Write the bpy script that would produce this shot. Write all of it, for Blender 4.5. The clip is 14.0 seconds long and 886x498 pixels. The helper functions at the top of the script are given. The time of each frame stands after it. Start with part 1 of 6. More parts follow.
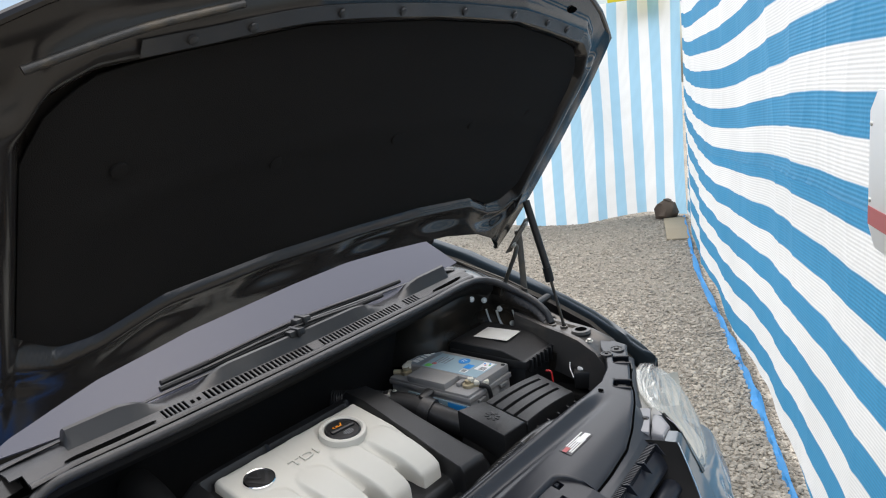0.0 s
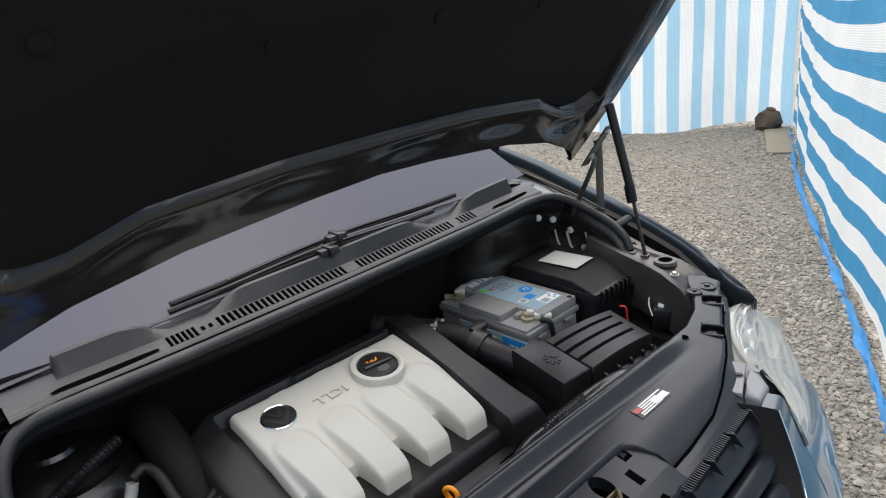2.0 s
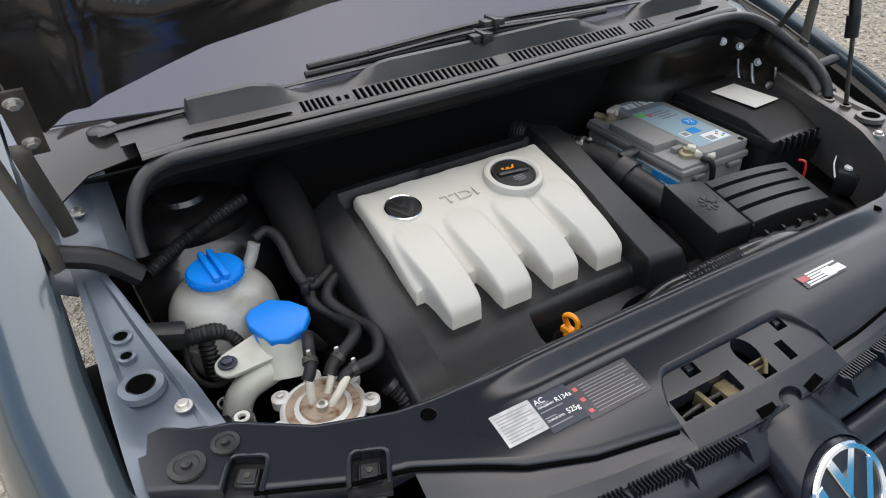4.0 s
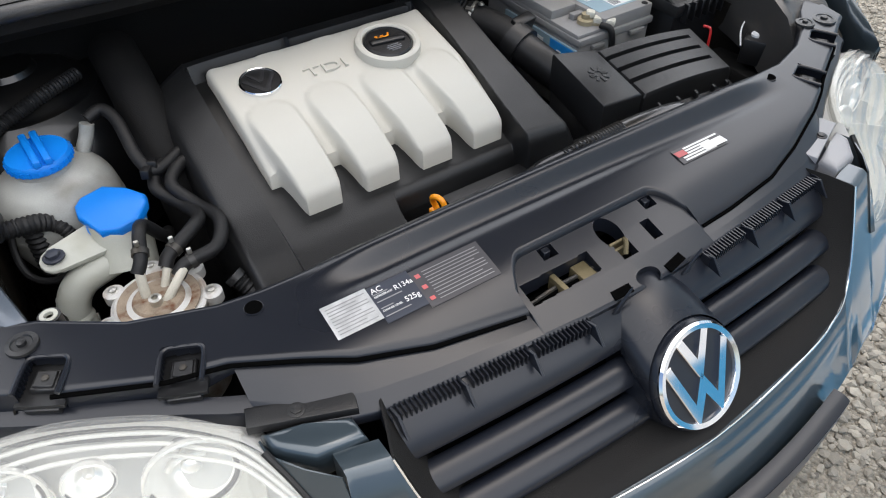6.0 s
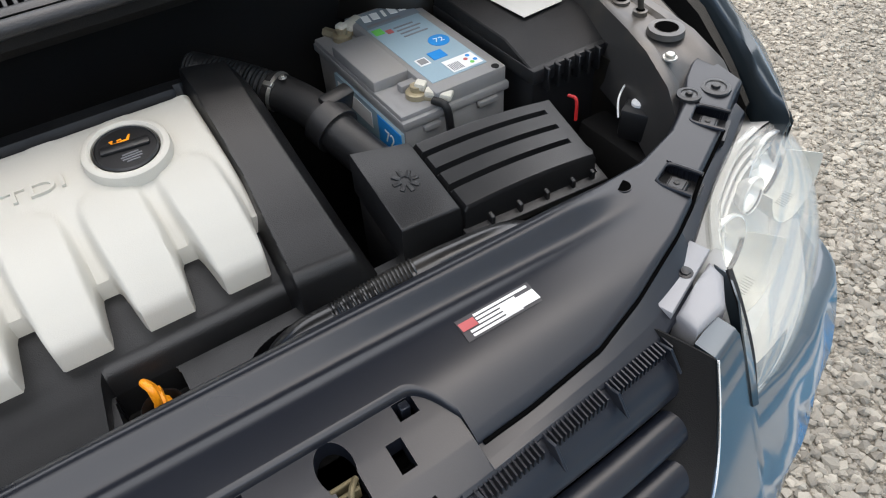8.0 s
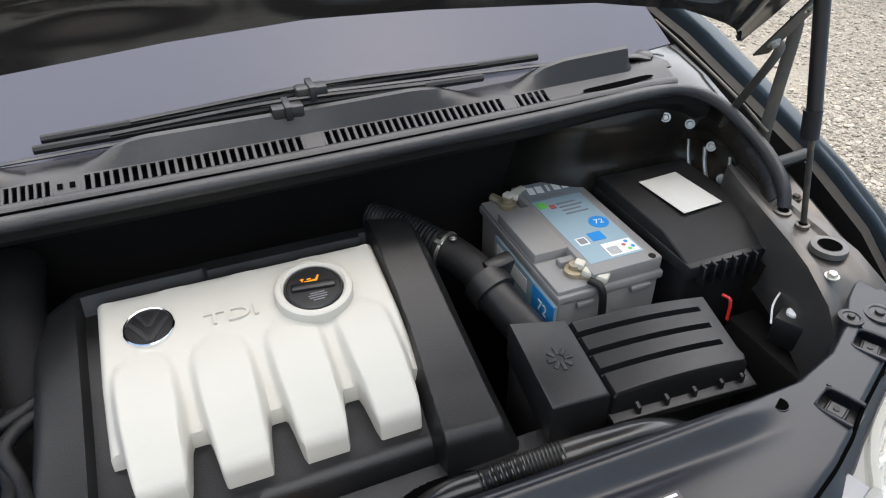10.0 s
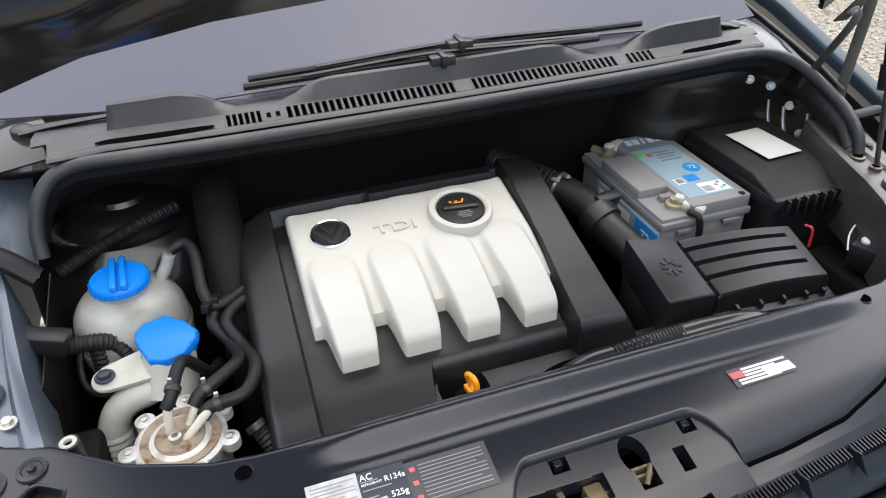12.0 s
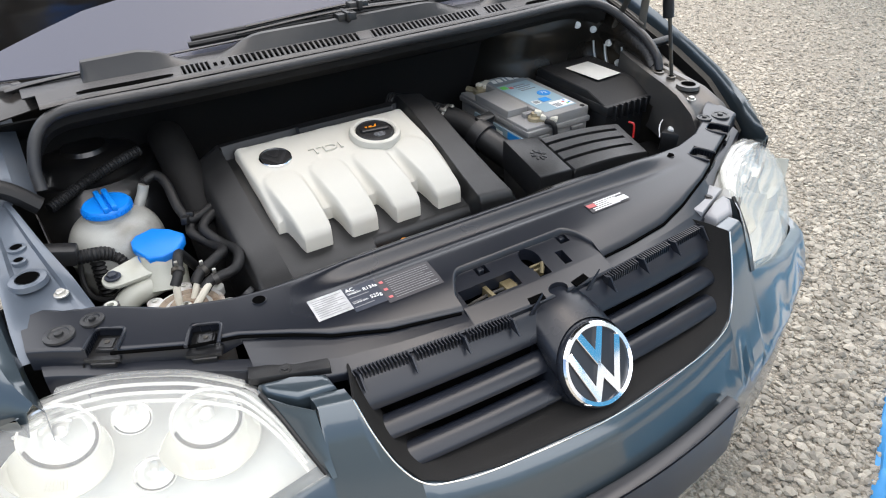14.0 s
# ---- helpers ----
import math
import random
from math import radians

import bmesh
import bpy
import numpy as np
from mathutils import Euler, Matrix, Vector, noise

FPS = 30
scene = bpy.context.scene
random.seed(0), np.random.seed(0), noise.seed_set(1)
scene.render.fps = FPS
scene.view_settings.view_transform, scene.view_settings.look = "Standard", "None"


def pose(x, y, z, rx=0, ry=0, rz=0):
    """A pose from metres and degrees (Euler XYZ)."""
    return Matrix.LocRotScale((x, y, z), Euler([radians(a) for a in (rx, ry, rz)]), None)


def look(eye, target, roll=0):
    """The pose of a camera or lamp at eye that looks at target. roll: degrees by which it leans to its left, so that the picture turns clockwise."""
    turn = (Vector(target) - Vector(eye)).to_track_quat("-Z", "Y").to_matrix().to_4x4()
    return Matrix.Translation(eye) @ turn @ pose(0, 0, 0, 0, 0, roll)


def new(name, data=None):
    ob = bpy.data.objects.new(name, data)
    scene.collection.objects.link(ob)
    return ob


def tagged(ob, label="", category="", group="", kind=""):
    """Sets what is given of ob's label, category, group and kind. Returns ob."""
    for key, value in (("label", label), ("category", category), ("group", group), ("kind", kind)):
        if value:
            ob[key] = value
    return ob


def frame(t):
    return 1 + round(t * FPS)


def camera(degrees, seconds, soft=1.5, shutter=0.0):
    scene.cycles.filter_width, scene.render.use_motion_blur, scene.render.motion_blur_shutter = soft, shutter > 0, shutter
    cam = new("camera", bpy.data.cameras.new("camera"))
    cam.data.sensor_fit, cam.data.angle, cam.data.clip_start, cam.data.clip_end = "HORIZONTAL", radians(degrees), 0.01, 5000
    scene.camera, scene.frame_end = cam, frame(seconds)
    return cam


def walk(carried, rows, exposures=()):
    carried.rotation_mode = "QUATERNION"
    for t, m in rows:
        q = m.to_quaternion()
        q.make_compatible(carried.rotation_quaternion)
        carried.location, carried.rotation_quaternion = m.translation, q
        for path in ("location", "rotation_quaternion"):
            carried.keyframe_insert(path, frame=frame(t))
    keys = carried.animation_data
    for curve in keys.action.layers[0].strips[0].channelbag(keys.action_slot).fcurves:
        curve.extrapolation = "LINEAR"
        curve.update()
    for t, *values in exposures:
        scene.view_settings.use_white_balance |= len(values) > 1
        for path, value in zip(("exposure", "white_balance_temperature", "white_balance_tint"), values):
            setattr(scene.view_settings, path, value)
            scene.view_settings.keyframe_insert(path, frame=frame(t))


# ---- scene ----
cam = camera(66.0, 14.0, soft=1.1)
PATH = [
    (0, (-0.894, -0.631, 1.607), (0.576, 0.649, 1.161), -6.80),
    (0.5, (-0.876, -0.648, 1.611), (0.565, 0.671, 1.184), -6.50),
    (1, (-0.841, -0.684, 1.602), (0.528, 0.708, 1.170), -5.68),
    (1.5, (-0.782, -0.617, 1.577), (0.500, 0.809, 1.011), -6.48),
    (2, (-0.679, -0.495, 1.558), (0.560, 0.916, 0.871), -6.68),
    (2.5, (-0.656, -0.423, 1.536), (0.472, 1.003, 0.704), -6.18),
    (3, (-0.654, -0.387, 1.511), (0.337, 1.081, 0.583), -4.06),
    (3.2, (-0.662, -0.385, 1.505), (0.265, 1.108, 0.553), -3.46),
    (5.3, (-0.646, -0.400, 1.453), (0.088, 0.847, 0.073), 1.28),
    (5.5, (-0.615, -0.406, 1.446), (0.132, 0.826, 0.059), 0.58),
    (6, (-0.509, -0.415, 1.434), (0.280, 0.784, 0.040), -0.30),
    (6.5, (-0.383, -0.421, 1.407), (0.293, 0.810, -0.017), -2.00),
    (7, (-0.221, -0.378, 1.381), (0.451, 0.841, -0.055), -2.40),
    (7.5, (-0.080, -0.324, 1.383), (0.611, 0.839, -0.090), -2.80),
    (7.7, (-0.052, -0.314, 1.390), (0.662, 0.847, -0.073), -3.00),
    (9.8, (-0.094, -0.262, 1.493), (0.559, 1.228, 0.330), -0.94),
    (10, (-0.123, -0.265, 1.493), (0.473, 1.253, 0.337), -0.66),
    (10.5, (-0.178, -0.286, 1.500), (0.307, 1.273, 0.345), -0.96),
    (11, (-0.250, -0.324, 1.508), (0.227, 1.224, 0.336), -0.96),
    (11.5, (-0.325, -0.389, 1.500), (0.147, 1.184, 0.360), -1.56),
    (12, (-0.358, -0.415, 1.496), (0.170, 1.139, 0.353), -1.06),
    (12.5, (-0.382, -0.443, 1.491), (0.176, 1.103, 0.350), -1.86),
    (13, (-0.419, -0.514, 1.497), (0.225, 1.025, 0.393), -1.76),
    (13.5, (-0.486, -0.610, 1.507), (0.259, 0.891, 0.416), -1.76),
    (14, (-0.597, -0.717, 1.495), (0.272, 0.699, 0.382), -1.14),
]
walk(cam, [(t, look(eye, target, roll)) for t, eye, target, roll in PATH],
     exposures=[(0.0, 0.28), (1.5, 0.16), (3.0, 0.42), (5.5, 0.48), (7.5, 0.64), (10.0, 0.74), (12.5, 0.84), (14.0, 0.84)])

# ---- world and light ----
world = bpy.data.worlds.new("world")
scene.world = world
world.use_nodes = True
_wn = world.node_tree.nodes
_sky = _wn.new("ShaderNodeTexSky")
_sky.sky_type, _sky.sun_disc = "NISHITA", False
_sky.sun_elevation, _sky.sun_rotation = radians(72), radians(84)
_sky.dust_density, _sky.air_density = 2.5, 1.0
world.node_tree.links.new(_sky.outputs[0], _wn["Background"].inputs[0])
_wn["Background"].inputs[1].default_value = 0.15
sun = new("sun", bpy.data.lights.new("sun", "SUN"))
sun.data.energy, sun.data.angle, sun.data.color = 5.0, radians(140), (1.0, 0.965, 0.91)
sun.matrix_world = look((0.95, 0.1, 3.0), (0, 0, 0))


# ---- materials ----
def material(name, colour, rough=0.5, metal=0.0, vary=0.15, scale=30.0, bump=0.0, coat=0.0, spec=0.5, dirt=None, amount=0.0,
             random_tint=0.0, transmission=0.0, alpha=1.0, fine=700.0):
    m = bpy.data.materials.new(name)
    m.use_nodes = True
    n, l = m.node_tree.nodes, m.node_tree.links
    b = n["Principled BSDF"]
    b.inputs["Roughness"].default_value = rough
    b.inputs["Metallic"].default_value = metal
    b.inputs["Coat Weight"].default_value = coat
    b.inputs["Coat Roughness"].default_value = 0.1
    b.inputs["Specular IOR Level"].default_value = spec
    b.inputs["Transmission Weight"].default_value = transmission
    b.inputs["Alpha"].default_value = alpha
    geo = n.new("ShaderNodeTexCoord")
    big = n.new("ShaderNodeTexNoise")
    big.inputs["Scale"].default_value, big.inputs["Detail"].default_value = scale * 0.25, 4
    small = n.new("ShaderNodeTexNoise")
    small.inputs["Scale"].default_value, small.inputs["Detail"].default_value = fine, 3
    for t in (big, small):
        l.new(geo.outputs["Object"], t.inputs["Vector"])
    both = n.new("ShaderNodeMath")
    both.operation = "MULTIPLY_ADD"
    l.new(small.outputs["Fac"], both.inputs[0])
    both.inputs[1].default_value = 0.4
    l.new(big.outputs["Fac"], both.inputs[2])
    ramp = n.new("ShaderNodeMapRange")
    ramp.inputs[1].default_value, ramp.inputs[2].default_value = 0.4, 1.0
    ramp.inputs[3].default_value, ramp.inputs[4].default_value = 1 - vary, 1 + vary
    l.new(both.outputs[0], ramp.inputs[0])
    mul = n.new("ShaderNodeVectorMath")
    mul.operation = "SCALE"
    mul.inputs[0].default_value = colour
    l.new(ramp.outputs[0], mul.inputs["Scale"])
    out = mul.outputs[0]
    if dirt:
        mix = n.new("ShaderNodeMix")
        mix.data_type = "RGBA"
        spots = n.new("ShaderNodeTexNoise")
        spots.inputs["Scale"].default_value, spots.inputs["Detail"].default_value = scale * 0.6, 6
        l.new(geo.outputs["Object"], spots.inputs["Vector"])
        cut = n.new("ShaderNodeMapRange")
        cut.inputs[1].default_value, cut.inputs[2].default_value = 0.5, 0.72
        cut.inputs[4].default_value = amount
        l.new(spots.outputs["Fac"], cut.inputs[0])
        l.new(cut.outputs[0], mix.inputs[0])
        l.new(out, mix.inputs[6])
        mix.inputs[7].default_value = (*dirt, 1)
        out = mix.outputs[2]
    if random_tint:
        rnd = n.new("ShaderNodeNewGeometry")
        rr = n.new("ShaderNodeMapRange")
        rr.inputs[3].default_value, rr.inputs[4].default_value = 1 - random_tint, 1 + random_tint
        l.new(rnd.outputs["Random Per Island"], rr.inputs[0])
        m2 = n.new("ShaderNodeVectorMath")
        m2.operation = "SCALE"
        l.new(out, m2.inputs[0])
        l.new(rr.outputs[0], m2.inputs["Scale"])
        out = m2.outputs[0]
    l.new(out, b.inputs["Base Color"])
    rg = n.new("ShaderNodeMapRange")
    rg.inputs[3].default_value, rg.inputs[4].default_value = max(rough - 0.08, 0.02), min(rough + 0.1, 1)
    l.new(big.outputs["Fac"], rg.inputs[0])
    l.new(rg.outputs[0], b.inputs["Roughness"])
    if bump:
        bp = n.new("ShaderNodeBump")
        bp.inputs["Strength"].default_value, bp.inputs["Distance"].default_value = bump, 0.002
        l.new(small.outputs["Fac"], bp.inputs["Height"])
        l.new(bp.outputs[0], b.inputs["Normal"])
    return m


PAINT = material("car_paint", (0.038, 0.054, 0.066), 0.35, 0.5, 0.06, 8, coat=1.0, fine=900)
BONNET_IN = material("bonnet_inner_paint", (0.018, 0.0165, 0.0155), 0.15, 0.0, 0.2, 10, spec=0.4, dirt=(0.022, 0.02, 0.018), amount=0.5)
RAIL_DUSTY = material("dusty_rail_paint", (0.062, 0.059, 0.056), 0.4, 0.3, 0.25, 20, coat=0.2, dirt=(0.13, 0.11, 0.085), amount=0.7)
PRIMER = material("grey_primer", (0.30, 0.30, 0.31), 0.5, 0.1, 0.1, 14)
GUTTER = material("dirty_gutter", (0.034, 0.031, 0.026), 0.8, 0, 0.3, 20, 0.5, dirt=(0.05, 0.045, 0.04), amount=0.8)
RUSTY = material("rusty_metal", (0.34, 0.27, 0.20), 0.8, 0.1, 0.4, 130, 0.8, dirt=(0.15, 0.055, 0.02), amount=1.0)
RAIL = material("rail_paint", (0.10, 0.12, 0.148), 0.4, 0.4, 0.12, 14, coat=0.3, dirt=(0.10, 0.10, 0.10), amount=0.6)
BLACK = material("black_plastic", (0.0105, 0.0107, 0.0115), 0.36, 0, 0.15, 16, 0.2, spec=0.5, dirt=(0.045, 0.043, 0.04), amount=0.4)
COVER = material("cover_plastic", (0.0105, 0.0107, 0.0112), 0.34, 0, 0.15, 14, 0.2, spec=0.42, dirt=(0.03, 0.03, 0.03), amount=0.4)
SLAM = material("slam_plastic", (0.0092, 0.0108, 0.0155), 0.29, 0, 0.12, 12, 0.03, spec=0.47, dirt=(0.016, 0.016, 0.017), amount=0.2)
GRILLE = material("grille_plastic", (0.009, 0.011, 0.0165), 0.28, 0, 0.12, 14, 0.03, spec=0.36, dirt=(0.025, 0.025, 0.026), amount=0.3)
COWL = material("cowl_plastic", (0.019, 0.0195, 0.0215), 0.36, 0, 0.15, 18, 0.35, dirt=(0.07, 0.066, 0.06), amount=0.4)
RUBBER = material("rubber", (0.009, 0.009, 0.0095), 0.5, 0, 0.2, 25, 0.3, spec=0.35, dirt=(0.03, 0.028, 0.025), amount=0.35)
# Near-black without sheen: paints the shade inside holes, gaps and recesses.
HOLE_SHADE = material("painted_hollow_shade", (0.0025, 0.0025, 0.0025), 1.0, 0, 0.1, 14, spec=0.0)
DARK = material("bay_black", (0.0085, 0.0082, 0.008), 0.7, 0, 0.3, 14, 0.3, spec=0.2, dirt=(0.012, 0.011, 0.010), amount=0.5)
HINGE = material("hinge_steel", (0.06, 0.055, 0.046), 0.45, 0.3, 0.25, 40, 0.3, dirt=(0.10, 0.08, 0.05), amount=0.7)
# Brown patches hold real dirt plus the wall's warm brown reflection, painted in.
INWING = material("inner_wing_paint", (0.014, 0.0125, 0.0105), 0.26, 0.1, 0.3, 14, spec=0.5, dirt=(0.055, 0.041, 0.026), amount=0.7)
GLOSSDARK = material("bay_gloss", (0.007, 0.007, 0.0075), 0.3, 0.1, 0.3, 14, coat=0.4, dirt=(0.04, 0.036, 0.03), amount=0.5)
FELT = material("felt", (0.0092, 0.0088, 0.0085), 0.95, 0, 0.25, 20, 0.8, spec=0.15)
WHITE = material("white_plastic", (0.53, 0.512, 0.455), 0.45, 0.0, 0.04, 10, 0.12, spec=0.35, dirt=(0.55, 0.52, 0.45), amount=0.25)
CHROME = material("chrome", (0.85, 0.86, 0.88), 0.06, 1.0, 0.03, 10)
REFLECTOR = material("reflector_chrome", (0.88, 0.88, 0.86), 0.22, 0.6, 0.05, 20)
STEEL = material("zinc_steel", (0.55, 0.54, 0.50), 0.35, 0.9, 0.2, 40, 0.2, dirt=(0.25, 0.2, 0.14), amount=0.5)
ALU = material("cast_aluminium", (0.66, 0.65, 0.62), 0.5, 0.35, 0.2, 50, 0.6, dirt=(0.30, 0.17, 0.08), amount=0.75)
TANK = material("tank_plastic", (0.31, 0.312, 0.29), 0.35, 0, 0.25, 22, 0.1, dirt=(0.15, 0.14, 0.115), amount=0.75)
PIPE = material("filler_pipe_plastic", (0.45, 0.455, 0.40), 0.4, 0, 0.1, 25, 0.15, dirt=(0.32, 0.30, 0.22), amount=0.5)
BLUE = material("blue_plastic", (0.0, 0.19, 0.68), 0.4, 0, 0.06, 12, 0.1)
ORANGE = material("orange_plastic", (0.95, 0.33, 0.01), 0.35, 0, 0.05, 12)
YELLOW = material("yellow_plastic", (0.75, 0.62, 0.02), 0.5, 0, 0.08, 12)
BATTERY = material("battery_grey", (0.24, 0.235, 0.23), 0.5, 0, 0.15, 16, 0.3, dirt=(0.26, 0.24, 0.2), amount=0.5)
LABEL_BLUE = material("label_pale_blue", (0.29, 0.40, 0.46), 0.4, 0, 0.08, 10)
LABEL_GREY = material("label_grey_blue", (0.20, 0.235, 0.26), 0.45, 0, 0.08, 10)
INK_BLUE = material("ink_blue", (0.02, 0.25, 0.65), 0.4, 0, 0.04, 10)
INK_WHITE = material("ink_white", (0.78, 0.78, 0.76), 0.45, 0, 0.05, 20)
INK_LINE = material("ink_line", (0.24, 0.24, 0.24), 0.45, 0, 0.2, 60)
SMOKE = material("label_smoke", (0.055, 0.052, 0.056), 0.4, 0, 0.1, 20)
INK_GREY = material("ink_grey", (0.20, 0.20, 0.21), 0.45, 0, 0.08, 20)
INK_DARK = material("ink_dark", (0.03, 0.035, 0.05), 0.45, 0, 0.05, 20)
INK_GREEN = material("ink_green", (0.15, 0.55, 0.10), 0.45, 0, 0.05, 20)
INK_RED = material("ink_red", (0.48, 0.11, 0.11), 0.45, 0, 0.05, 20)
FOIL = material("foil_label", (0.48, 0.48, 0.475), 0.4, 0.2, 0.25, 300)
PAPER = material("paper_label", (0.58, 0.57, 0.53), 0.6, 0, 0.08, 25, dirt=(0.5, 0.48, 0.42), amount=0.5)
CLAW = material("claw_zinc", (0.16, 0.13, 0.07), 0.5, 0.5, 0.3, 60, 0.3)
BRASS = material("terminal_brass", (0.42, 0.36, 0.24), 0.45, 0.6, 0.25, 40, 0.4, dirt=(0.55, 0.53, 0.46), amount=0.7)
CORRODED = material("corroded_terminal", (0.62, 0.59, 0.50), 0.7, 0.1, 0.2, 60, 0.8)
REDWIRE = material("red_wire", (0.5, 0.02, 0.02), 0.4, 0, 0.1, 20)
SILVER = material("lamp_reflector", (0.86, 0.86, 0.84), 0.12, 0.9, 0.06, 14)
LAMPCASE = material("lamp_housing", (0.62, 0.62, 0.60), 0.3, 0.0, 0.08, 14)
TYRE = material("tyre_rubber", (0.02, 0.02, 0.02), 0.8, 0, 0.2, 20, 0.5)
RUST = material("bag_cloth", (0.11, 0.078, 0.055), 0.8, 0, 0.3, 14, 0.6, dirt=(0.12, 0.09, 0.07), amount=0.6)
CLOTHBLUE = material("tarpaulin_blue", (0.04, 0.26, 0.58), 0.5, 0, 0.15, 12, 0.1)
CONCRETE = material("concrete", (0.34, 0.285, 0.20), 0.9, 0, 0.15, 8, 0.6)
STONE = material("gravel_stone", (0.36, 0.325, 0.27), 0.9, 0, 0.2, 40, 0.5, random_tint=0.30)
DULL = material("worn_steel", (0.05, 0.049, 0.047), 0.4, 0.6, 0.25, 40, 0.3, dirt=(0.16, 0.13, 0.09), amount=0.6)
SIGNWHITE = material("sign_white", (0.8, 0.8, 0.78), 0.35, 0, 0.03, 6)


def glass_material(name, tint, rough, mix, film_tone, film, ior=1.5, gloss=1.0):
    """Clear glass with a thin diffuse film: painted sky reflection on the windscreen, haze on the lens."""
    m = bpy.data.materials.new(name)
    m.use_nodes = True
    n, l = m.node_tree.nodes, m.node_tree.links
    out = n["Material Output"]
    n.remove(n["Principled BSDF"])
    clear, shine, blend = n.new("ShaderNodeBsdfTransparent"), n.new("ShaderNodeBsdfGlossy"), n.new("ShaderNodeMixShader")
    clear.inputs[0].default_value = (*tint, 1)
    shine.inputs["Roughness"].default_value = rough
    fres = n.new("ShaderNodeFresnel")
    fres.inputs[0].default_value = ior
    gain = n.new("ShaderNodeMath")
    gain.operation, gain.use_clamp = "MULTIPLY_ADD", True
    gain.inputs[1].default_value, gain.inputs[2].default_value = gloss, mix
    l.new(fres.outputs[0], gain.inputs[0])
    l.new(gain.outputs[0], blend.inputs[0])
    l.new(clear.outputs[0], blend.inputs[1])
    l.new(shine.outputs[0], blend.inputs[2])
    haze, cover = n.new("ShaderNodeBsdfDiffuse"), n.new("ShaderNodeMixShader")
    haze.inputs[0].default_value = (*film_tone, 1)
    cover.inputs[0].default_value = film
    l.new(blend.outputs[0], cover.inputs[1])
    l.new(haze.outputs[0], cover.inputs[2])
    l.new(cover.outputs[0], out.inputs[0])
    return m


# Lavender-grey film paints the sky's reflection into the windscreen's colour.
GLASS = glass_material("windscreen_glass", (0.35, 0.38, 0.40), 0.03, 0.0, (0.104, 0.108, 0.136), 0.72, 1.6)
LENS = glass_material("lamp_lens", (0.97, 0.97, 0.95), 0.06, 0.0, (0.92, 0.92, 0.90), 0.10, 1.14, 0.35)
BARREL = material("lamp_barrel", (0.50, 0.495, 0.445), 0.25, 0.0, 0.06, 14)


def ground_material():
    m = material("gravel_ground", (0.335, 0.30, 0.245), 0.95, 0, 0.2, 3.0, 0, fine=60)
    n, l = m.node_tree.nodes, m.node_tree.links
    b = n["Principled BSDF"]
    geo = n.new("ShaderNodeTexCoord")
    cell = n.new("ShaderNodeTexVoronoi")
    cell.inputs["Scale"].default_value = 105
    l.new(geo.outputs["Object"], cell.inputs["Vector"])
    hue = n.new("ShaderNodeMapRange")
    hue.inputs[3].default_value, hue.inputs[4].default_value = 0.78, 1.22
    sep = n.new("ShaderNodeSeparateColor")
    l.new(cell.outputs["Color"], sep.inputs[0])
    l.new(sep.outputs[0], hue.inputs[0])
    old = b.inputs["Base Color"].links[0].from_socket
    mul = n.new("ShaderNodeVectorMath")
    mul.operation = "SCALE"
    l.new(old, mul.inputs[0])
    l.new(hue.outputs[0], mul.inputs["Scale"])
    l.new(mul.outputs[0], b.inputs["Base Color"])
    bp = n.new("ShaderNodeBump")
    bp.inputs["Strength"].default_value, bp.inputs["Distance"].default_value = 1.0, 0.012
    bp.invert = True
    l.new(cell.outputs["Distance"], bp.inputs["Height"])
    l.new(bp.outputs[0], b.inputs["Normal"])
    return m


GROUND = ground_material()


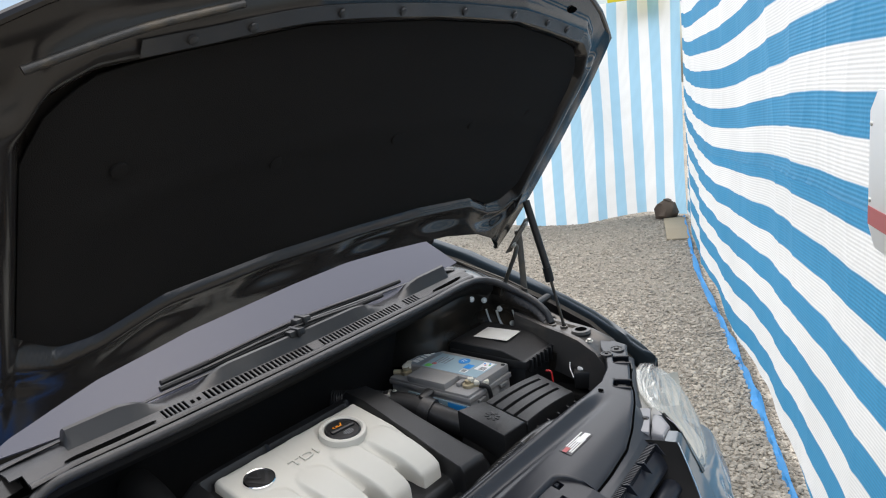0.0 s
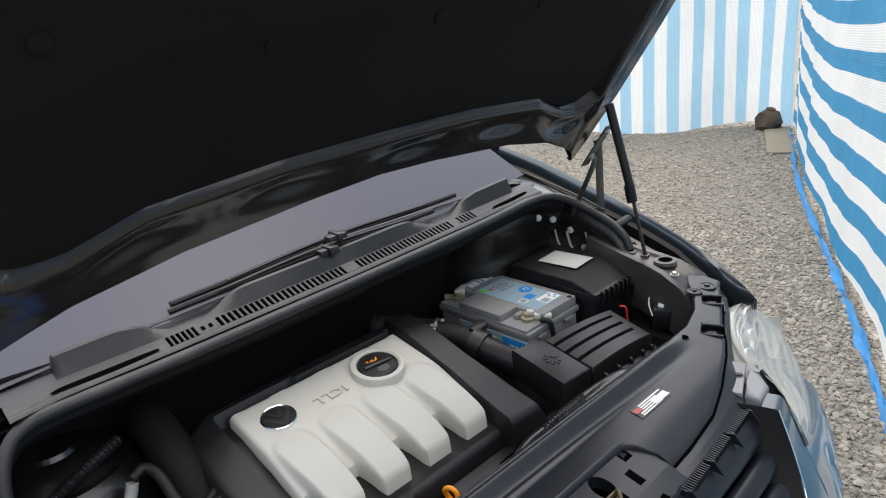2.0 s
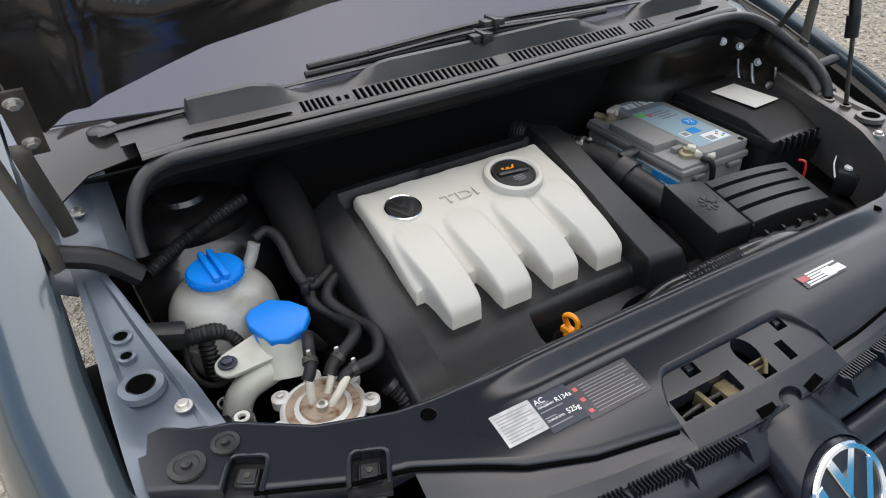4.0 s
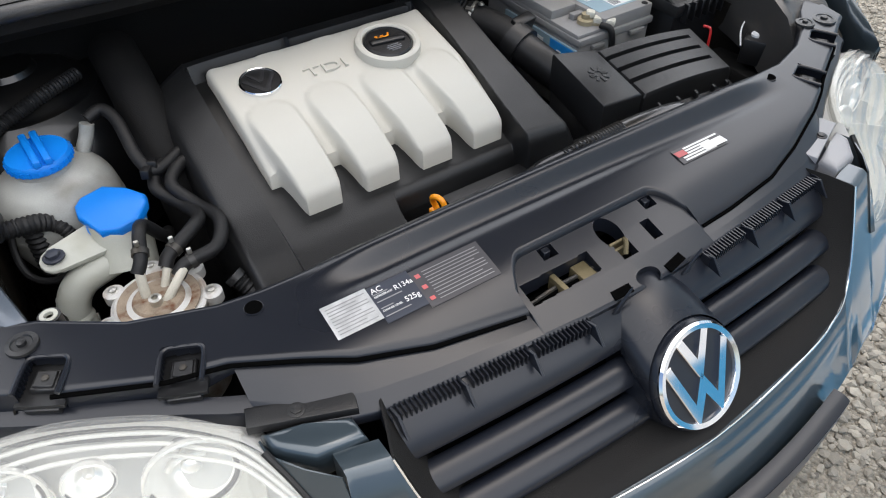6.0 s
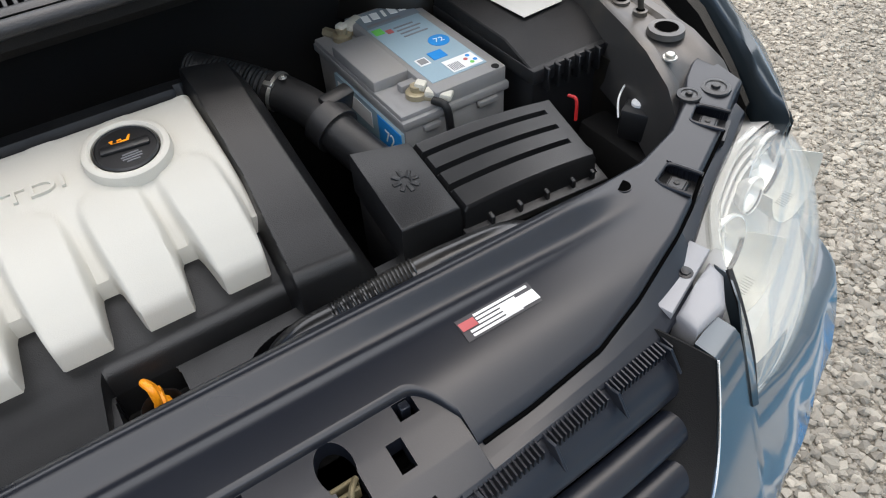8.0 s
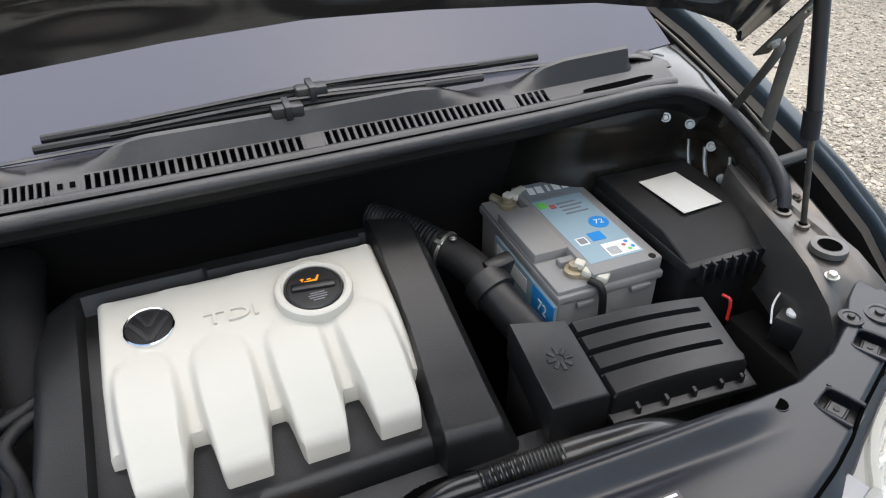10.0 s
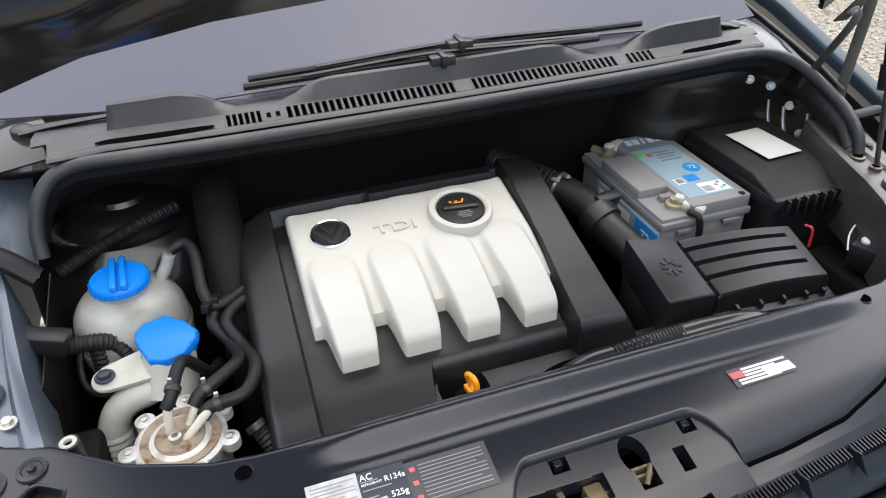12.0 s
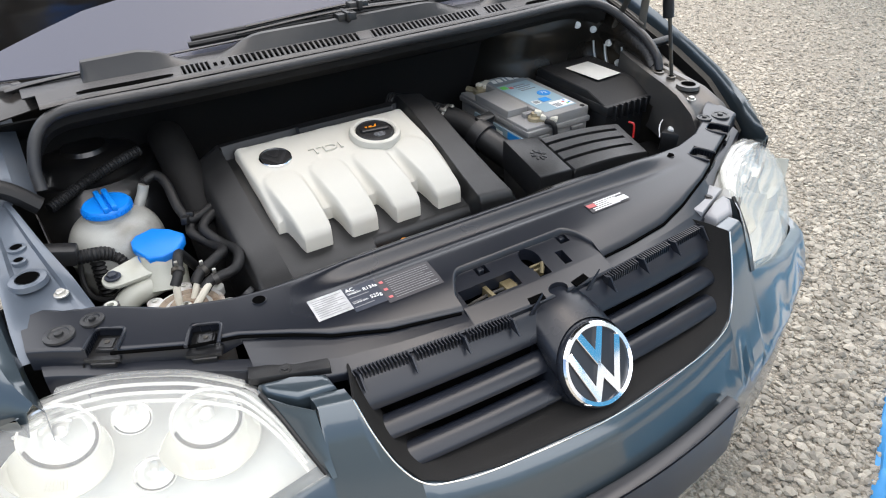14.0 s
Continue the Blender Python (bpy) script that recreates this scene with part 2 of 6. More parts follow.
def cloth_material(name, axis, period, shift, blue):
    """Woven blue and white striped tarpaulin: stripes run by the UV map, with fine ribs."""
    m = bpy.data.materials.new(name)
    m.use_nodes = True
    n, l = m.node_tree.nodes, m.node_tree.links
    b = n["Principled BSDF"]
    b.inputs["Roughness"].default_value = 0.55
    uv = n.new("ShaderNodeUVMap")
    sep = n.new("ShaderNodeSeparateXYZ")
    l.new(uv.outputs[0], sep.inputs[0])
    wob = n.new("ShaderNodeTexNoise")
    wob.inputs["Scale"].default_value = 1.5
    l.new(uv.outputs[0], wob.inputs["Vector"])
    add = n.new("ShaderNodeMath")
    add.operation = "MULTIPLY_ADD"
    l.new(wob.outputs["Fac"], add.inputs[0])
    add.inputs[1].default_value = 0.02
    l.new(sep.outputs[axis], add.inputs[2])
    div = n.new("ShaderNodeMath")
    div.operation = "MULTIPLY_ADD"
    l.new(add.outputs[0], div.inputs[0])
    div.inputs[1].default_value, div.inputs[2].default_value = 1 / period, shift
    fr = n.new("ShaderNodeMath")
    fr.operation = "FRACT"
    l.new(div.outputs[0], fr.inputs[0])
    edge = n.new("ShaderNodeValToRGB")
    edge.color_ramp.interpolation = "LINEAR"
    e = edge.color_ramp.elements
    e[0].position, e[0].color = 0.0, (*blue, 1)
    e[1].position, e[1].color = 0.47, (*blue, 1)
    for pos, col in ((0.49, (0.95, 0.95, 0.93, 1)), (0.98, (0.95, 0.95, 0.93, 1)), (1.0, (*blue, 1))):
        k = e.new(pos)
        k.color = col
    l.new(fr.outputs[0], edge.inputs[0])
    stain = n.new("ShaderNodeTexNoise")
    stain.inputs["Scale"].default_value, stain.inputs["Detail"].default_value = 2.2, 6
    l.new(uv.outputs[0], stain.inputs["Vector"])
    sr = n.new("ShaderNodeMapRange")
    sr.inputs[3].default_value, sr.inputs[4].default_value = 0.84, 1.05
    l.new(stain.outputs["Fac"], sr.inputs[0])
    mul = n.new("ShaderNodeVectorMath")
    mul.operation = "SCALE"
    l.new(edge.outputs[0], mul.inputs[0])
    l.new(sr.outputs[0], mul.inputs["Scale"])
    rib = n.new("ShaderNodeTexWave")
    rib.bands_direction = "X" if axis == 0 else "Y"
    rib.inputs["Scale"].default_value = 26
    l.new(uv.outputs[0], rib.inputs["Vector"])
    ribbed, woven = n.new("ShaderNodeMapRange"), n.new("ShaderNodeVectorMath")
    ribbed.inputs[3].default_value, ribbed.inputs[4].default_value = 0.84, 1.0
    l.new(rib.outputs["Fac"], ribbed.inputs[0])
    woven.operation = "SCALE"
    l.new(mul.outputs[0], woven.inputs[0])
    l.new(ribbed.outputs[0], woven.inputs["Scale"])
    l.new(woven.outputs[0], b.inputs["Base Color"])
    crease = n.new("ShaderNodeTexNoise")
    crease.inputs["Scale"].default_value, crease.inputs["Detail"].default_value, crease.inputs["Distortion"].default_value = 7.0, 5, 1.2
    l.new(uv.outputs[0], crease.inputs["Vector"])
    relief = n.new("ShaderNodeMath")
    relief.operation = "MULTIPLY_ADD"
    l.new(crease.outputs["Fac"], relief.inputs[0])
    relief.inputs[1].default_value = 5.0
    l.new(rib.outputs["Fac"], relief.inputs[2])
    bp = n.new("ShaderNodeBump")
    bp.inputs["Strength"].default_value, bp.inputs["Distance"].default_value = 0.45, 0.003
    l.new(relief.outputs[0], bp.inputs["Height"])
    l.new(bp.outputs[0], b.inputs["Normal"])
    glow = n.new("ShaderNodeBsdfTranslucent")
    l.new(woven.outputs[0], glow.inputs[0])
    mixer = n.new("ShaderNodeMixShader")
    mixer.inputs[0].default_value = 0.55
    l.new(b.outputs[0], mixer.inputs[1])
    l.new(glow.outputs[0], mixer.inputs[2])
    l.new(mixer.outputs[0], n["Material Output"].inputs[0])
    return m


# ---- mesh helpers ----
def link_mesh(name, bm, mat, parent=None, label="", smooth=40):
    bmesh.ops.recalc_face_normals(bm, faces=bm.faces[:])
    me = bpy.data.meshes.new(name)
    bm.to_mesh(me)
    bm.free()
    for p in me.polygons:
        p.use_smooth = True
    me.set_sharp_from_angle(angle=radians(smooth))
    me.materials.append(mat)
    ob = new(name, me)
    if parent:
        ob.parent = parent
        base = parent
        while base.parent:
            base = base.parent
        ob.matrix_parent_inverse = Matrix.Identity(4) if parent.parent else Matrix.Translation(base.location).inverted()
    if label:
        ob["label"] = label
    return ob


def part(name, bm, mat, parent, label="", smooth=40):
    return link_mesh(name, bm, mat, parent, label, smooth)


def thing(name, base, label, category, group="", kind=""):
    e = new(name)
    e.location = base
    e.empty_display_size = 0.05
    return tagged(e, label, category, group, kind)


def box(x0, x1, y0, y1, z0, z1, bevel=0.004, seg=2, taper=0.0):
    bm = bmesh.new()
    v = [bm.verts.new((x, y, z)) for z in (z0, z1) for x, y in ((x0, y0), (x1, y0), (x1, y1), (x0, y1))]
    if taper:
        cx, cy = (x0 + x1) / 2, (y0 + y1) / 2
        for q in v[:4]:
            q.co.x += (cx - q.co.x) * taper
            q.co.y += (cy - q.co.y) * taper
    for f in ((3, 2, 1, 0), (4, 5, 6, 7), (0, 1, 5, 4), (1, 2, 6, 5), (2, 3, 7, 6), (3, 0, 4, 7)):
        bm.faces.new([v[i] for i in f])
    if bevel:
        bmesh.ops.bevel(bm, geom=bm.edges[:], offset=bevel, segments=seg, affect="EDGES", profile=0.5)
    return bm


def prism(outline, z0, z1, bevel=0.003, seg=2):
    """A plate from a plan outline, with rounded rims."""
    bm = bmesh.new()
    lo = [bm.verts.new((x, y, z0)) for x, y in outline]
    hi = [bm.verts.new((x, y, z1)) for x, y in outline]
    n = len(outline)
    bm.faces.new(lo[::-1])
    bm.faces.new(hi)
    for i in range(n):
        bm.faces.new((lo[i], lo[(i + 1) % n], hi[(i + 1) % n], hi[i]))
    if bevel:
        rim = [e for e in bm.edges if abs(e.verts[0].co.z - e.verts[1].co.z) < 1e-6]
        bmesh.ops.bevel(bm, geom=rim, offset=bevel, segments=seg, affect="EDGES", profile=0.5)
    return bm


def merge(*bms):
    """Joins several meshes into the first."""
    out = bms[0]
    for b in bms[1:]:
        me = bpy.data.meshes.new("tmp")
        b.to_mesh(me)
        b.free()
        out.from_mesh(me)
        bpy.data.meshes.remove(me)
    return out


def moved(bm, m):
    bmesh.ops.transform(bm, matrix=m, verts=bm.verts[:])
    return bm


def mirror(bm):
    for v in bm.verts:
        v.co.x = -v.co.x
    bmesh.ops.reverse_faces(bm, faces=bm.faces[:])
    return bm


def grid(rows, close_u=False, thick=0.0, caps=False):
    """A skin over rows of points."""
    bm = bmesh.new()
    vs = [[bm.verts.new(p) for p in r] for r in rows]
    m = len(rows[0])
    for a, b in zip(vs, vs[1:]):
        for i in range(m if close_u else m - 1):
            j = (i + 1) % m
            bm.faces.new((a[i], a[j], b[j], b[i]))
    if caps:
        bm.faces.new(vs[0][::-1])
        bm.faces.new(vs[-1])
    bm.normal_update()
    if thick:
        bmesh.ops.solidify(bm, geom=bm.faces[:], thickness=thick)
    return bm


def curve(points, steps=8):
    """A smooth line through the points."""
    p = [Vector(q) for q in points]
    p = [p[0] * 2 - p[1], *p, p[-1] * 2 - p[-2]]
    out = []
    for i in range(1, len(p) - 2):
        for k in range(steps):
            t = k / steps
            a, b, c, d = p[i - 1], p[i], p[i + 1], p[i + 2]
            out.append(0.5 * (2 * b + (c - a) * t + (2 * a - 5 * b + 4 * c - d) * t * t + (3 * b - a - 3 * c + d) * t**3))
    return out + [p[-2]]


def tube(points, radius, sides=12, steps=8, ribs=0.0, rib_len=0.007, smooth=True, flat=1.0):
    """A hose or rod along a smooth line; ribs: the depth of corrugations."""
    line = curve(points, steps) if smooth else [Vector(q) for q in points]
    if ribs:
        total, fine = 0.0, [line[0]]
        for a, b in zip(line, line[1:]):
            n = max(1, int((b - a).length / (rib_len / 4)))
            fine += [a.lerp(b, (k + 1) / n) for k in range(n)]
        line = fine
    rows, side, run = [], None, 0.0
    for i, p in enumerate(line):
        a, b = line[max(i - 1, 0)], line[min(i + 1, len(line) - 1)]
        d = (b - a).normalized()
        if side is None:
            side = d.cross(Vector((0.1, 0.2, 1))).normalized()
        side = (side - d * side.dot(d)).normalized()
        up = d.cross(side)
        if i:
            run += (p - line[i - 1]).length
        r = radius(i / (len(line) - 1)) if callable(radius) else radius
        if ribs:
            r -= ribs * (0.5 + 0.5 * math.cos(run / rib_len * 2 * math.pi))
        rows.append([p + side * r * math.cos(t) + up * r * flat * math.sin(t) for t in np.linspace(0, 2 * math.pi, sides, endpoint=False)])
    return grid(rows, True, caps=True)


def lathe(profile, at=(0, 0, 0), sides=32, turn=None, caps=True):
    """A turned body from (radius, height) pairs."""
    rows = [[Vector((r * math.cos(t), r * math.sin(t), z)) for t in np.linspace(0, 2 * math.pi, sides, endpoint=False)] for r, z in profile]
    bm = grid(rows, True, caps=caps)
    if turn:
        moved(bm, turn)
    return moved(bm, Matrix.Translation(at))


def bolt(at, r=0.008, h=0.006, turn=None):
    """A hexagon head on a washer."""
    return merge(lathe([(r * 1.5, 0), (r * 1.5, h * 0.3), (r * 1.4, h * 0.4)], at, 16, turn), lathe([(r, h * 0.3), (r, h), (r * 0.8, h * 1.15)], at, 6, turn))


def axis_to(d):
    return Vector(d).to_track_quat("Z", "Y").to_matrix().to_4x4()


def lerp_table(table, x):
    xs, ys = zip(*table)
    return float(np.interp(x, xs, ys))


def text_mesh(words, size, depth=0.0005):
    cu = bpy.data.curves.new("words", "FONT")
    cu.body, cu.size, cu.extrude, cu.align_x, cu.align_y = words, size, depth, "CENTER", "CENTER"
    ob = bpy.data.objects.new("words", cu)
    scene.collection.objects.link(ob)
    me = bpy.data.meshes.new_from_object(ob.evaluated_get(bpy.context.evaluated_depsgraph_get()))
    bm = bmesh.new()
    bm.from_mesh(me)
    bpy.data.meshes.remove(me)
    bpy.data.objects.remove(ob)
    bpy.data.curves.remove(cu)
    return bm


# ---- ground and tarpaulin walls ----
def build_ground():
    bm = bmesh.new()
    for x, y in ((-60, -60), (60, -60), (60, 60), (-60, 60)):
        bm.verts.new((x, y, 0))
    bm.faces.new(bm.verts[:])
    g = link_mesh("ground", bm, GROUND)
    tagged(g, "grey gravel ground of loose crushed stone", "ground", kind="structure")


def build_gravel():
    """Loose stones, thick beside the car and thinner farther off."""
    rng = np.random.default_rng(7)
    t = (1 + 5**0.5) / 2
    ico = np.array([(-1, t, 0), (1, t, 0), (-1, -t, 0), (1, -t, 0), (0, -1, t), (0, 1, t), (0, -1, -t), (0, 1, -t), (t, 0, -1), (t, 0, 1), (-t, 0, -1), (-t, 0, 1)])
    ico /= np.linalg.norm(ico[0])
    tri = np.array([(0, 11, 5), (0, 5, 1), (0, 1, 7), (0, 7, 10), (0, 10, 11), (1, 5, 9), (5, 11, 4), (11, 10, 2), (10, 7, 6), (7, 1, 8), (3, 9, 4), (3, 4, 2), (3, 2, 6), (3, 6, 8), (3, 8, 9), (4, 9, 5), (2, 4, 11), (6, 2, 10), (8, 6, 7), (9, 8, 1)])
    spots = []
    for x0, x1, y0, y1, count, lo, hi in ((0.8, 1.9, -1.1, 1.2, 26000, 0.0045, 0.017), (1.9, 3.4, -0.2, 2.2, 24000, 0.005, 0.015), (3.4, 6.3, 0.5, 4.0, 17000, 0.006, 0.016), (-1.5, -0.8, -0.6, 1.2, 7000, 0.005, 0.016), (-0.8, 0.9, -1.0, -0.2, 5000, 0.005, 0.016)):
        p = rng.uniform((x0 - 0.15, y0 - 0.3), (x1 + 0.15, y1 + 0.3), (count, 2))
        inside = np.minimum(np.minimum(p[:, 0] - x0, x1 - p[:, 0]) / 0.15, np.minimum(p[:, 1] - y0, y1 - p[:, 1]) / 0.3)
        p = p[inside > rng.uniform(-1, 0.4, count)]
        count = len(p)
        s = lo + (hi - lo) * rng.random(count) ** 2.2
        spots.append(np.c_[p, s])
    far = np.c_[rng.normal((0.2, 0.4), (2.2, 2.2), (16000, 2)), 0.005 + 0.014 * rng.random(16000) ** 2.2]
    far = far[(np.abs(far[:, 0]) > 0.7) | (far[:, 1] < -0.3)]
    spots = np.concatenate(spots + [far])
    n = len(spots)
    jit = 1 + rng.uniform(-0.32, 0.32, (n, 12, 1))
    v = ico[None] * jit * (rng.uniform(0.6, 1.35, (n, 1, 3)) * (1, 1, 0.62))
    a = rng.uniform(0, 2 * np.pi, n)
    tip = rng.normal(0, 0.25, n)
    c, s, ct, st = np.cos(a)[:, None], np.sin(a)[:, None], np.cos(tip)[:, None], np.sin(tip)[:, None]
    x, y, z = v[..., 0], v[..., 1], v[..., 2]
    y, z = ct * y - st * z, st * y + ct * z
    v = np.stack([c * x - s * y, s * x + c * y, z], -1) * spots[:, None, 2:]
    v[..., :2] += spots[:, None, :2]
    v[..., 2] += spots[:, None, 2] * 0.25
    f = (tri[None] + 12 * np.arange(n)[:, None, None]).reshape(-1, 3)
    me = bpy.data.meshes.new("gravel")
    me.from_pydata(v.reshape(-1, 3), [], f)
    me.materials.append(STONE)
    tagged(new("gravel", me), "loose grey crushed stones lying on the ground", "gravel", kind="stuff")


def cloth(name, line, height, axis, period, shift, rise, fold, label, blue, hem=0.02):
    """A hanging striped tarpaulin along a plan line, with folds, a wavy hem and stripes that sag."""
    pts = curve([(x, y, 0) for x, y in line], 100)
    run = [0.0]
    for a, b in zip(pts, pts[1:]):
        run.append(run[-1] + (b - a).length)
    levels = 60 if axis == 0 else 140
    bm = bmesh.new()
    uv = bm.loops.layers.uv.new("stripes")
    rows, coords = [], {}
    for p, a, b, u in zip(pts, [pts[0], *pts], [*pts[1:], pts[-1]], run):
        d = (b - a).normalized()
        side = Vector((-d.y, d.x, 0))
        row = []
        for k in range(levels + 1):
            h = k / levels
            z = hem + 0.02 * math.sin(u * 3.1) + h * height
            big = 1.0 if axis == 0 else 0.3
            wave = fold * (big * 0.5 * math.sin(u * 5.3 + 1.2 * math.sin(h * 4)) + big * 0.35 * math.sin(u * 11.7 + h * 3) + 0.9 * noise.noise((u * 1.3, h * 2.1, 3.1)))
            wave += 0.010 * fold / 0.03 * (abs(noise.noise((u * 2.4 + h * 0.7, h * 1.6 - u * 0.5, 8.3))) ** 0.6 + 0.5 * abs(noise.noise((u * 6.1 - h * 1.5, h * 3.0, 1.7))) ** 0.7)
            if axis == 1:
                wave -= 0.014 * math.exp(-(((z - rise(u, z) - 1.195) / 0.014) ** 2))
            q = bm.verts.new(p + side * wave + Vector((0, 0, z)))
            coords[q] = (u, z - rise(u, z))
            row.append(q)
        rows.append(row)
    for a, b in zip(rows, rows[1:]):
        for k in range(levels):
            f = bm.faces.new((a[k], b[k], b[k + 1], a[k + 1]))
            for lp in f.loops:
                lp[uv].uv = coords[lp.vert]
    ob = link_mesh(name, bm, cloth_material(name + "_cloth", axis, period, shift, blue), smooth=60)
    return tagged(ob, label, "tarpaulin", kind="structure")


def side_rise(u, z):
    """How far the stripes sag along the wall, from the corner to the near end."""
    sag = [(0, -0.10), (1.2, -0.20), (3.15, -0.19), (4.7, -0.045), (5.5, 0), (7, 0)]
    return sum(lerp_table(sag, u + k * 0.14) for k in range(-3, 4)) / 7


build_ground()
build_gravel()
cloth("wall_side", [(6.32, 2.10), (4.36, 1.24), (3.21, 0.67), (2.42, 0.28), (1.63, -0.08), (0.9, -0.42), (0.3, -0.70)], 2.45, 1, 0.24, 0.23,
      side_rise, 0.03, "blue and white striped tarpaulin wall with horizontal stripes", (0.07, 0.33, 0.58))
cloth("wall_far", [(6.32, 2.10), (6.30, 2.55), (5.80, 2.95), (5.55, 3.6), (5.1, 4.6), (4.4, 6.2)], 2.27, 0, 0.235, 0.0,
      lambda u, z: 0.0, 0.035, "pale blue and white striped tarpaulin with vertical stripes", (0.42, 0.68, 0.85))



def build_hem():
    """The ragged blue lower edge of the side wall, bunched on the gravel."""
    pts = curve([(6.25, 2.06, 0), (4.36, 1.24, 0), (3.21, 0.67, 0), (2.42, 0.28, 0), (1.63, -0.08, 0), (0.9, -0.42, 0), (0.3, -0.70, 0)], 60)
    rows = []
    for i, p in enumerate(pts):
        a = p + Vector((-0.02, 0.035, 0))
        n1, n2 = noise.noise((i * 0.06, 0.0, 2.0)), noise.noise((i * 0.15, 4.0, 1.0))
        out = Vector((-0.42, 0.9, 0))
        rows.append([a + Vector((0, 0, 0.032 + 0.04 * n1)), a + out * (0.010 + 0.012 * n2) + Vector((0, 0, 0.022 + 0.015 * n2)), a + out * (0.02 + 0.02 * n1) + Vector((0, 0, 0.012)), a + out * (0.022 + 0.03 * n1) + Vector((0, 0, 0.007)), a + out * 0.026 + Vector((0, 0, 0.002))])
    link_mesh("hem", grid(rows, thick=0.003), CLOTHBLUE, bpy.data.objects["wall_side"], "ragged bright blue hem lying on the gravel", 60)


build_hem()
link_mesh("banner", grid([[(6.42 + 0.03 * math.sin(y * 9), y, z) for z in (2.15, 2.32, 2.45, 2.60)] for y in np.linspace(2.25, 2.95, 16)], thick=0.003), YELLOW, bpy.data.objects["wall_far"], "yellow cloth banner hung along the top")

# ---- the car ----
car = thing("car", (0, 0, 0), "dark blue-grey compact van with its bonnet propped open", "car")


def both(bm_maker, name, mat, parent, label="", smooth=40):
    """The same part on either side of the car."""
    out = []
    for s in (1, -1):
        bm = bm_maker()
        if s < 0:
            mirror(bm)
        out.append(part(name, bm, mat, parent, label, smooth))
    return out


def fender_mesh(channel):
    crown = [(0.075, 0.853), (0.13, 0.872), (0.31, 0.932), (0.45, 0.978), (0.62, 1.035), (0.80, 1.095), (1.3, 1.19)]
    inner = [(0.075, 0.728), (0.15, 0.755), (0.22, 0.786), (0.31, 0.812), (0.45, 0.832), (0.9, 0.824), (1.3, 0.83)]
    if not channel:
        inner = [(0.075, 0.712), (0.15, 0.725), (0.31, 0.74), (0.53, 0.75), (0.9, 0.765), (1.3, 0.79)]
    outer = [(0.075, 0.735), (0.12, 0.80), (0.2, 0.85), (0.31, 0.872), (0.53, 0.89), (1.3, 0.897)]
    low = [(0.075, 0.85), (0.13, 0.80), (0.2, 0.76), (0.3, 0.56), (0.5, 0.42), (0.9, 0.40), (1.3, 0.40)]
    rows = []
    for y in (0.085, 0.108, 0.13, 0.17, 0.2, 0.25, 0.31, 0.4, 0.53, 0.65, 0.76, 0.95, 1.3):
        zc, xi, xo, zl = (lerp_table(t, y) for t in (crown, inner, outer, low))
        w = xo - xi
        rows.append([(xi + 0.004, y, zc - 0.075), (xi, y, zc - 0.02), (xi + 0.006, y, zc - 0.006), (xi + 0.25 * w, y, zc), (xi + 0.55 * w, y, zc - 0.012), (xi + 0.8 * w, y, zc - 0.045),
                     (xi + 0.94 * w, y, zc - 0.10 * min(1, (zc - zl) / 0.15)), (xo, y, zl + 0.55 * max(0, zc - 0.13 - zl)), (xo - 0.006, y, zl)])
    return grid(rows, thick=0.0015)


def rail_mesh():
    """The pressed upper rail of the inner wing."""
    rows = []
    for y, z, xi in ((0.165, 0.86, 0.612), (0.20, 0.893, 0.622), (0.26, 0.915, 0.637), (0.31, 0.922, 0.650), (0.378, 0.928, 0.666), (0.46, 0.938, 0.684), (0.50, 0.944, 0.694)):
        w = 0.728 - xi
        rows.append([(xi - 0.012, y, z - 0.12), (xi - 0.006, y, z - 0.02), (xi - 0.003, y, z - 0.002), (xi + 0.004, y, z), (xi + 0.14 * w, y, z), (xi + 0.2 * w, y, z - 0.006), (xi + 0.72 * w, y, z - 0.006), (xi + 0.8 * w, y, z), (0.728, y, z), (0.732, y, z - 0.05)])
    return grid(rows, thick=0.002)


def inner_wing_mesh():
    rows = []
    for y in (0.12, 0.2, 0.35, 0.5, 0.65, 0.8):
        rows.append([(0.655 + 0.010 * math.sin(z * 17 + y * 9) + 0.02 * max(0, y - 0.5), y, z) for z in (0.3, 0.45, 0.6, 0.68, 0.74, 0.78, 0.82, 0.86)])
    return grid(rows, thick=0.002)


def tower_mesh(k):
    return lathe([(r * k, z) for r, z in ((0.20, -0.25), (0.19, -0.11), (0.175, -0.075), (0.155, -0.050), (0.135, -0.032), (0.125, -0.033), (0.115, -0.030), (0.095, -0.012), (0.07, -0.004), (0.05, -0.002), (0.045, 0.006), (0.02, 0.008), (0.004, 0.008))], (0.55, 0.665, 0.925), 40)


part("fender", fender_mesh(True), PAINT, car, "glossy dark blue-grey painted front wing")
part("fender", mirror(fender_mesh(False)), PAINT, car, "glossy dark blue-grey painted front wing")
rails = [part("wing_rail", rail_mesh(), RAIL_DUSTY, car, "dusty dark steel rail with holes and bolts"), part("wing_rail", mirror(rail_mesh()), RAIL, car, "grey-blue painted steel rail with holes and bolts")]
both(inner_wing_mesh, "inner_wing", INWING, car)
GUTTER_Z = [(0.16, 0.838), (0.31, 0.908), (0.45, 0.952), (0.62, 1.005), (0.80, 1.06), (1.0, 1.10)]
FENDER_X = [(0.16, 0.758), (0.22, 0.786), (0.31, 0.812), (0.45, 0.832), (0.9, 0.824), (1.0, 0.825)]


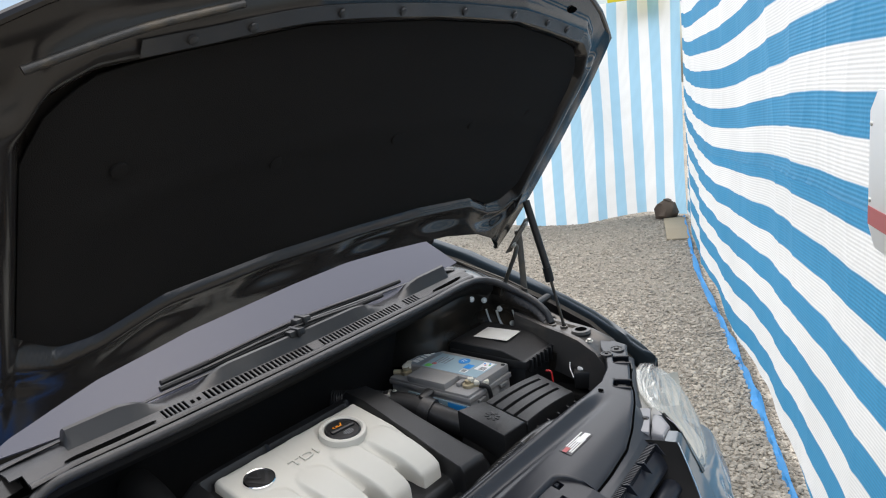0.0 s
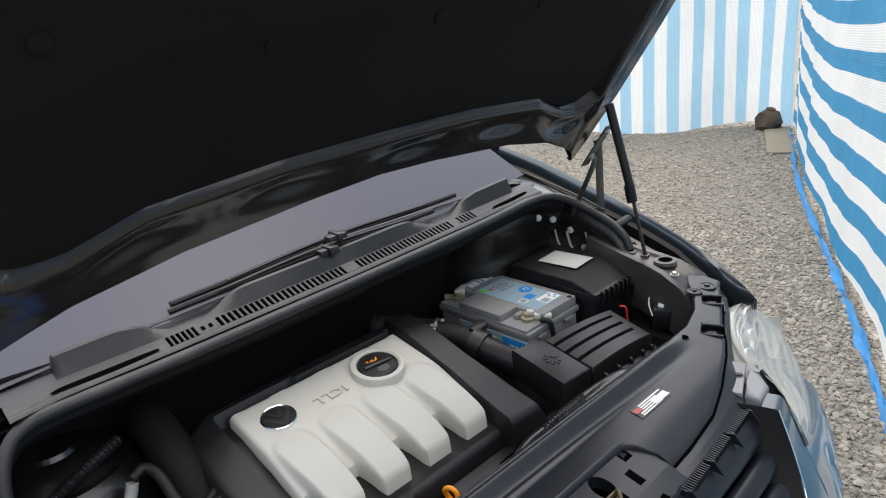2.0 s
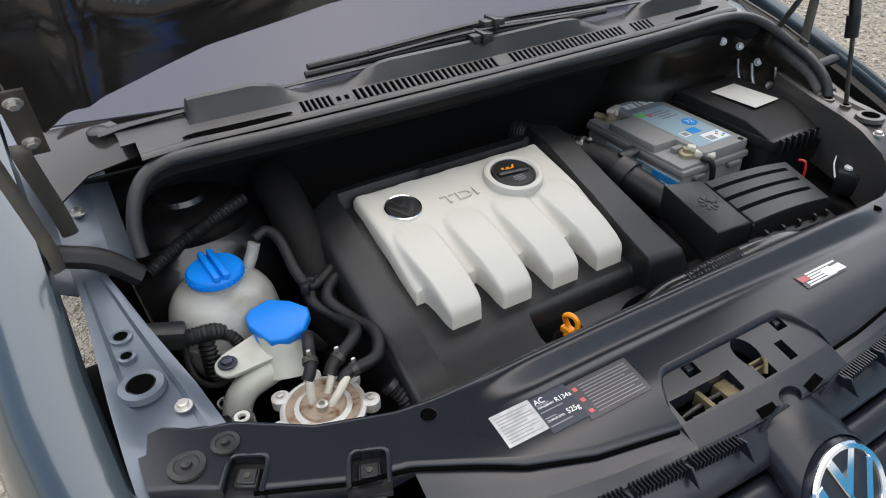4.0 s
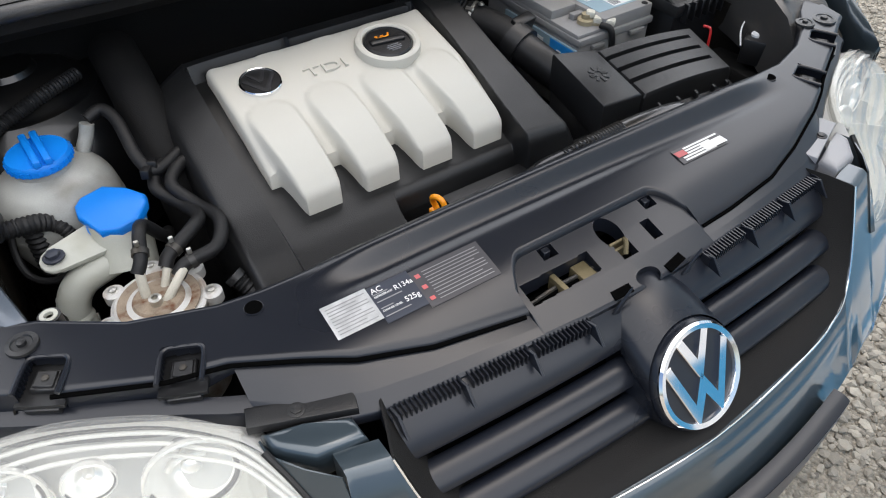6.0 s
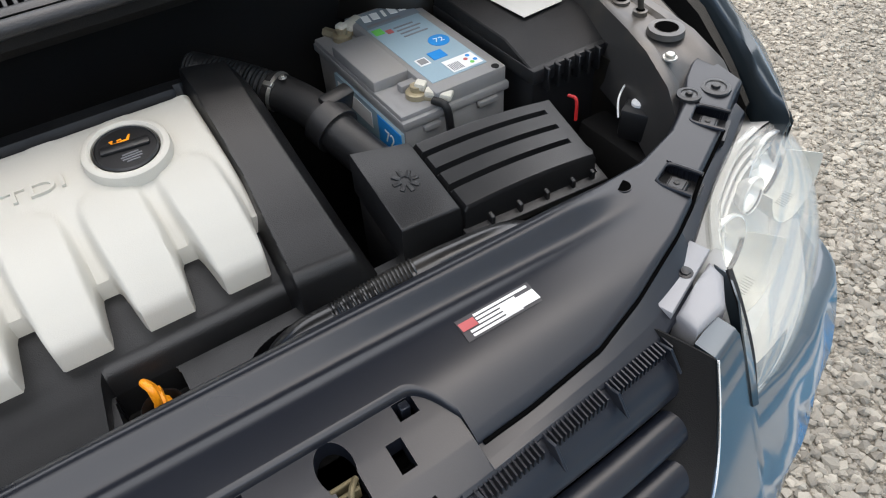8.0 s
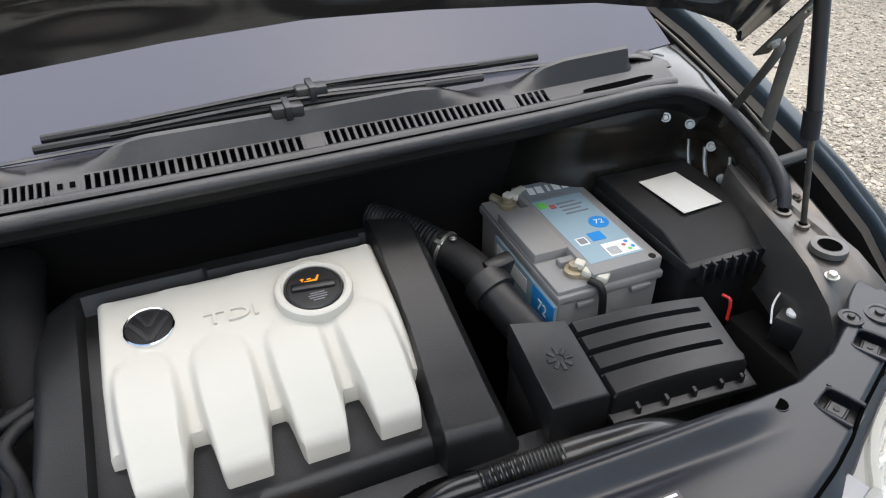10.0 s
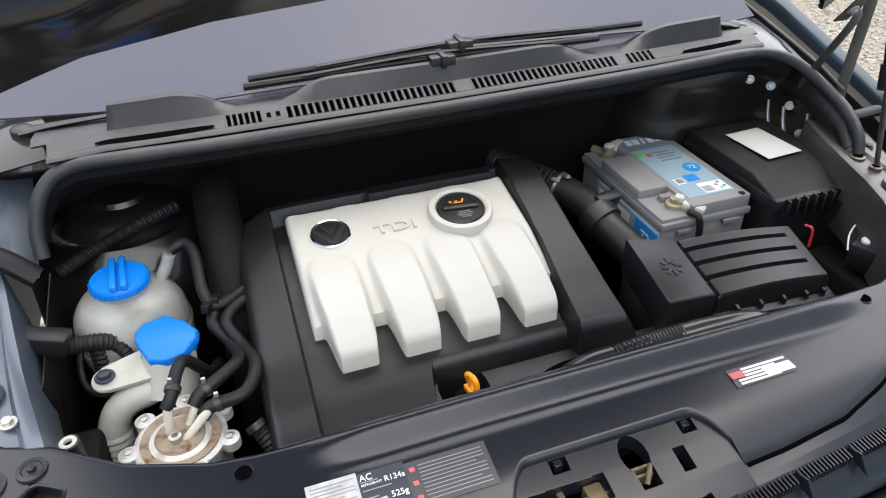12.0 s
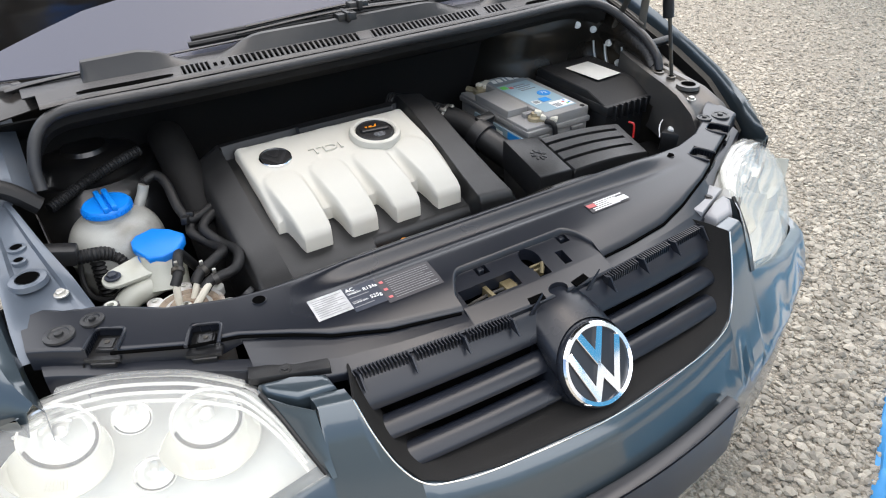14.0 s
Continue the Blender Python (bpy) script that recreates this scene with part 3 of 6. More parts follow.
def channel_rows(a, b, drop_a, drop_b, steps=5):
    """A strip of the channel between the inner wing and the wing edge; a and b run from 0 (rail) to 1 (wing)."""
    rows = []
    for y in np.linspace(0.16, 0.98, 34):
        z, x1 = lerp_table(GUTTER_Z, y), lerp_table(FENDER_X, y) - 0.002
        rows.append([(0.730 + (x1 - 0.730) * (a + (b - a) * k / steps), y, z - (drop_a + (drop_b - drop_a) * k / steps)) for k in range(steps + 1)])
    return rows


part("gutter", grid(channel_rows(0.0, 0.42, 0.022, 0.012), thick=0.002), RAIL_DUSTY, car, "dusty steel flange beside the wing channel")
part("gutter_pit", grid([[a[0], *b, c[0]] for a, b, c in zip(channel_rows(0.42, 0.42, 0.012, 0.012, 1), channel_rows(0.46, 0.80, 0.085, 0.085, 3), channel_rows(0.84, 0.84, 0.010, 0.010, 1))], thick=0.002), DARK, car)
part("wing_flange", grid(channel_rows(0.84, 1.0, 0.010, 0.004, 3), thick=0.002), GUTTER, car, "dirty inner flange of the wing")
part("scuttle_ledge", tube([(0.727, 0.47, 1.008), (0.733, 0.56, 1.034), (0.742, 0.70, 1.064), (0.748, 0.82, 1.088)], 0.003, 8), HINGE, car, "thin steel ledge beside the seal")
for y in (0.30, 0.40, 0.64):
    z = lerp_table(GUTTER_Z, y) - 0.016
    part("channel_bolt", bolt((0.748, y, z), 0.006, 0.006), HINGE, car)
for tower_bm in (moved(tower_mesh(0.70), Matrix.Translation((0.045, 0.060, -0.010))), moved(mirror(tower_mesh(0.9)), Matrix.Translation((0.0, 0.035, 0.0)))):
    part("strut_tower", tower_bm, GLOSSDARK, car, "glossy black suspension tower dome")
for rail, s in zip(rails, (1, -1)):
    for y, r in ((0.278, 0.017), (0.375, 0.009), (0.335, 0.007), (0.435, 0.009)):
        x = s * (0.690 + 0.006 * (y > 0.3) + 0.016 * (y > 0.5))
        part("rail_hole", lathe([(r * 1.6, -0.004), (r * 1.5, 0.004), (r, 0.005), (r * 0.95, -0.003), (r * 0.5, -0.004)], (x, y, 0.919 + 0.02 * (y - 0.3)), 24), rail.data.materials[0], rail)
        part("rail_opening", lathe([(r * 0.9, 0.0055), (r * 0.2, 0.0056)], (x, y, 0.919 + 0.02 * (y - 0.3)), 20), HOLE_SHADE, rail)
    for x, y, z in ((0.655, 0.235, 0.906),):
        part("bolt", bolt((s * x, y, z), 0.007, 0.007), STEEL, rail)

# bay floor and bulkhead
part("bay_floor", box(-0.6, 0.6, 0.0, 0.8, 0.30, 0.34, 0.005), DARK, car)
part("bulkhead", grid([[(x, 0.60, 1.035), (x, 0.64, 1.01), (x, 0.72, 0.96), (x, 0.76, 0.80), (x, 0.77, 0.34)] for x in np.linspace(-0.68, 0.68, 12)], thick=0.003), DARK, car)
part("radiator_pack", box(-0.45, 0.45, -0.02, 0.055, 0.35, 0.82, 0.006), DARK, car)


# slam panel: the plastic cover over the lock carrier
REAR = [(-0.715, 0.246), (-0.695, 0.240), (-0.66, 0.215), (-0.61, 0.198), (-0.534, 0.150), (-0.447, 0.122), (-0.399, 0.117), (-0.348, 0.116), (-0.162, 0.118), (0.07, 0.117), (0.22, 0.115), (0.41, 0.113), (0.484, 0.116), (0.558, 0.137), (0.61, 0.165), (0.657, 0.205), (0.69, 0.225), (0.715, 0.235)]
SEAM = [(-0.715, 0.155), (-0.689, 0.143), (-0.626, 0.108), (-0.525, 0.064), (-0.464, 0.049), (-0.40, 0.018), (-0.35, -0.008), (-0.27, -0.032), (-0.155, -0.050), (0.122, -0.055), (0.185, -0.052), (0.28, -0.042), (0.351, -0.022), (0.44, 0.012), (0.485, 0.034), (0.525, 0.058), (0.626, 0.108), (0.689, 0.143), (0.715, 0.155)]


def slam_z(x, y):
    z = 0.872 + 0.13 * y - 0.16 * (math.sqrt(y * y + 0.0004) - y)
    return z - 0.004 * max(0, abs(x) - 0.45) / 0.2


POCKETS = ((0.503, 0.070, 24), (0.620, 0.128, 30))


def in_pocket(x, y):
    """The open-fronted pockets for the lamp clips."""
    for px, py, turn in POCKETS:
        c, sn = math.cos(radians(turn)), math.sin(radians(turn))
        u, v = (abs(x) - px) * c + (y - py) * sn, (y - py) * c - (abs(x) - px) * sn
        if abs(u) < 0.021 and -0.06 < v < 0.022:
            return True
    return False


def slam_fade(x):
    fade = max(0.0, min(1.0, (0.42 - abs(x - 0.04)) / 0.12))
    return fade * fade * (3 - 2 * fade)


def slam_top(x, y):
    """The panel's surface with its ridge and valley along the rear edge."""
    y1 = lerp_table(REAR, x)
    d, v = (y1 - 0.016 - y) / 0.013, (y1 - 0.045 - y) / 0.010
    return slam_z(x, y) + slam_fade(x) * (0.010 * math.exp(-d * d) - 0.004 * math.exp(-v * v))


def slam_column(x, y0, y1, ridge, skirt):
    out = [(x, y1 + 0.004, slam_z(x, y1) - 0.05), (x, y1 + 0.003, slam_z(x, y1) - 0.012), (x, y1 - 0.002, slam_z(x, y1) - 0.002 + ridge * 0.004)]
    front = lerp_table(SEAM, x)
    middle = max(0.024, front + 0.4 * (y1 - front))
    ys = [y1 - 0.006 + (middle - y1 + 0.006) * k / 22 for k in range(22)] + [middle + (y0 + 0.006 - middle) * k / 14 for k in range(15)]
    for y in ys:
        d = (y1 - 0.016 - y) / 0.013
        v = (y1 - 0.045 - y) / 0.010
        out.append((x, y, slam_z(x, y) + ridge * (0.010 * math.exp(-d * d) - 0.004 * math.exp(-v * v))))
    return out + [(x, y0 + 0.002, slam_z(x, y0) - 0.0005), (x, y0, slam_z(x, y0) - 0.003), (x, y0 - 0.001, slam_z(x, y0) - skirt)]


def slam_mesh():
    pieces = []
    for lo, hi in ((-0.715, -0.1525), (-0.1525, 0.1225), (0.1225, 0.715)):
        xs = {*np.linspace(lo, hi, max(60, int((hi - lo) / 0.006))).round(4)}
        xs |= {x for x in np.linspace(-0.66, -0.46, 80).round(4) if lo < x < hi} | {x for x in np.linspace(0.46, 0.66, 80).round(4) if lo < x < hi}
        cols = []
        for x in sorted(float(q) for q in xs):
            y0, y1 = lerp_table(SEAM, x), lerp_table(REAR, x)
            if lo == -0.1525:
                corner = min(x + 0.152, 0.122 - x)
                y0 = 0.014 - 0.045 * (1 - min(1, max(0, corner) / 0.035)) ** 2
            fade = max(0.0, min(1.0, (0.42 - abs(x - 0.04)) / 0.12))
            fade = fade * fade * (3 - 2 * fade)
            cols.append(slam_column(x, y0, y1, fade, 0.010 + 0.022 * max(0, min(1, (abs(x) - 0.44) / 0.05))))
        if lo > 0:
            cols.insert(0, [(p[0], p[1], p[2] - 0.008) for p in cols[0]])
        if hi < 0:
            cols.append([(p[0], p[1], p[2] - 0.008) for p in cols[-1]])
        pieces.append(grid(cols))
    bm = merge(*pieces)
    gone = {f for f in bm.faces if in_pocket(*f.calc_center_median().xy)}
    edges = {e for f in gone for e in f.edges if sum(g in gone for g in e.link_faces) == 1 and len(e.link_faces) == 2}
    bmesh.ops.delete(bm, geom=list(gone), context="FACES_ONLY")
    for v in bmesh.ops.extrude_edge_only(bm, edges=list(edges))["geom"]:
        if isinstance(v, bmesh.types.BMVert):
            v.co.z -= 0.016
    return bm


slam = part("slam_panel", slam_mesh(), SLAM, car, "black moulded plastic panel over the front lock carrier", 50)


VENT = [(-0.46, -0.005), (-0.42, -0.040), (-0.353, -0.062), (-0.25, -0.072), (-0.093, -0.086), (0.0, -0.09), (0.102, -0.086), (0.25, -0.073), (0.353, -0.064), (0.42, -0.040), (0.46, -0.005)]


def lower_edges(x):
    y0, y1 = lerp_table(VENT, x), lerp_table(SEAM, x) + 0.01
    return y0, (0.020 if -0.152 < x < 0.122 else y1)


def lower_z(x, y):
    y0, y1 = lower_edges(x)
    z1, z0 = slam_z(x, y1) - 0.009, 0.838 - 0.006 * abs(x) / 0.4
    return lerp_table([(0, z1), (0.34, z1 * 0.72 + z0 * 0.28), (0.67, z1 * 0.42 + z0 * 0.58), (1, z0)], (y1 - y) / (y1 - y0))


def in_lock_opening(x, y):
    """The lock slot, the round throat above it and the two hook pockets."""
    if -0.143 < x < -0.040 and -0.047 < y < -0.018 or 0.050 < x < 0.066 and -0.045 < y < -0.016:
        return True
    if ((x - 0.004) / 0.017) ** 2 + ((y + 0.010) / 0.024) ** 2 < 1 or abs(x - 0.006) < 0.012 and -0.05 < y < -0.01:
        return True
    if ((x - 0.006) / 0.018) ** 2 + ((y + 0.080) / 0.011) ** 2 < 1:
        return True
    return abs(abs(x) - 0.0836) < 0.0105 and -0.005 < y < 0.013


def lower_band_mesh():
    xs = sorted({*np.linspace(-0.46, 0.46, 80).round(4), *np.linspace(-0.16, 0.13, 240).round(4)})
    cols = []
    for x in xs:
        y0, y1 = lower_edges(x)
        col = [(float(x), y1 + (y0 + 0.003 - y1) * k / 84, lower_z(x, y1 + (y0 + 0.003 - y1) * k / 84)) for k in range(85)]
        cols.append(col + [(x, y0, lower_z(x, y0) - 0.002), (x, y0 + 0.002, lower_z(x, y0) - 0.014)])
    bm = grid(cols)
    gone = [f for f in bm.faces if in_lock_opening(*f.calc_center_median().xy)]
    gone_set = set(gone)
    edges = {e for f in gone for e in f.edges if sum(g in gone_set for g in e.link_faces) == 1}
    bmesh.ops.delete(bm, geom=gone, context="FACES_ONLY")
    for v in {v for e in edges for v in e.verts}:
        for cx, cy, rx, ry in ((0.004, -0.010, 0.017, 0.024), (0.006, -0.080, 0.018, 0.011)):
            d = math.hypot((v.co.x - cx) / rx, (v.co.y - cy) / ry)
            if abs(d - 1) < 0.13 and not (cy > -0.05 and v.co.y < -0.022):
                v.co.x, v.co.y = cx + (v.co.x - cx) / d, cy + (v.co.y - cy) / d
    rim = bmesh.ops.extrude_edge_only(bm, edges=list(edges))["geom"]
    for v in rim:
        if isinstance(v, bmesh.types.BMVert):
            v.co.z -= 0.022
    return bm


# Near-black tubes along the seam draw the shade in the panel gap.
for lo, hi in ((-0.62, -0.158), (0.128, 0.62)):
    part("panel_gap", tube([(x, lerp_table(SEAM, x) - 0.0015, slam_z(x, lerp_table(SEAM, x)) - 0.0055) for x in np.linspace(lo, hi, 30)], 0.0026, 8, 2), HOLE_SHADE, slam)
part("lower_panel", lower_band_mesh(), SLAM, slam, "", 50)
# Near-black block under the lock slots, shade put into its colour.
part("lock_recess", box(-0.165, 0.110, -0.088, 0.018, 0.800, 0.820, 0), HOLE_SHADE, slam)

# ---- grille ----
# The backing sheet is near-black, painted as the shade behind the bars.
grille = part("grille", grid([[(x, -0.045 - 0.67 * (0.83 - z) + 0.30 * x * x, z) for z in np.linspace(0.84, 0.655, 8)] for x in np.linspace(-0.375, 0.375, 20)], thick=0.003), HOLE_SHADE, car, "dark grey plastic radiator grille with horizontal bars")


def grille_y(x, z):
    return -0.09 - 0.86 * (0.83 - z) + 0.32 * x * x


def half_width(z):
    return lerp_table([(0.66, 0.25), (0.675, 0.298), (0.69, 0.325), (0.72, 0.348), (0.77, 0.364), (0.84, 0.372)], z)


def bar_mesh(z_top, z_low, deep=0.03):
    rows = []
    zc = (z_top + z_low) / 2
    w = half_width(zc) - 0.016
    h = (z_top - z_low) / 2
    for x in np.linspace(-w, w, 40):
        row = []
        for a in np.linspace(0, 2 * math.pi, 16, endpoint=False):
            zz = zc + h * math.sin(a) * (0.9 if math.cos(a) < 0 else 1)
            yy = grille_y(x, zz) + deep * 0.5 - deep * 0.5 * math.copysign(abs(math.cos(a)) ** 0.7, math.cos(a))
            row.append((x, yy - 0.024 * (x / 0.35) ** 2, zz))
        rows.append(row)
    return grid(rows, True, caps=True)


for zt, zl in ((0.829, 0.787), (0.774, 0.753), (0.739, 0.717)):
    part("bar", bar_mesh(zt, zl), GRILLE, grille)
for s in (1, -1):
    for k in range(46):
        x = s * (0.096 + k * 0.0056)
        if k % 15 == 14:
            continue
        y = lerp_table(VENT, x) - 0.004
        part("vent_tooth", box(x - 0.0009, x + 0.0009, y - 0.009, y + 0.006, 0.822, 0.836, 0), SLAM, grille)
    for x in (0.098, 0.180, 0.264, 0.342):
        y = lerp_table(VENT, s * x)
        bm = prism([(-0.03, 0.0), (0.012, 0.004), (0.014, 0.012), (-0.012, 0.020)], -0.0018, 0.0018, 0.0005, 1)
        moved(bm, Matrix(((0, 0, 1, s * x), (1, 0, 0, y - 0.004), (0, 1, 0, 0.819), (0, 0, 0, 1))))
        part("vent_fin", bm, GRILLE, grille)

rim_path = [(x, lerp_table([(0.0, 0.697), (0.2, 0.699), (0.28, 0.703), (0.315, 0.714), (0.34, 0.745), (0.358, 0.79), (0.37, 0.838)], abs(x))) for x in (-0.37, -0.364, -0.358, -0.349, -0.34, -0.328, -0.315, -0.28, -0.2, 0.0, 0.2, 0.28, 0.315, 0.328, 0.34, 0.349, 0.358, 0.364, 0.37)]
frame_rows = []
for x, z in rim_path:
    low = lerp_table([(0.3, 1.0), (0.34, 0.3), (0.36, 0.0)], abs(x))
    out = Vector((x, -0.281 + 0.36 * x * x + 0.5 * (z - 0.60), z))
    back = Vector((x * 0.935, grille_y(x * 0.935, z + 0.006 * low) + 0.004, z + 0.006 * low))
    frame_rows.append([out, out + Vector((-0.003 * x, 0.004, 0.003 * low)), out.lerp(back, 0.5) + Vector((0, -0.002, 0.002)), back, (x * 0.93, back.y + 0.050, back.z + 0.004 * low)])
part("grille_frame", grid(frame_rows, thick=0.003), DARK, grille, "", 60)

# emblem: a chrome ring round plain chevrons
TILT_EMBLEM = Matrix.Translation((0.002, -0.185, 0.765)) @ pose(0, 0, 0, 90 - 34)
part("emblem_boss", moved(lathe([(0.071, -0.10), (0.070, -0.02), (0.069, -0.004), (0.066, 0.001), (0.02, 0.001)], sides=48), TILT_EMBLEM), GRILLE, grille)
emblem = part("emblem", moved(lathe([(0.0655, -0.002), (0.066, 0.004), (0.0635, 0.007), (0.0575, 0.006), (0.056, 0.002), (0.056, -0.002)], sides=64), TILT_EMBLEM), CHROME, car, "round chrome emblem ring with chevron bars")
part("emblem_back", moved(lathe([(0.057, -0.001), (0.057, 0.0015), (0.01, 0.0016)], sides=48), TILT_EMBLEM), SLAM, emblem)


def zigzag(line, wide):
    """A plain flat bar of one width along a bent line."""
    p = [Vector((x, y)) for x, y in line]
    d = [(b - a).normalized() for a, b in zip(p, p[1:])]
    sides = [[], []]
    for i, q in enumerate(p):
        a, b = d[max(i - 1, 0)], d[min(i, len(d) - 1)]
        m = (a + b).normalized()
        n = Vector((-m.y, m.x)) * (wide / 2 / max(0.45, m.dot(a)))
        sides[0].append(tuple(q + n))
        sides[1].append(tuple(q - n))
    return moved(prism(sides[0] + sides[1][::-1], 0.001, 0.006, 0.001, 1), TILT_EMBLEM)


part("chevron", zigzag([(-0.021, 0.054), (0.0, 0.006), (0.021, 0.054)], 0.0125), CHROME, emblem)
part("zigzag", zigzag([(-0.0475, 0.031), (-0.0195, -0.046), (0.0, -0.006), (0.0195, -0.046), (0.0475, 0.031)], 0.0125), CHROME, emblem)
# nose: smooth moulding that swells from the lock panel to the emblem
nose_rows = []
for f in np.linspace(0, 1, 14):
    row = []
    for a in np.linspace(-0.5, math.pi + 0.5, 32):
        near = TILT_EMBLEM @ Vector((0.0715 * math.cos(a), 0.0715 * math.sin(a), -0.006))
        far = Vector((0.060 * math.cos(a), -0.070, 0.810 + 0.026 * max(0.0, math.sin(a)) + 0.03 * min(0.0, math.sin(a))))
        row.append(far.lerp(near, f ** 1.25) + Vector((0, 0, 0.004 * math.sin(math.pi * f) * max(0.0, math.sin(a)))))
    nose_rows.append(row)
part("nose_moulding", grid(nose_rows), GRILLE, grille, "", 60)


# ---- bumper and lamps ----
def bumper_y(x, z):
    y = -0.285 + 0.36 * x * x + 0.5 * max(0.0, z - 0.60) + 0.25 * max(0.0, 0.42 - z)
    return y + max(0.0, abs(x) - 0.76) ** 2 * 14


TOPS = [(0.0, 0.697), (0.2, 0.699), (0.28, 0.703), (0.315, 0.714), (0.34, 0.745), (0.358, 0.79), (0.37, 0.838), (0.415, 0.838), (0.4251, 0.752), (0.5, 0.722), (0.6, 0.690), (0.7, 0.668), (0.78, 0.655), (0.85, 0.65)]


def bumper_mesh():
    cols = []
    xs = sorted({*np.linspace(-0.85, 0.85, 90).round(4), *(s * x for s in (1, -1) for x, _ in TOPS)})
    for x in xs:
        top = lerp_table(TOPS, abs(x))
        col = [(x, bumper_y(x, top) + 0.03, top - 0.004), (x, bumper_y(x, top) + 0.006, top)]
        for k in range(16):
            z = top - 0.003 - (top - 0.17) * k / 15
            groove = 0.010 * math.exp(-(((z - 0.630) / 0.008) ** 2)) if abs(x) < 0.75 else 0
            col.append((float(x), bumper_y(x, z) + groove, z))
        cols.append(col)
    return grid(cols, thick=0.002)


bumper = part("bumper", bumper_mesh(), PAINT, car, "dark blue-grey painted front bumper", 55)
part("bumper_trim", tube([(x, bumper_y(x, lerp_table(TOPS, abs(x))) + 0.001, lerp_table(TOPS, abs(x))) for x in (-0.37, -0.358, -0.34, -0.315, -0.28, -0.2, 0.0, 0.2, 0.28, 0.315, 0.34, 0.358, 0.37)], 0.0014, 8), SILVER, bumper, "thin bright edge round the grille")
part("plate_holder", grid([[(x, bumper_y(x, z) - 0.010, z) for z in np.linspace(0.602, 0.49, 5)] for x in np.linspace(-0.265, 0.265, 14)], thick=-0.012), SLAM, bumper, "empty black number plate holder")
part("plate_holder_lip", grid([[(x, bumper_y(x, 0.6) - 0.020, 0.606), (x, bumper_y(x, 0.6) - 0.008, 0.609), (x, bumper_y(x, 0.6) + 0.004, 0.606)] for x in np.linspace(-0.265, 0.265, 14)], thick=0.003), SLAM, bumper)


def coons(top, low, inner, outer, nu=16, nv=12, bulge=0.0, push=(0, 0, 0)):
    """A patch between four edge curves (u runs from inner to outer, v from top to low)."""
    rows = []
    top, low, inner, outer = (curve(c, 12) for c in (top, low, inner, outer))

    def at(c, t):
        i = t * (len(c) - 1)
        k = min(int(i), len(c) - 2)
        return c[k].lerp(c[k + 1], i - k)
    for i in range(nu + 1):
        u = i / nu
        row = []
        for j in range(nv + 1):
            v = j / nv
            p = at(top, u) * (1 - v) + at(low, u) * v + at(inner, v) * (1 - u) + at(outer, v) * u
            p -= top[0] * (1 - u) * (1 - v) + top[-1] * u * (1 - v) + low[0] * (1 - u) * v + low[-1] * u * v
            p += Vector((0.35, -0.85, 0.35)) * bulge * math.sin(math.pi * u) ** 0.6 * math.sin(math.pi * v) ** 0.6
            row.append(p + Vector(push))
        rows.append(row)
    return rows


LAMP = dict(
    top=[(0.470, -0.045, 0.838), (0.485, -0.022, 0.843), (0.517, 0.011, 0.846), (0.556, 0.041, 0.849), (0.633, 0.080, 0.851), (0.70, 0.100, 0.845), (0.76, 0.120, 0.825), (0.825, 0.17, 0.79)],
    low=[(0.428, -0.142, 0.752), (0.5, -0.125, 0.722), (0.6, -0.09, 0.692), (0.7, -0.04, 0.670), (0.815, 0.05, 0.655)],
    inner=[(0.470, -0.045, 0.838), (0.458, -0.075, 0.82), (0.443, -0.113, 0.787), (0.428, -0.142, 0.752)],
    outer=[(0.825, 0.17, 0.79), (0.838, 0.13, 0.76), (0.835, 0.09, 0.71), (0.815, 0.05, 0.655)])


def lens_mesh():
    return grid(coons(**LAMP, nu=30, nv=22, bulge=0.030), thick=0.002)


def lamp_case_mesh():
    rows = coons(**LAMP, bulge=-0.02, push=(-0.012, 0.040, -0.028))
    rim = coons(**LAMP, bulge=0.0, push=(0, 0.003, 0))
    a = grid(rows)
    edge_in = [r[0] for r in rows] + rows[-1][1:] + [r[-1] for r in rows[::-1]][1:] + rows[0][::-1][1:-1]
    edge_out = [r[0] for r in rim] + rim[-1][1:] + [r[-1] for r in rim[::-1]][1:] + rim[0][::-1][1:-1]
    return merge(a, grid([edge_in + edge_in[:1], edge_out + edge_out[:1]]))


AIM = Vector((0.15, -0.96, 0.20)).normalized()


def bowl(c, r, deep):
    aim = axis_to(AIM)
    return merge(lathe([(r * 1.06, -0.002), (r * 1.06, 0.003), (r, 0.004), (r * 0.95, -0.004), (r * 0.82, -deep * 0.55), (r * 0.5, -deep * 0.9), (r * 0.2, -deep), (0.003, -deep)], c, 40, aim, False),
                 lathe([(r * 0.22, -deep * 0.95), (r * 0.22, -deep * 0.35), (r * 0.15, -deep * 0.25), (0.003, -deep * 0.22)], c, 20, aim))


def flare(c, r, long):
    """The lower half of the flared collar in front of a reflector, with a few moulded ribs."""
    m = Matrix.Translation(c) @ axis_to(AIM)
    rows = []
    for f in np.linspace(0, 1, 8):
        q = r * (1.05 + 0.34 * f ** 0.7)
        rows.append([m @ Vector((q * math.cos(a), q * math.sin(a), 0.002 + long * f)) for a in np.linspace(math.pi * 1.0, math.pi * 2.0, 36)])
    ribs = [tube([m @ Vector((r * (1.05 + 0.34 * f ** 0.7) * math.cos(a) * 0.985, r * (1.05 + 0.34 * f ** 0.7) * math.sin(a) * 0.985, 0.002 + long * f)) for f in (0.35, 0.5, 0.65)], 0.0008, 6, 3) for a in np.linspace(1.53, 1.66, 7) * math.pi]
    return merge(grid(rows, thick=-0.0015), *ribs)


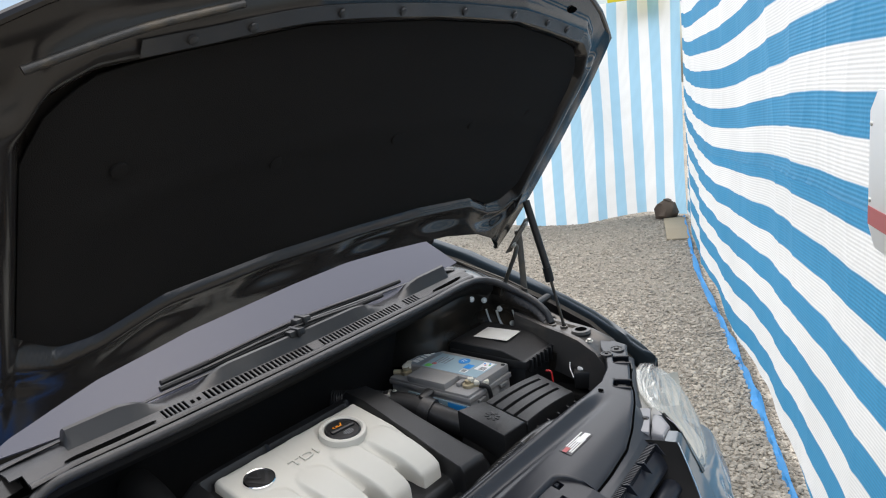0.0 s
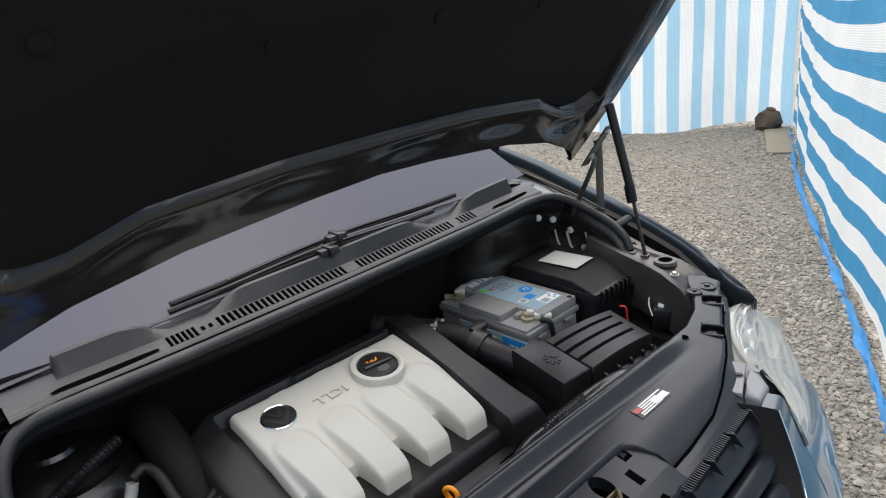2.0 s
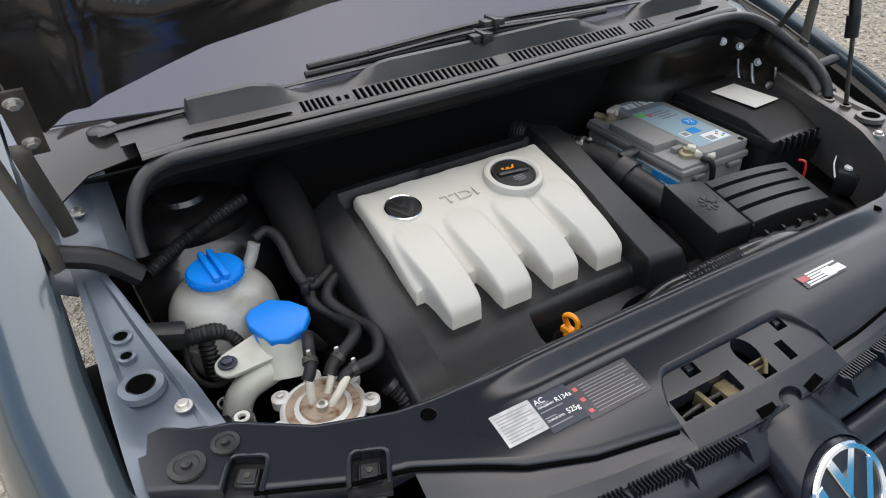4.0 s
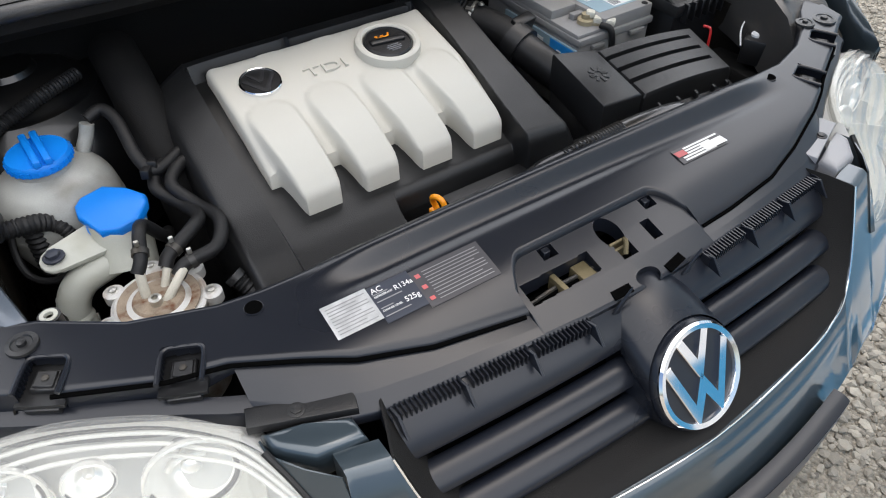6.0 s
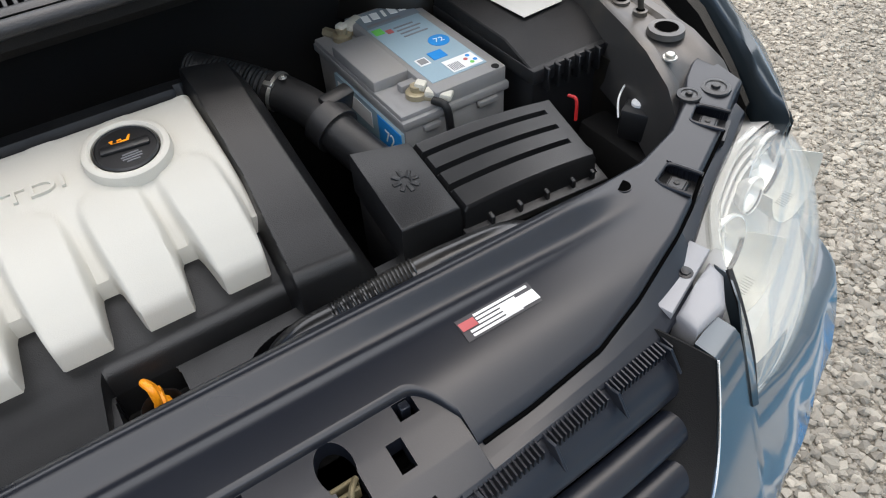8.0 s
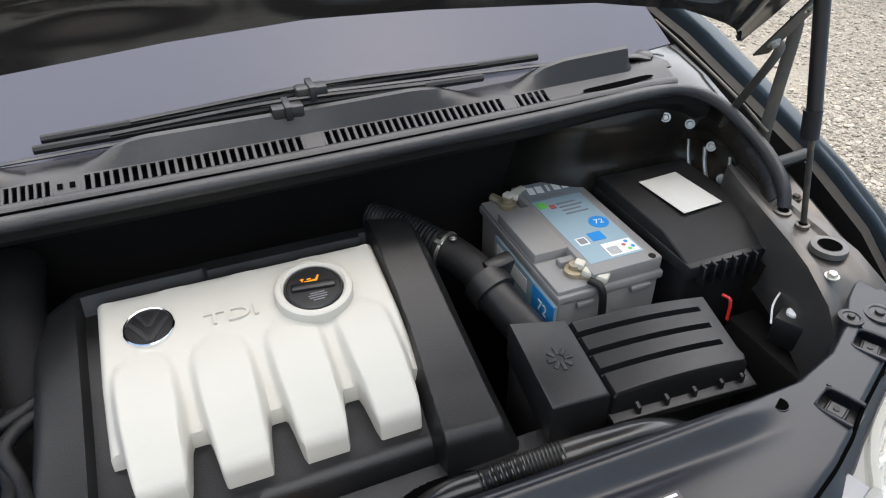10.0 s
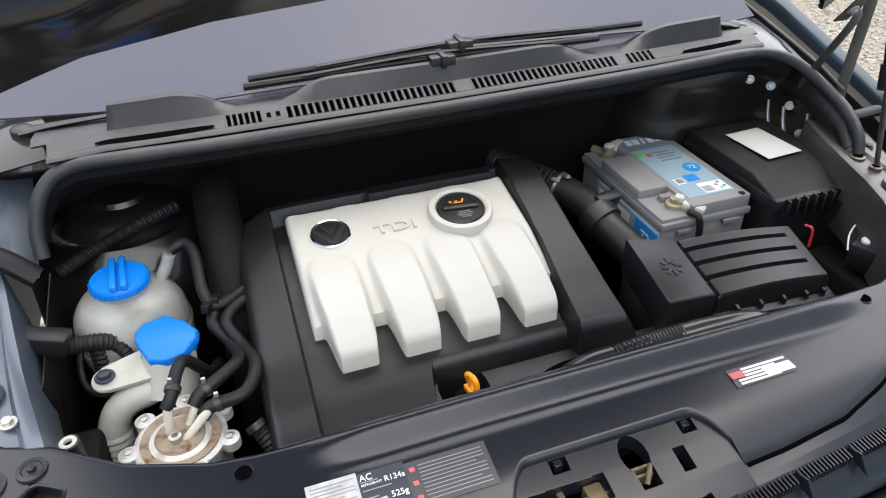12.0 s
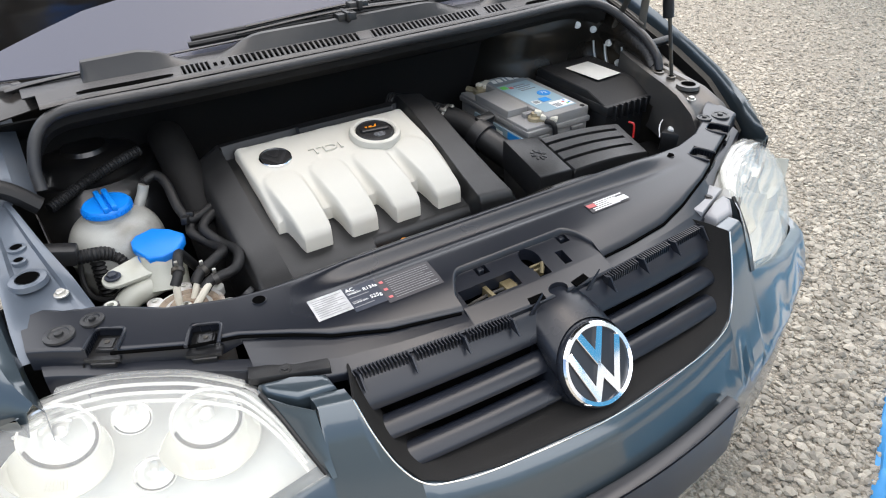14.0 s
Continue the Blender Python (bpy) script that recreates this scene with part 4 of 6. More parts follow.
lamps = both(lamp_case_mesh, "headlight", LAMPCASE, car, "headlight unit with hazy clear lens and bright reflectors")
for lamp, s in zip(lamps, (1, -1)):
    def put(bm):
        return bm if s > 0 else mirror(bm)
    for c, r, d in (((0.536, 0.006, 0.790), 0.046, 0.036), ((0.712, 0.082, 0.790), 0.048, 0.04), ((0.622, 0.040, 0.812), 0.024, 0.022), ((0.619, 0.000, 0.738), 0.026, 0.022)):
        cup = part("reflector", put(bowl(c, r, d)), REFLECTOR, lamp)
        rim = Matrix.Translation(c) @ axis_to(AIM)
        if r > 0.04:
            part("collar", put(flare(c, r, 0.045)), BARREL, lamp, "cream-white flared collar")
            part("inner_blade", put(tube([rim @ Vector((r * 0.5 * math.cos(a), r * 0.4 * math.sin(a), -0.012)) for a in np.linspace(0.3, 2.4, 7)], 0.004, 8, 3)), REFLECTOR, cup)
        # Dark tube added as painted shade along the cup's lower rim.
        part("shade_line", put(tube([rim @ Vector((r * 0.96 * math.cos(a), r * 0.96 * math.sin(a), 0.001)) for a in np.linspace(math.pi * 0.95, math.pi * 1.95, 12)], 0.0032 if r > 0.04 else 0.0012, 8, 3)), DULL, cup)
    for k in range(3):
        part("case_step", put(tube([Vector(p) + Vector((0.002 * k, 0.004 - 0.007 * k, -0.014 - 0.009 * k)) for p in LAMP["inner"][2:0:-1] + LAMP["top"][1:7]], 0.0026, 8, 6)), LAMPCASE, lamp)
    part("lens", put(lens_mesh()), LENS, lamp, "clear slightly hazed lens").visible_shadow = False
    part("lamp_seal", put(tube([Vector(p) + Vector((0, 0.002, 0.004)) for p in LAMP["inner"][::-1]], 0.004, 8)), RUBBER, lamp)
    part("bumper_fillet", put(grid([[(0.418, bumper_y(0.418, p[2] - 0.004) + 0.001, p[2] - 0.002), (0.5 * (0.418 + p[0]), 0.5 * (bumper_y(0.418, p[2]) + p[1]) - 0.004, p[2]), (p[0] - 0.003, p[1] - 0.001, p[2] + 0.001), (p[0] - 0.002, p[1] + 0.02, p[2] - 0.002)] for p in curve(LAMP["inner"], 6)], thick=0.002)), PAINT, bumper)
    part("lamp_top_flange", put(grid([[p, p + Vector((-0.003, 0.005, 0.002)), p + Vector((-0.005, 0.010, 0.001)), p + Vector((-0.006, 0.012, -0.014))] for p in curve(LAMP["top"][1:6], 6)], thick=0.002)), LENS, lamp)

# lamp brackets, clips and screws on the lock panel
for s in (1, -1):
    def put(bm):
        return bm if s > 0 else mirror(bm)
    for x, y, a in POCKETS:
        spot = pose(x, y, slam_z(x, y), 0, 0, a)
        part("clip_pocket", put(moved(box(-0.024, 0.024, -0.026, 0.026, -0.020, -0.015, 0.0), spot)), BLACK, slam)
        part("clip_frame", put(moved(tube([(-0.0215, -0.022, -0.001), (-0.0215, 0.012, 0.0), (-0.017, 0.021, 0.0), (-0.009, 0.0225, 0.0), (0.009, 0.0225, 0.0), (0.017, 0.021, 0.0), (0.0215, 0.012, 0.0), (0.0215, -0.022, -0.001)], 0.0028, 8, 4), spot)), SLAM, slam)
        part("clip", put(moved(merge(box(-0.013, 0.013, -0.012, 0.013, -0.016, -0.009, 0.0015, 1), box(-0.010, 0.010, -0.009, 0.010, -0.010, -0.007, 0.001, 1)), spot)), BLACK, slam)
        part("screw", put(moved(bolt((0, 0.001, -0.008), 0.004, 0.002), spot)), DULL, slam)
        part("lamp_bracket", put(moved(box(-0.017, 0.017, -0.032, -0.014, -0.024, -0.014, 0.002), spot @ pose(0, 0, 0, 14))), BLACK, slam)
    for x, y, r in ((0.628, 0.172, 0.011), (0.672, 0.165, 0.014)):
        part("push_pin", put(lathe([(r * 1.5, 0), (r * 1.45, 0.003), (r, 0.004), (r * 0.9, 0.0025), (r * 0.45, 0.0025), (r * 0.4, 0.006), (0.002, 0.007)], (x, y, slam_z(x, y) - 0.001), 24)), BLACK, slam)
    part("slam_hole", put(lathe([(0.011, -0.002), (0.0105, 0.001), (0.0095, 0.0012), (0.009, -0.002)], (0.436 if s > 0 else 0.415, 0.095, slam_z(0.43, 0.095)), 24)), SLAM, slam)
    # Flat near-black disc over the rim, painted as the shade in the hole.
    part("slam_opening", put(lathe([(0.0098, 0.0014), (0.002, 0.0015)], (0.436 if s > 0 else 0.415, 0.095, slam_z(0.43, 0.095)), 20)), HOLE_SHADE, slam)
    # tab with a screw between lamp and grille
    part("lamp_tab", put(prism([(0.372, -0.052), (0.475, -0.012), (0.468, 0.012), (0.365, -0.028)], 0.832, 0.846, 0.003)), BLACK if s < 0 else PRIMER, bumper)
    part("screw", put(bolt((0.425, -0.02, 0.846), 0.006, 0.003)), BLACK, bumper)
    part("bumper_corner", put(prism([(0.378, -0.082), (0.43, -0.075), (0.462, -0.045), (0.466, -0.020), (0.425, -0.036), (0.380, -0.052)], 0.795, 0.843, 0.010, 3)), PAINT if s < 0 else PRIMER, bumper, "rounded corner between lamp and grille")

def ledge_mesh():
    rows = []
    for x in np.linspace(0.435, 0.705, 30):
        y, z = lerp_table(SEAM, x), slam_z(x, lerp_table(SEAM, x))
        rows.append([(x, y + 0.002, z - 0.026), (x, y - 0.006, z - 0.028), (x, y - 0.017, z - 0.032), (x, y - 0.020, z - 0.037), (x, y - 0.020, z - 0.065)])
    return grid(rows, thick=0.002)


both(ledge_mesh, "panel_ledge", SLAM, slam)

# lock opening and latch
def latch_plate(x0, x1):
    z = lower_z((x0 + x1) / 2, -0.05)
    return box(x0, x1, -0.052, -0.018, z - 0.014, z - 0.008, 0.002)


latch = part("bonnet_latch", latch_plate(-0.042, -0.008), SLAM, slam, "worn steel bonnet latch")
part("latch_plate", latch_plate(0.018, 0.044), SLAM, latch)
part("latch_claw", moved(merge(tube([(0.0, -0.062, 0.848), (0.006, -0.054, 0.858), (0.014, -0.044, 0.852)], 0.003, 8), box(-0.008, 0.014, -0.053, -0.049, 0.828, 0.850, 0.001, 1), box(-0.010, 0.016, -0.045, -0.041, 0.828, 0.853, 0.001, 1)), Matrix.Translation((0.0, 0.017, 0.004))), CLAW, latch, "yellowed zinc claw")
part("latch_rod", tube([(-0.138, -0.034, 0.836), (-0.09, -0.032, 0.840), (-0.038, -0.033, 0.840)], 0.003, 8), DULL, latch)
part("latch_bracket", box(-0.098, -0.090, -0.047, -0.018, 0.826, 0.848, 0.002), CLAW, latch)
part("latch_bracket", box(-0.066, -0.044, -0.046, -0.019, 0.826, 0.845, 0.002), CLAW, latch)
for x, w in ((-0.038, 0.014), (0.050, 0.016)):
    # Thin near-black plates paint the shaded guide openings.
    part("guide_opening", moved(prism([(-w, -0.008), (w, -0.006), (w, 0.006), (-w, 0.004)], -0.001, 0.0012, 0), pose(x, -0.080, lower_z(x, -0.080), 10, 0, 8 if x > 0 else -6)), HOLE_SHADE, slam)
    part("guide_fin", moved(prism([(-0.020, -0.014), (0.016, 0.0), (0.012, 0.010)], -0.0016, 0.0016, 0.0006, 1), Matrix.Translation((x + (0.016 if x > 0 else -0.012), -0.092, lower_z(x, -0.084) - 0.002)) @ pose(0, 0, 0, 0, 90, 90)), SLAM, slam)
for x in (-0.0836, 0.0836):
    part("hook_clip", box(x - 0.005, x + 0.005, 0.003, 0.012, 0.842, lower_z(x, 0.008), 0.001, 1), SLAM, slam)

# stickers on the lock panel

def sticker(name, x0, x1, y0, y1, mat, lift=0.001, parent=None):
    z = lambda x, y: slam_top(x, y) + lift
    n = 6
    return part(name, grid([[(x, y, z(x, y)) for y in np.linspace(y0, y1, 5)] for x in np.linspace(x0, x1, n)], thick=0.0003), mat, parent or slam)


def line_of(x0, x1, y, w, mat, parent, lift=0.0016):
    part("printed_line", grid([[(x, y - w / 2, slam_top(x, y) + lift), (x, y + w / 2, slam_top(x, y) + lift)] for x in np.linspace(x0, x1, 3)], thick=0.0002), mat, parent)


def words_on(words, x, y, size, mat, parent, turn=0.0):
    bm = moved(text_mesh(words, size, 0.0002), pose(x, y, slam_top(x, y) + 0.0040, 7.4, 0, turn))
    part("lettering", bm, mat, parent)


plate_a = sticker("type_label", -0.357, -0.302, 0.014, 0.058, FOIL)
for k in range(9):
    line_of(-0.353, -0.306 - 0.012 * (k % 3 == 1), 0.0185 + k * 0.0042, 0.0012, INK_LINE, plate_a)
plate_b = sticker("refrigerant_label", -0.302, -0.250, 0.006, 0.056, INK_DARK)
words_on("AC", -0.293, 0.0470, 0.0105, INK_WHITE, plate_b)
words_on("R134a", -0.2632, 0.0395, 0.0092, INK_WHITE, plate_b)
words_on("REFRIGERANT", -0.2885, 0.0388, 0.0036, INK_WHITE, plate_b)
words_on("CHARGE LEVEL", -0.2880, 0.0195, 0.0036, INK_WHITE, plate_b)
words_on("525g", -0.2625, 0.0205, 0.0098, INK_WHITE, plate_b)
for y, x1 in ((0.0438, -0.281), (0.0338, -0.268), (0.0250, -0.284), (0.0140, -0.268)):
    line_of(-0.2995, x1, y, 0.0014, INK_LINE, plate_b)
plate_c = sticker("warning_label", -0.250, -0.156, 0.000, 0.052, SMOKE)
for k in range(10):
    line_of(-0.236, -0.162 - 0.01 * (k % 4 == 2), 0.0055 + k * 0.0044, 0.0011, INK_LINE, plate_c)
for y in (0.010, 0.026, 0.042):
    line_of(-0.246, -0.240, y, 0.006, INK_RED, plate_c)
plate_d = sticker("warning_label", 0.168, 0.258, 0.022, 0.048, SMOKE)
line_of(0.169, 0.187, 0.040, 0.014, INK_RED, plate_d)
for k in range(5):
    line_of(0.188 if k > 1 else 0.176, 0.236 + 0.018 * (k == 4), 0.0255 + k * 0.0046, 0.0032, INK_WHITE, plate_d)
line_of(0.216, 0.2575, 0.0325, 0.016, INK_WHITE, plate_d, 0.002)

# ---- bonnet ----
BO, BV, BN = Vector((0, 0.41, 1.32)), Vector((0, -0.593, 0.805)), Vector((0, 0.805, 0.593))


def on_bonnet(x, v, n):
    return BO + Vector((x, 0, 0)) + BV * v + BN * n


BREAR = [(0.0, -0.028), (0.13, -0.036), (0.25, -0.050), (0.35, -0.062), (0.5, -0.10), (0.6, -0.145), (0.67, -0.19), (0.70, -0.23), (0.74, -0.24)]
BFRONT = [(0.0, 0.635), (0.3, 0.608), (0.5, 0.553), (0.6, 0.512), (0.70, 0.455), (0.75, 0.43)]
BWIDE = [(0.0, 0.70), (0.1, 0.715), (0.3, 0.728), (0.6, 0.732), (0.85, 0.722), (0.96, 0.708), (1.0, 0.698)]


def bonnet_xv(s, r):
    w = lerp_table(BWIDE, r)
    x = s * w
    a, b = lerp_table(BREAR, abs(x)), lerp_table(BFRONT, abs(x))
    return x, a + (b - a) * r


def liner_low(x):
    return lerp_table([(0, 0.058), (0.2, 0.055), (0.4, 0.035), (0.5, -0.012), (0.56, -0.022), (0.62, 0.0)], abs(x))


def liner_top(x):
    return lerp_table([(0, 0.50), (0.25, 0.492), (0.42, 0.462), (0.54, 0.44), (0.59, 0.41), (0.62, 0.35)], abs(x))


def bonnet_depth(x, v):
    low, top = liner_low(x), liner_top(x)
    d = max(abs(x) - 0.615, v - top)
    e = low - v
    side = lerp_table([(-0.01, 0.016), (0.0, 0.0), (0.010, -0.012), (0.030, -0.015), (0.048, -0.004), (0.06, 0.006), (0.2, 0.008)], d)
    rear = lerp_table([(-0.01, 0.016), (0.0, 0.002), (0.007, -0.010), (0.014, -0.013), (0.03, -0.008), (0.05, -0.005), (0.075, -0.012), (0.2, -0.018)], e)
    rear *= max(0.0, min(1.0, (0.70 - abs(x)) / 0.10))
    n = min(side, rear)
    if e > 0.02:
        n += 0.006 * math.sin(x * 26) * math.exp(-((e - 0.05) / 0.02) ** 2)
    return n


def smooth_depth(x, v):
    return sum(bonnet_depth(x + dx, v + dv) for dx, dv in ((0, 0), (0.005, 0), (-0.005, 0), (0, 0.005), (0, -0.005))) / 5


bonnet_in = grid([[on_bonnet(*(xv := bonnet_xv(s, r)), smooth_depth(*xv)) for r in np.linspace(0, 1, 110)] for s in np.linspace(-1, 1, 220)])
bonnet = part("bonnet", grid([[on_bonnet(*(xv := bonnet_xv(s, r)), 0.022 + 0.03 * (1 - s * s) * (0.3 + 0.7 * math.sin(math.pi * min(1, r + 0.15))) - 0.016 * (abs(s) ** 14 + max(0, r - 0.9) * 4)) for r in np.linspace(0, 1, 20)] for s in np.linspace(-1, 1, 30)], thick=0.001), PAINT, car, "open bonnet propped up on gas struts")
part("inner_frame", bonnet_in, BONNET_IN, bonnet, "glossy dark painted pressed steel frame", 60)
rim = [on_bonnet(*bonnet_xv(s, r), 0.008) for s, r in [(-1, r) for r in np.linspace(0, 1, 20)] + [(s, 1) for s in np.linspace(-0.98, 0.98, 30)] + [(1, r) for r in np.linspace(1, 0, 20)]]
part("hem", tube(rim, 0.006, 8, 1, smooth=False), BONNET_IN, bonnet)


def liner_mesh():
    rows = []
    for s in np.linspace(-1, 1, 50):
        x = 0.612 * math.copysign(1 - (1 - abs(s)) ** 1.3, s)
        a, b = liner_low(x) + 0.002, liner_top(x) - 0.002
        c = (a + b) / 2
        k = (1 - (abs(x) / 0.618) ** 14)
        rows.append([on_bonnet(x, c + (a - c + (b - a) * q) * (0.75 + 0.25 * k), -0.004 * min(1, 8 * min(q, 1 - q)) * min(1, 12 * (1 - abs(s))) - 0.005 * math.exp(-(((q - 0.55) / 0.05) ** 2)) * min(1, 5 * (1 - abs(s))) + 0.004) for q in np.linspace(0, 1, 30)])
    return grid(rows, thick=0.003)


liner = part("sound_liner", liner_mesh(), FELT, bonnet, "black felt sound insulation mat", 60)
for x, v in ((-0.5, 0.30), (-0.25, 0.265), (0.02, 0.27), (0.25, 0.27), (0.46, 0.27)):
    part("liner_clip", moved(lathe([(0.012, 0), (0.011, 0.003), (0.004, 0.004)], sides=16), Matrix.Translation(on_bonnet(x, v, -0.004)) @ axis_to(-BN)), FELT, liner)
strip = curve([on_bonnet(x, liner_top(x) + 0.016, -0.018) for x in (-0.50, -0.42, -0.25, 0.0, 0.2, 0.32, 0.42, 0.50)], 8)
part("liner_strip", grid([[p, p + BV * 0.022 - BN * 0.001] for p in strip], thick=0.0015), COWL, bonnet, "grey retaining strip along the mat")
for x in (-0.44, -0.36, -0.22, -0.10, 0.05, 0.2, 0.33, 0.42):
    part("strip_clip", moved(lathe([(0.007, 0), (0.006, 0.003), (0.002, 0.004)], sides=14), Matrix.Translation(on_bonnet(x, liner_top(x) + 0.027, -0.021)) @ axis_to(-BN)), BLACK, bonnet)
for x in (-0.40, -0.15, 0.06, 0.27, 0.45):
    part("frame_slot", moved(prism([(0.016 * math.cos(a), 0.007 * math.sin(a)) for a in np.linspace(0, 2 * math.pi, 16, endpoint=False)], 0, 0.002, 0.0005, 1), Matrix.Translation(on_bonnet(x, liner_top(x) + 0.065, 0.004)) @ axis_to(-BN)), HOLE_SHADE, bonnet)
part("buffer_rod", tube([on_bonnet(-0.62, 0.455, -0.02), on_bonnet(-0.50, 0.50, -0.02), on_bonnet(-0.38, 0.53, -0.02)], 0.005, 10), DULL, bonnet)

# gas struts and hinges
for s in (1, -1):
    def put(bm):
        return bm if s > 0 else mirror(bm)
    if s > 0:
     strut = part("gas_strut", put(tube([(0.660, 0.402, 1.29), (0.679, 0.360, 1.085)], 0.0105, 14, 2, smooth=False)), BLACK, bonnet, "black gas-filled bonnet strut")
     part("strut_rod", put(tube([(0.679, 0.360, 1.085), (0.706, 0.329, 0.868)], 0.0045, 10, 2, smooth=False)), DULL, strut)
     part("strut_collar", put(tube([(0.6765, 0.364, 1.10), (0.6795, 0.358, 1.059)], 0.0125, 14, 2, smooth=False)), RUBBER, strut)
     part("ball_joint", put(lathe([(0.012, -0.012), (0.014, 0.0), (0.010, 0.012), (0.003, 0.016)], (0.704, 0.327, 0.868), 16)), BLACK, strut)
    hinge = part("hinge", put(tube([(0.716, 0.555, 0.985), (0.719, 0.541, 1.028), (0.729, 0.498, 1.125), (0.728, 0.50, 1.145)], 0.011, 8, 4, flat=0.35)), HINGE, bonnet, "dull steel bonnet hinge arm")
    part("hinge_arm", put(tube([(0.739, 0.485, 0.975), (0.742, 0.490, 1.02), (0.765, 0.507, 1.15), (0.762, 0.51, 1.18)], 0.010, 8, 4, flat=0.4)), HINGE, hinge)
    part("hinge_plate", put(grid([[on_bonnet(x, v, -0.030) for v in (-0.22, -0.15, -0.09)] for x in (0.700, 0.715, 0.73)], thick=0.003)), HINGE, hinge)
    for v in (-0.19, -0.11):
        part("bolt", put(moved(bolt((0, 0, 0), 0.007, 0.007), Matrix.Translation(on_bonnet(0.715, v, -0.032)) @ axis_to(-BN))), STEEL, hinge)

# painted panel and dark channel outside the seal
part("hinge_panel", grid([[(-0.650 - 0.11 * k / 4, y, 0.93 + 0.55 * (y - 0.50) + 0.012 * math.sin(k * 1.7) - 0.01 * (k == 0)) for k in range(5)] for y in np.linspace(0.50, 0.78, 9)], thick=0.002), RAIL, car, "grey-blue painted panel under the bonnet hinge")
part("bolt", bolt((-0.70, 0.60, 0.99), 0.008, 0.007), STEEL, car)
# ---- windscreen, cowl and wipers ----
def screen_point(x, f):
    base = Vector((x, 0.655 + 0.11 * x * x, 1.070 + 0.02 * x * x))
    return base + Vector((-0.12 * f * x, 0.95 * f + 0.25 * x * x * f, 0.62 * f))


part("windscreen", grid([[screen_point(x, f) for f in np.linspace(0, 1, 14)] for x in np.linspace(-0.70, 0.70, 30)], thick=0.004), GLASS, car, "windscreen of tinted glass").visible_shadow = False
part("dashboard", grid([[(x, 0.80, 1.0), (x, 0.86, 1.08), (x, 1.2, 1.13), (x, 1.35, 1.02), (x, 1.4, 0.6)] for x in np.linspace(-0.7, 0.7, 8)], thick=0.01), DARK, car)
cabin_rows = []
for y, hw, zt in ((0.9, 0.80, 1.02), (1.25, 0.84, 1.22), (1.7, 0.78, 1.62), (2.4, 0.76, 1.64), (3.4, 0.74, 1.60), (3.95, 0.72, 1.40), (4.1, 0.74, 0.9)):
    cabin_rows.append([(-0.86, y, 0.25), (-0.895, y, 0.55), (-0.89, y, 0.95), (-hw, y, zt - 0.06), (-hw + 0.12, y, zt), (0, y, zt + 0.02), (hw - 0.12, y, zt), (hw, y, zt - 0.06), (0.89, y, 0.95), (0.895, y, 0.55), (0.86, y, 0.25)])
part("cabin_shell", grid(cabin_rows[2:], thick=0.004), PAINT, car)
for s in (1, -1):
    part("pillar", tube([(s * 0.725, 0.84, 1.13), (s * 0.70, 1.2, 1.38), (s * 0.66, 1.7, 1.65)], 0.03, 10), BLACK, car)
    part("door", grid([[(s * 0.89, y, 0.30), (s * 0.897, y, 0.6), (s * 0.885, y, 0.95), (s * 0.87, y, 1.12)] for y in (1.3, 1.5, 1.7)], thick=0.004), PAINT, car)

COWLF = [(-0.62, 0.55), (-0.52, 0.566), (-0.36, 0.563), (0.0, 0.566), (0.34, 0.578), (0.58, 0.592), (0.66, 0.585)]


def cowl_front(x):
    return lerp_table(COWLF, x)


def cowl_strip(name, f0, f1, z0, z1, mat, x0=-0.60, x1=0.63, n=50):
    rows = []
    for x in np.linspace(x0, x1, n):
        y = cowl_front(x)
        rows.append([(x, y + f0 + (f1 - f0) * k / 4, z0 + (z1 - z0) * k / 4 + 0.003 * math.sin(math.pi * k / 4)) for k in range(5)])
    return part(name, grid(rows, thick=-0.003), mat, car)


cowl = cowl_strip("cowl", 0.0, 0.014, 1.066, 1.070, COWL)
cowl["label"] = "grey-black plastic scuttle panel with ventilation slots"
part("cowl_rear", grid([[(x, cowl_front(x) + 0.036, 1.079), (x, cowl_front(x) + 0.05, 1.084), (x, cowl_front(x) + 0.085, 1.080), (x, cowl_front(x) + 0.12, 1.070)] for x in np.linspace(-0.62, 0.64, 40)], thick=-0.003), COWL, cowl)
# Near-black sheet below the slats, shade painted as colour.
part("cowl_shadow_gap", grid([[(x, cowl_front(x) + 0.012, 1.058), (x, cowl_front(x) + 0.04, 1.066)] for x in np.linspace(-0.60, 0.63, 20)], thick=0.003), HOLE_SHADE, cowl)


def cowl_rib(x, w):
    y = cowl_front(x)
    bm = box(-w / 2, w / 2, 0, 0.026, -0.004, 0.0, 0.0008, 1)
    return moved(bm, Matrix.Translation((x, y + 0.012, 1.0705)) @ pose(0, 0, 0, 20, 0, 0))


for x0, x1 in ((-0.60, -0.357), (-0.303, -0.267), (0.010, 0.040), (0.318, 0.340), (0.397, 0.63)):
    part("cowl_panel", grid([[(x, cowl_front(x) + 0.010, 1.0690), (x, cowl_front(x) + 0.038, 1.0800)] for x in np.linspace(x0, x1, 6)], thick=-0.003), COWL, cowl)
for a, b, n in ((-0.357, -0.303, 6), (-0.267, 0.010, 25), (0.040, 0.318, 25), (0.340, 0.397, 5)):
    step = (b - a) / n
    for k in range(n + 1):
        part("slat", cowl_rib(a + k * step, step * 0.46), COWL, cowl)


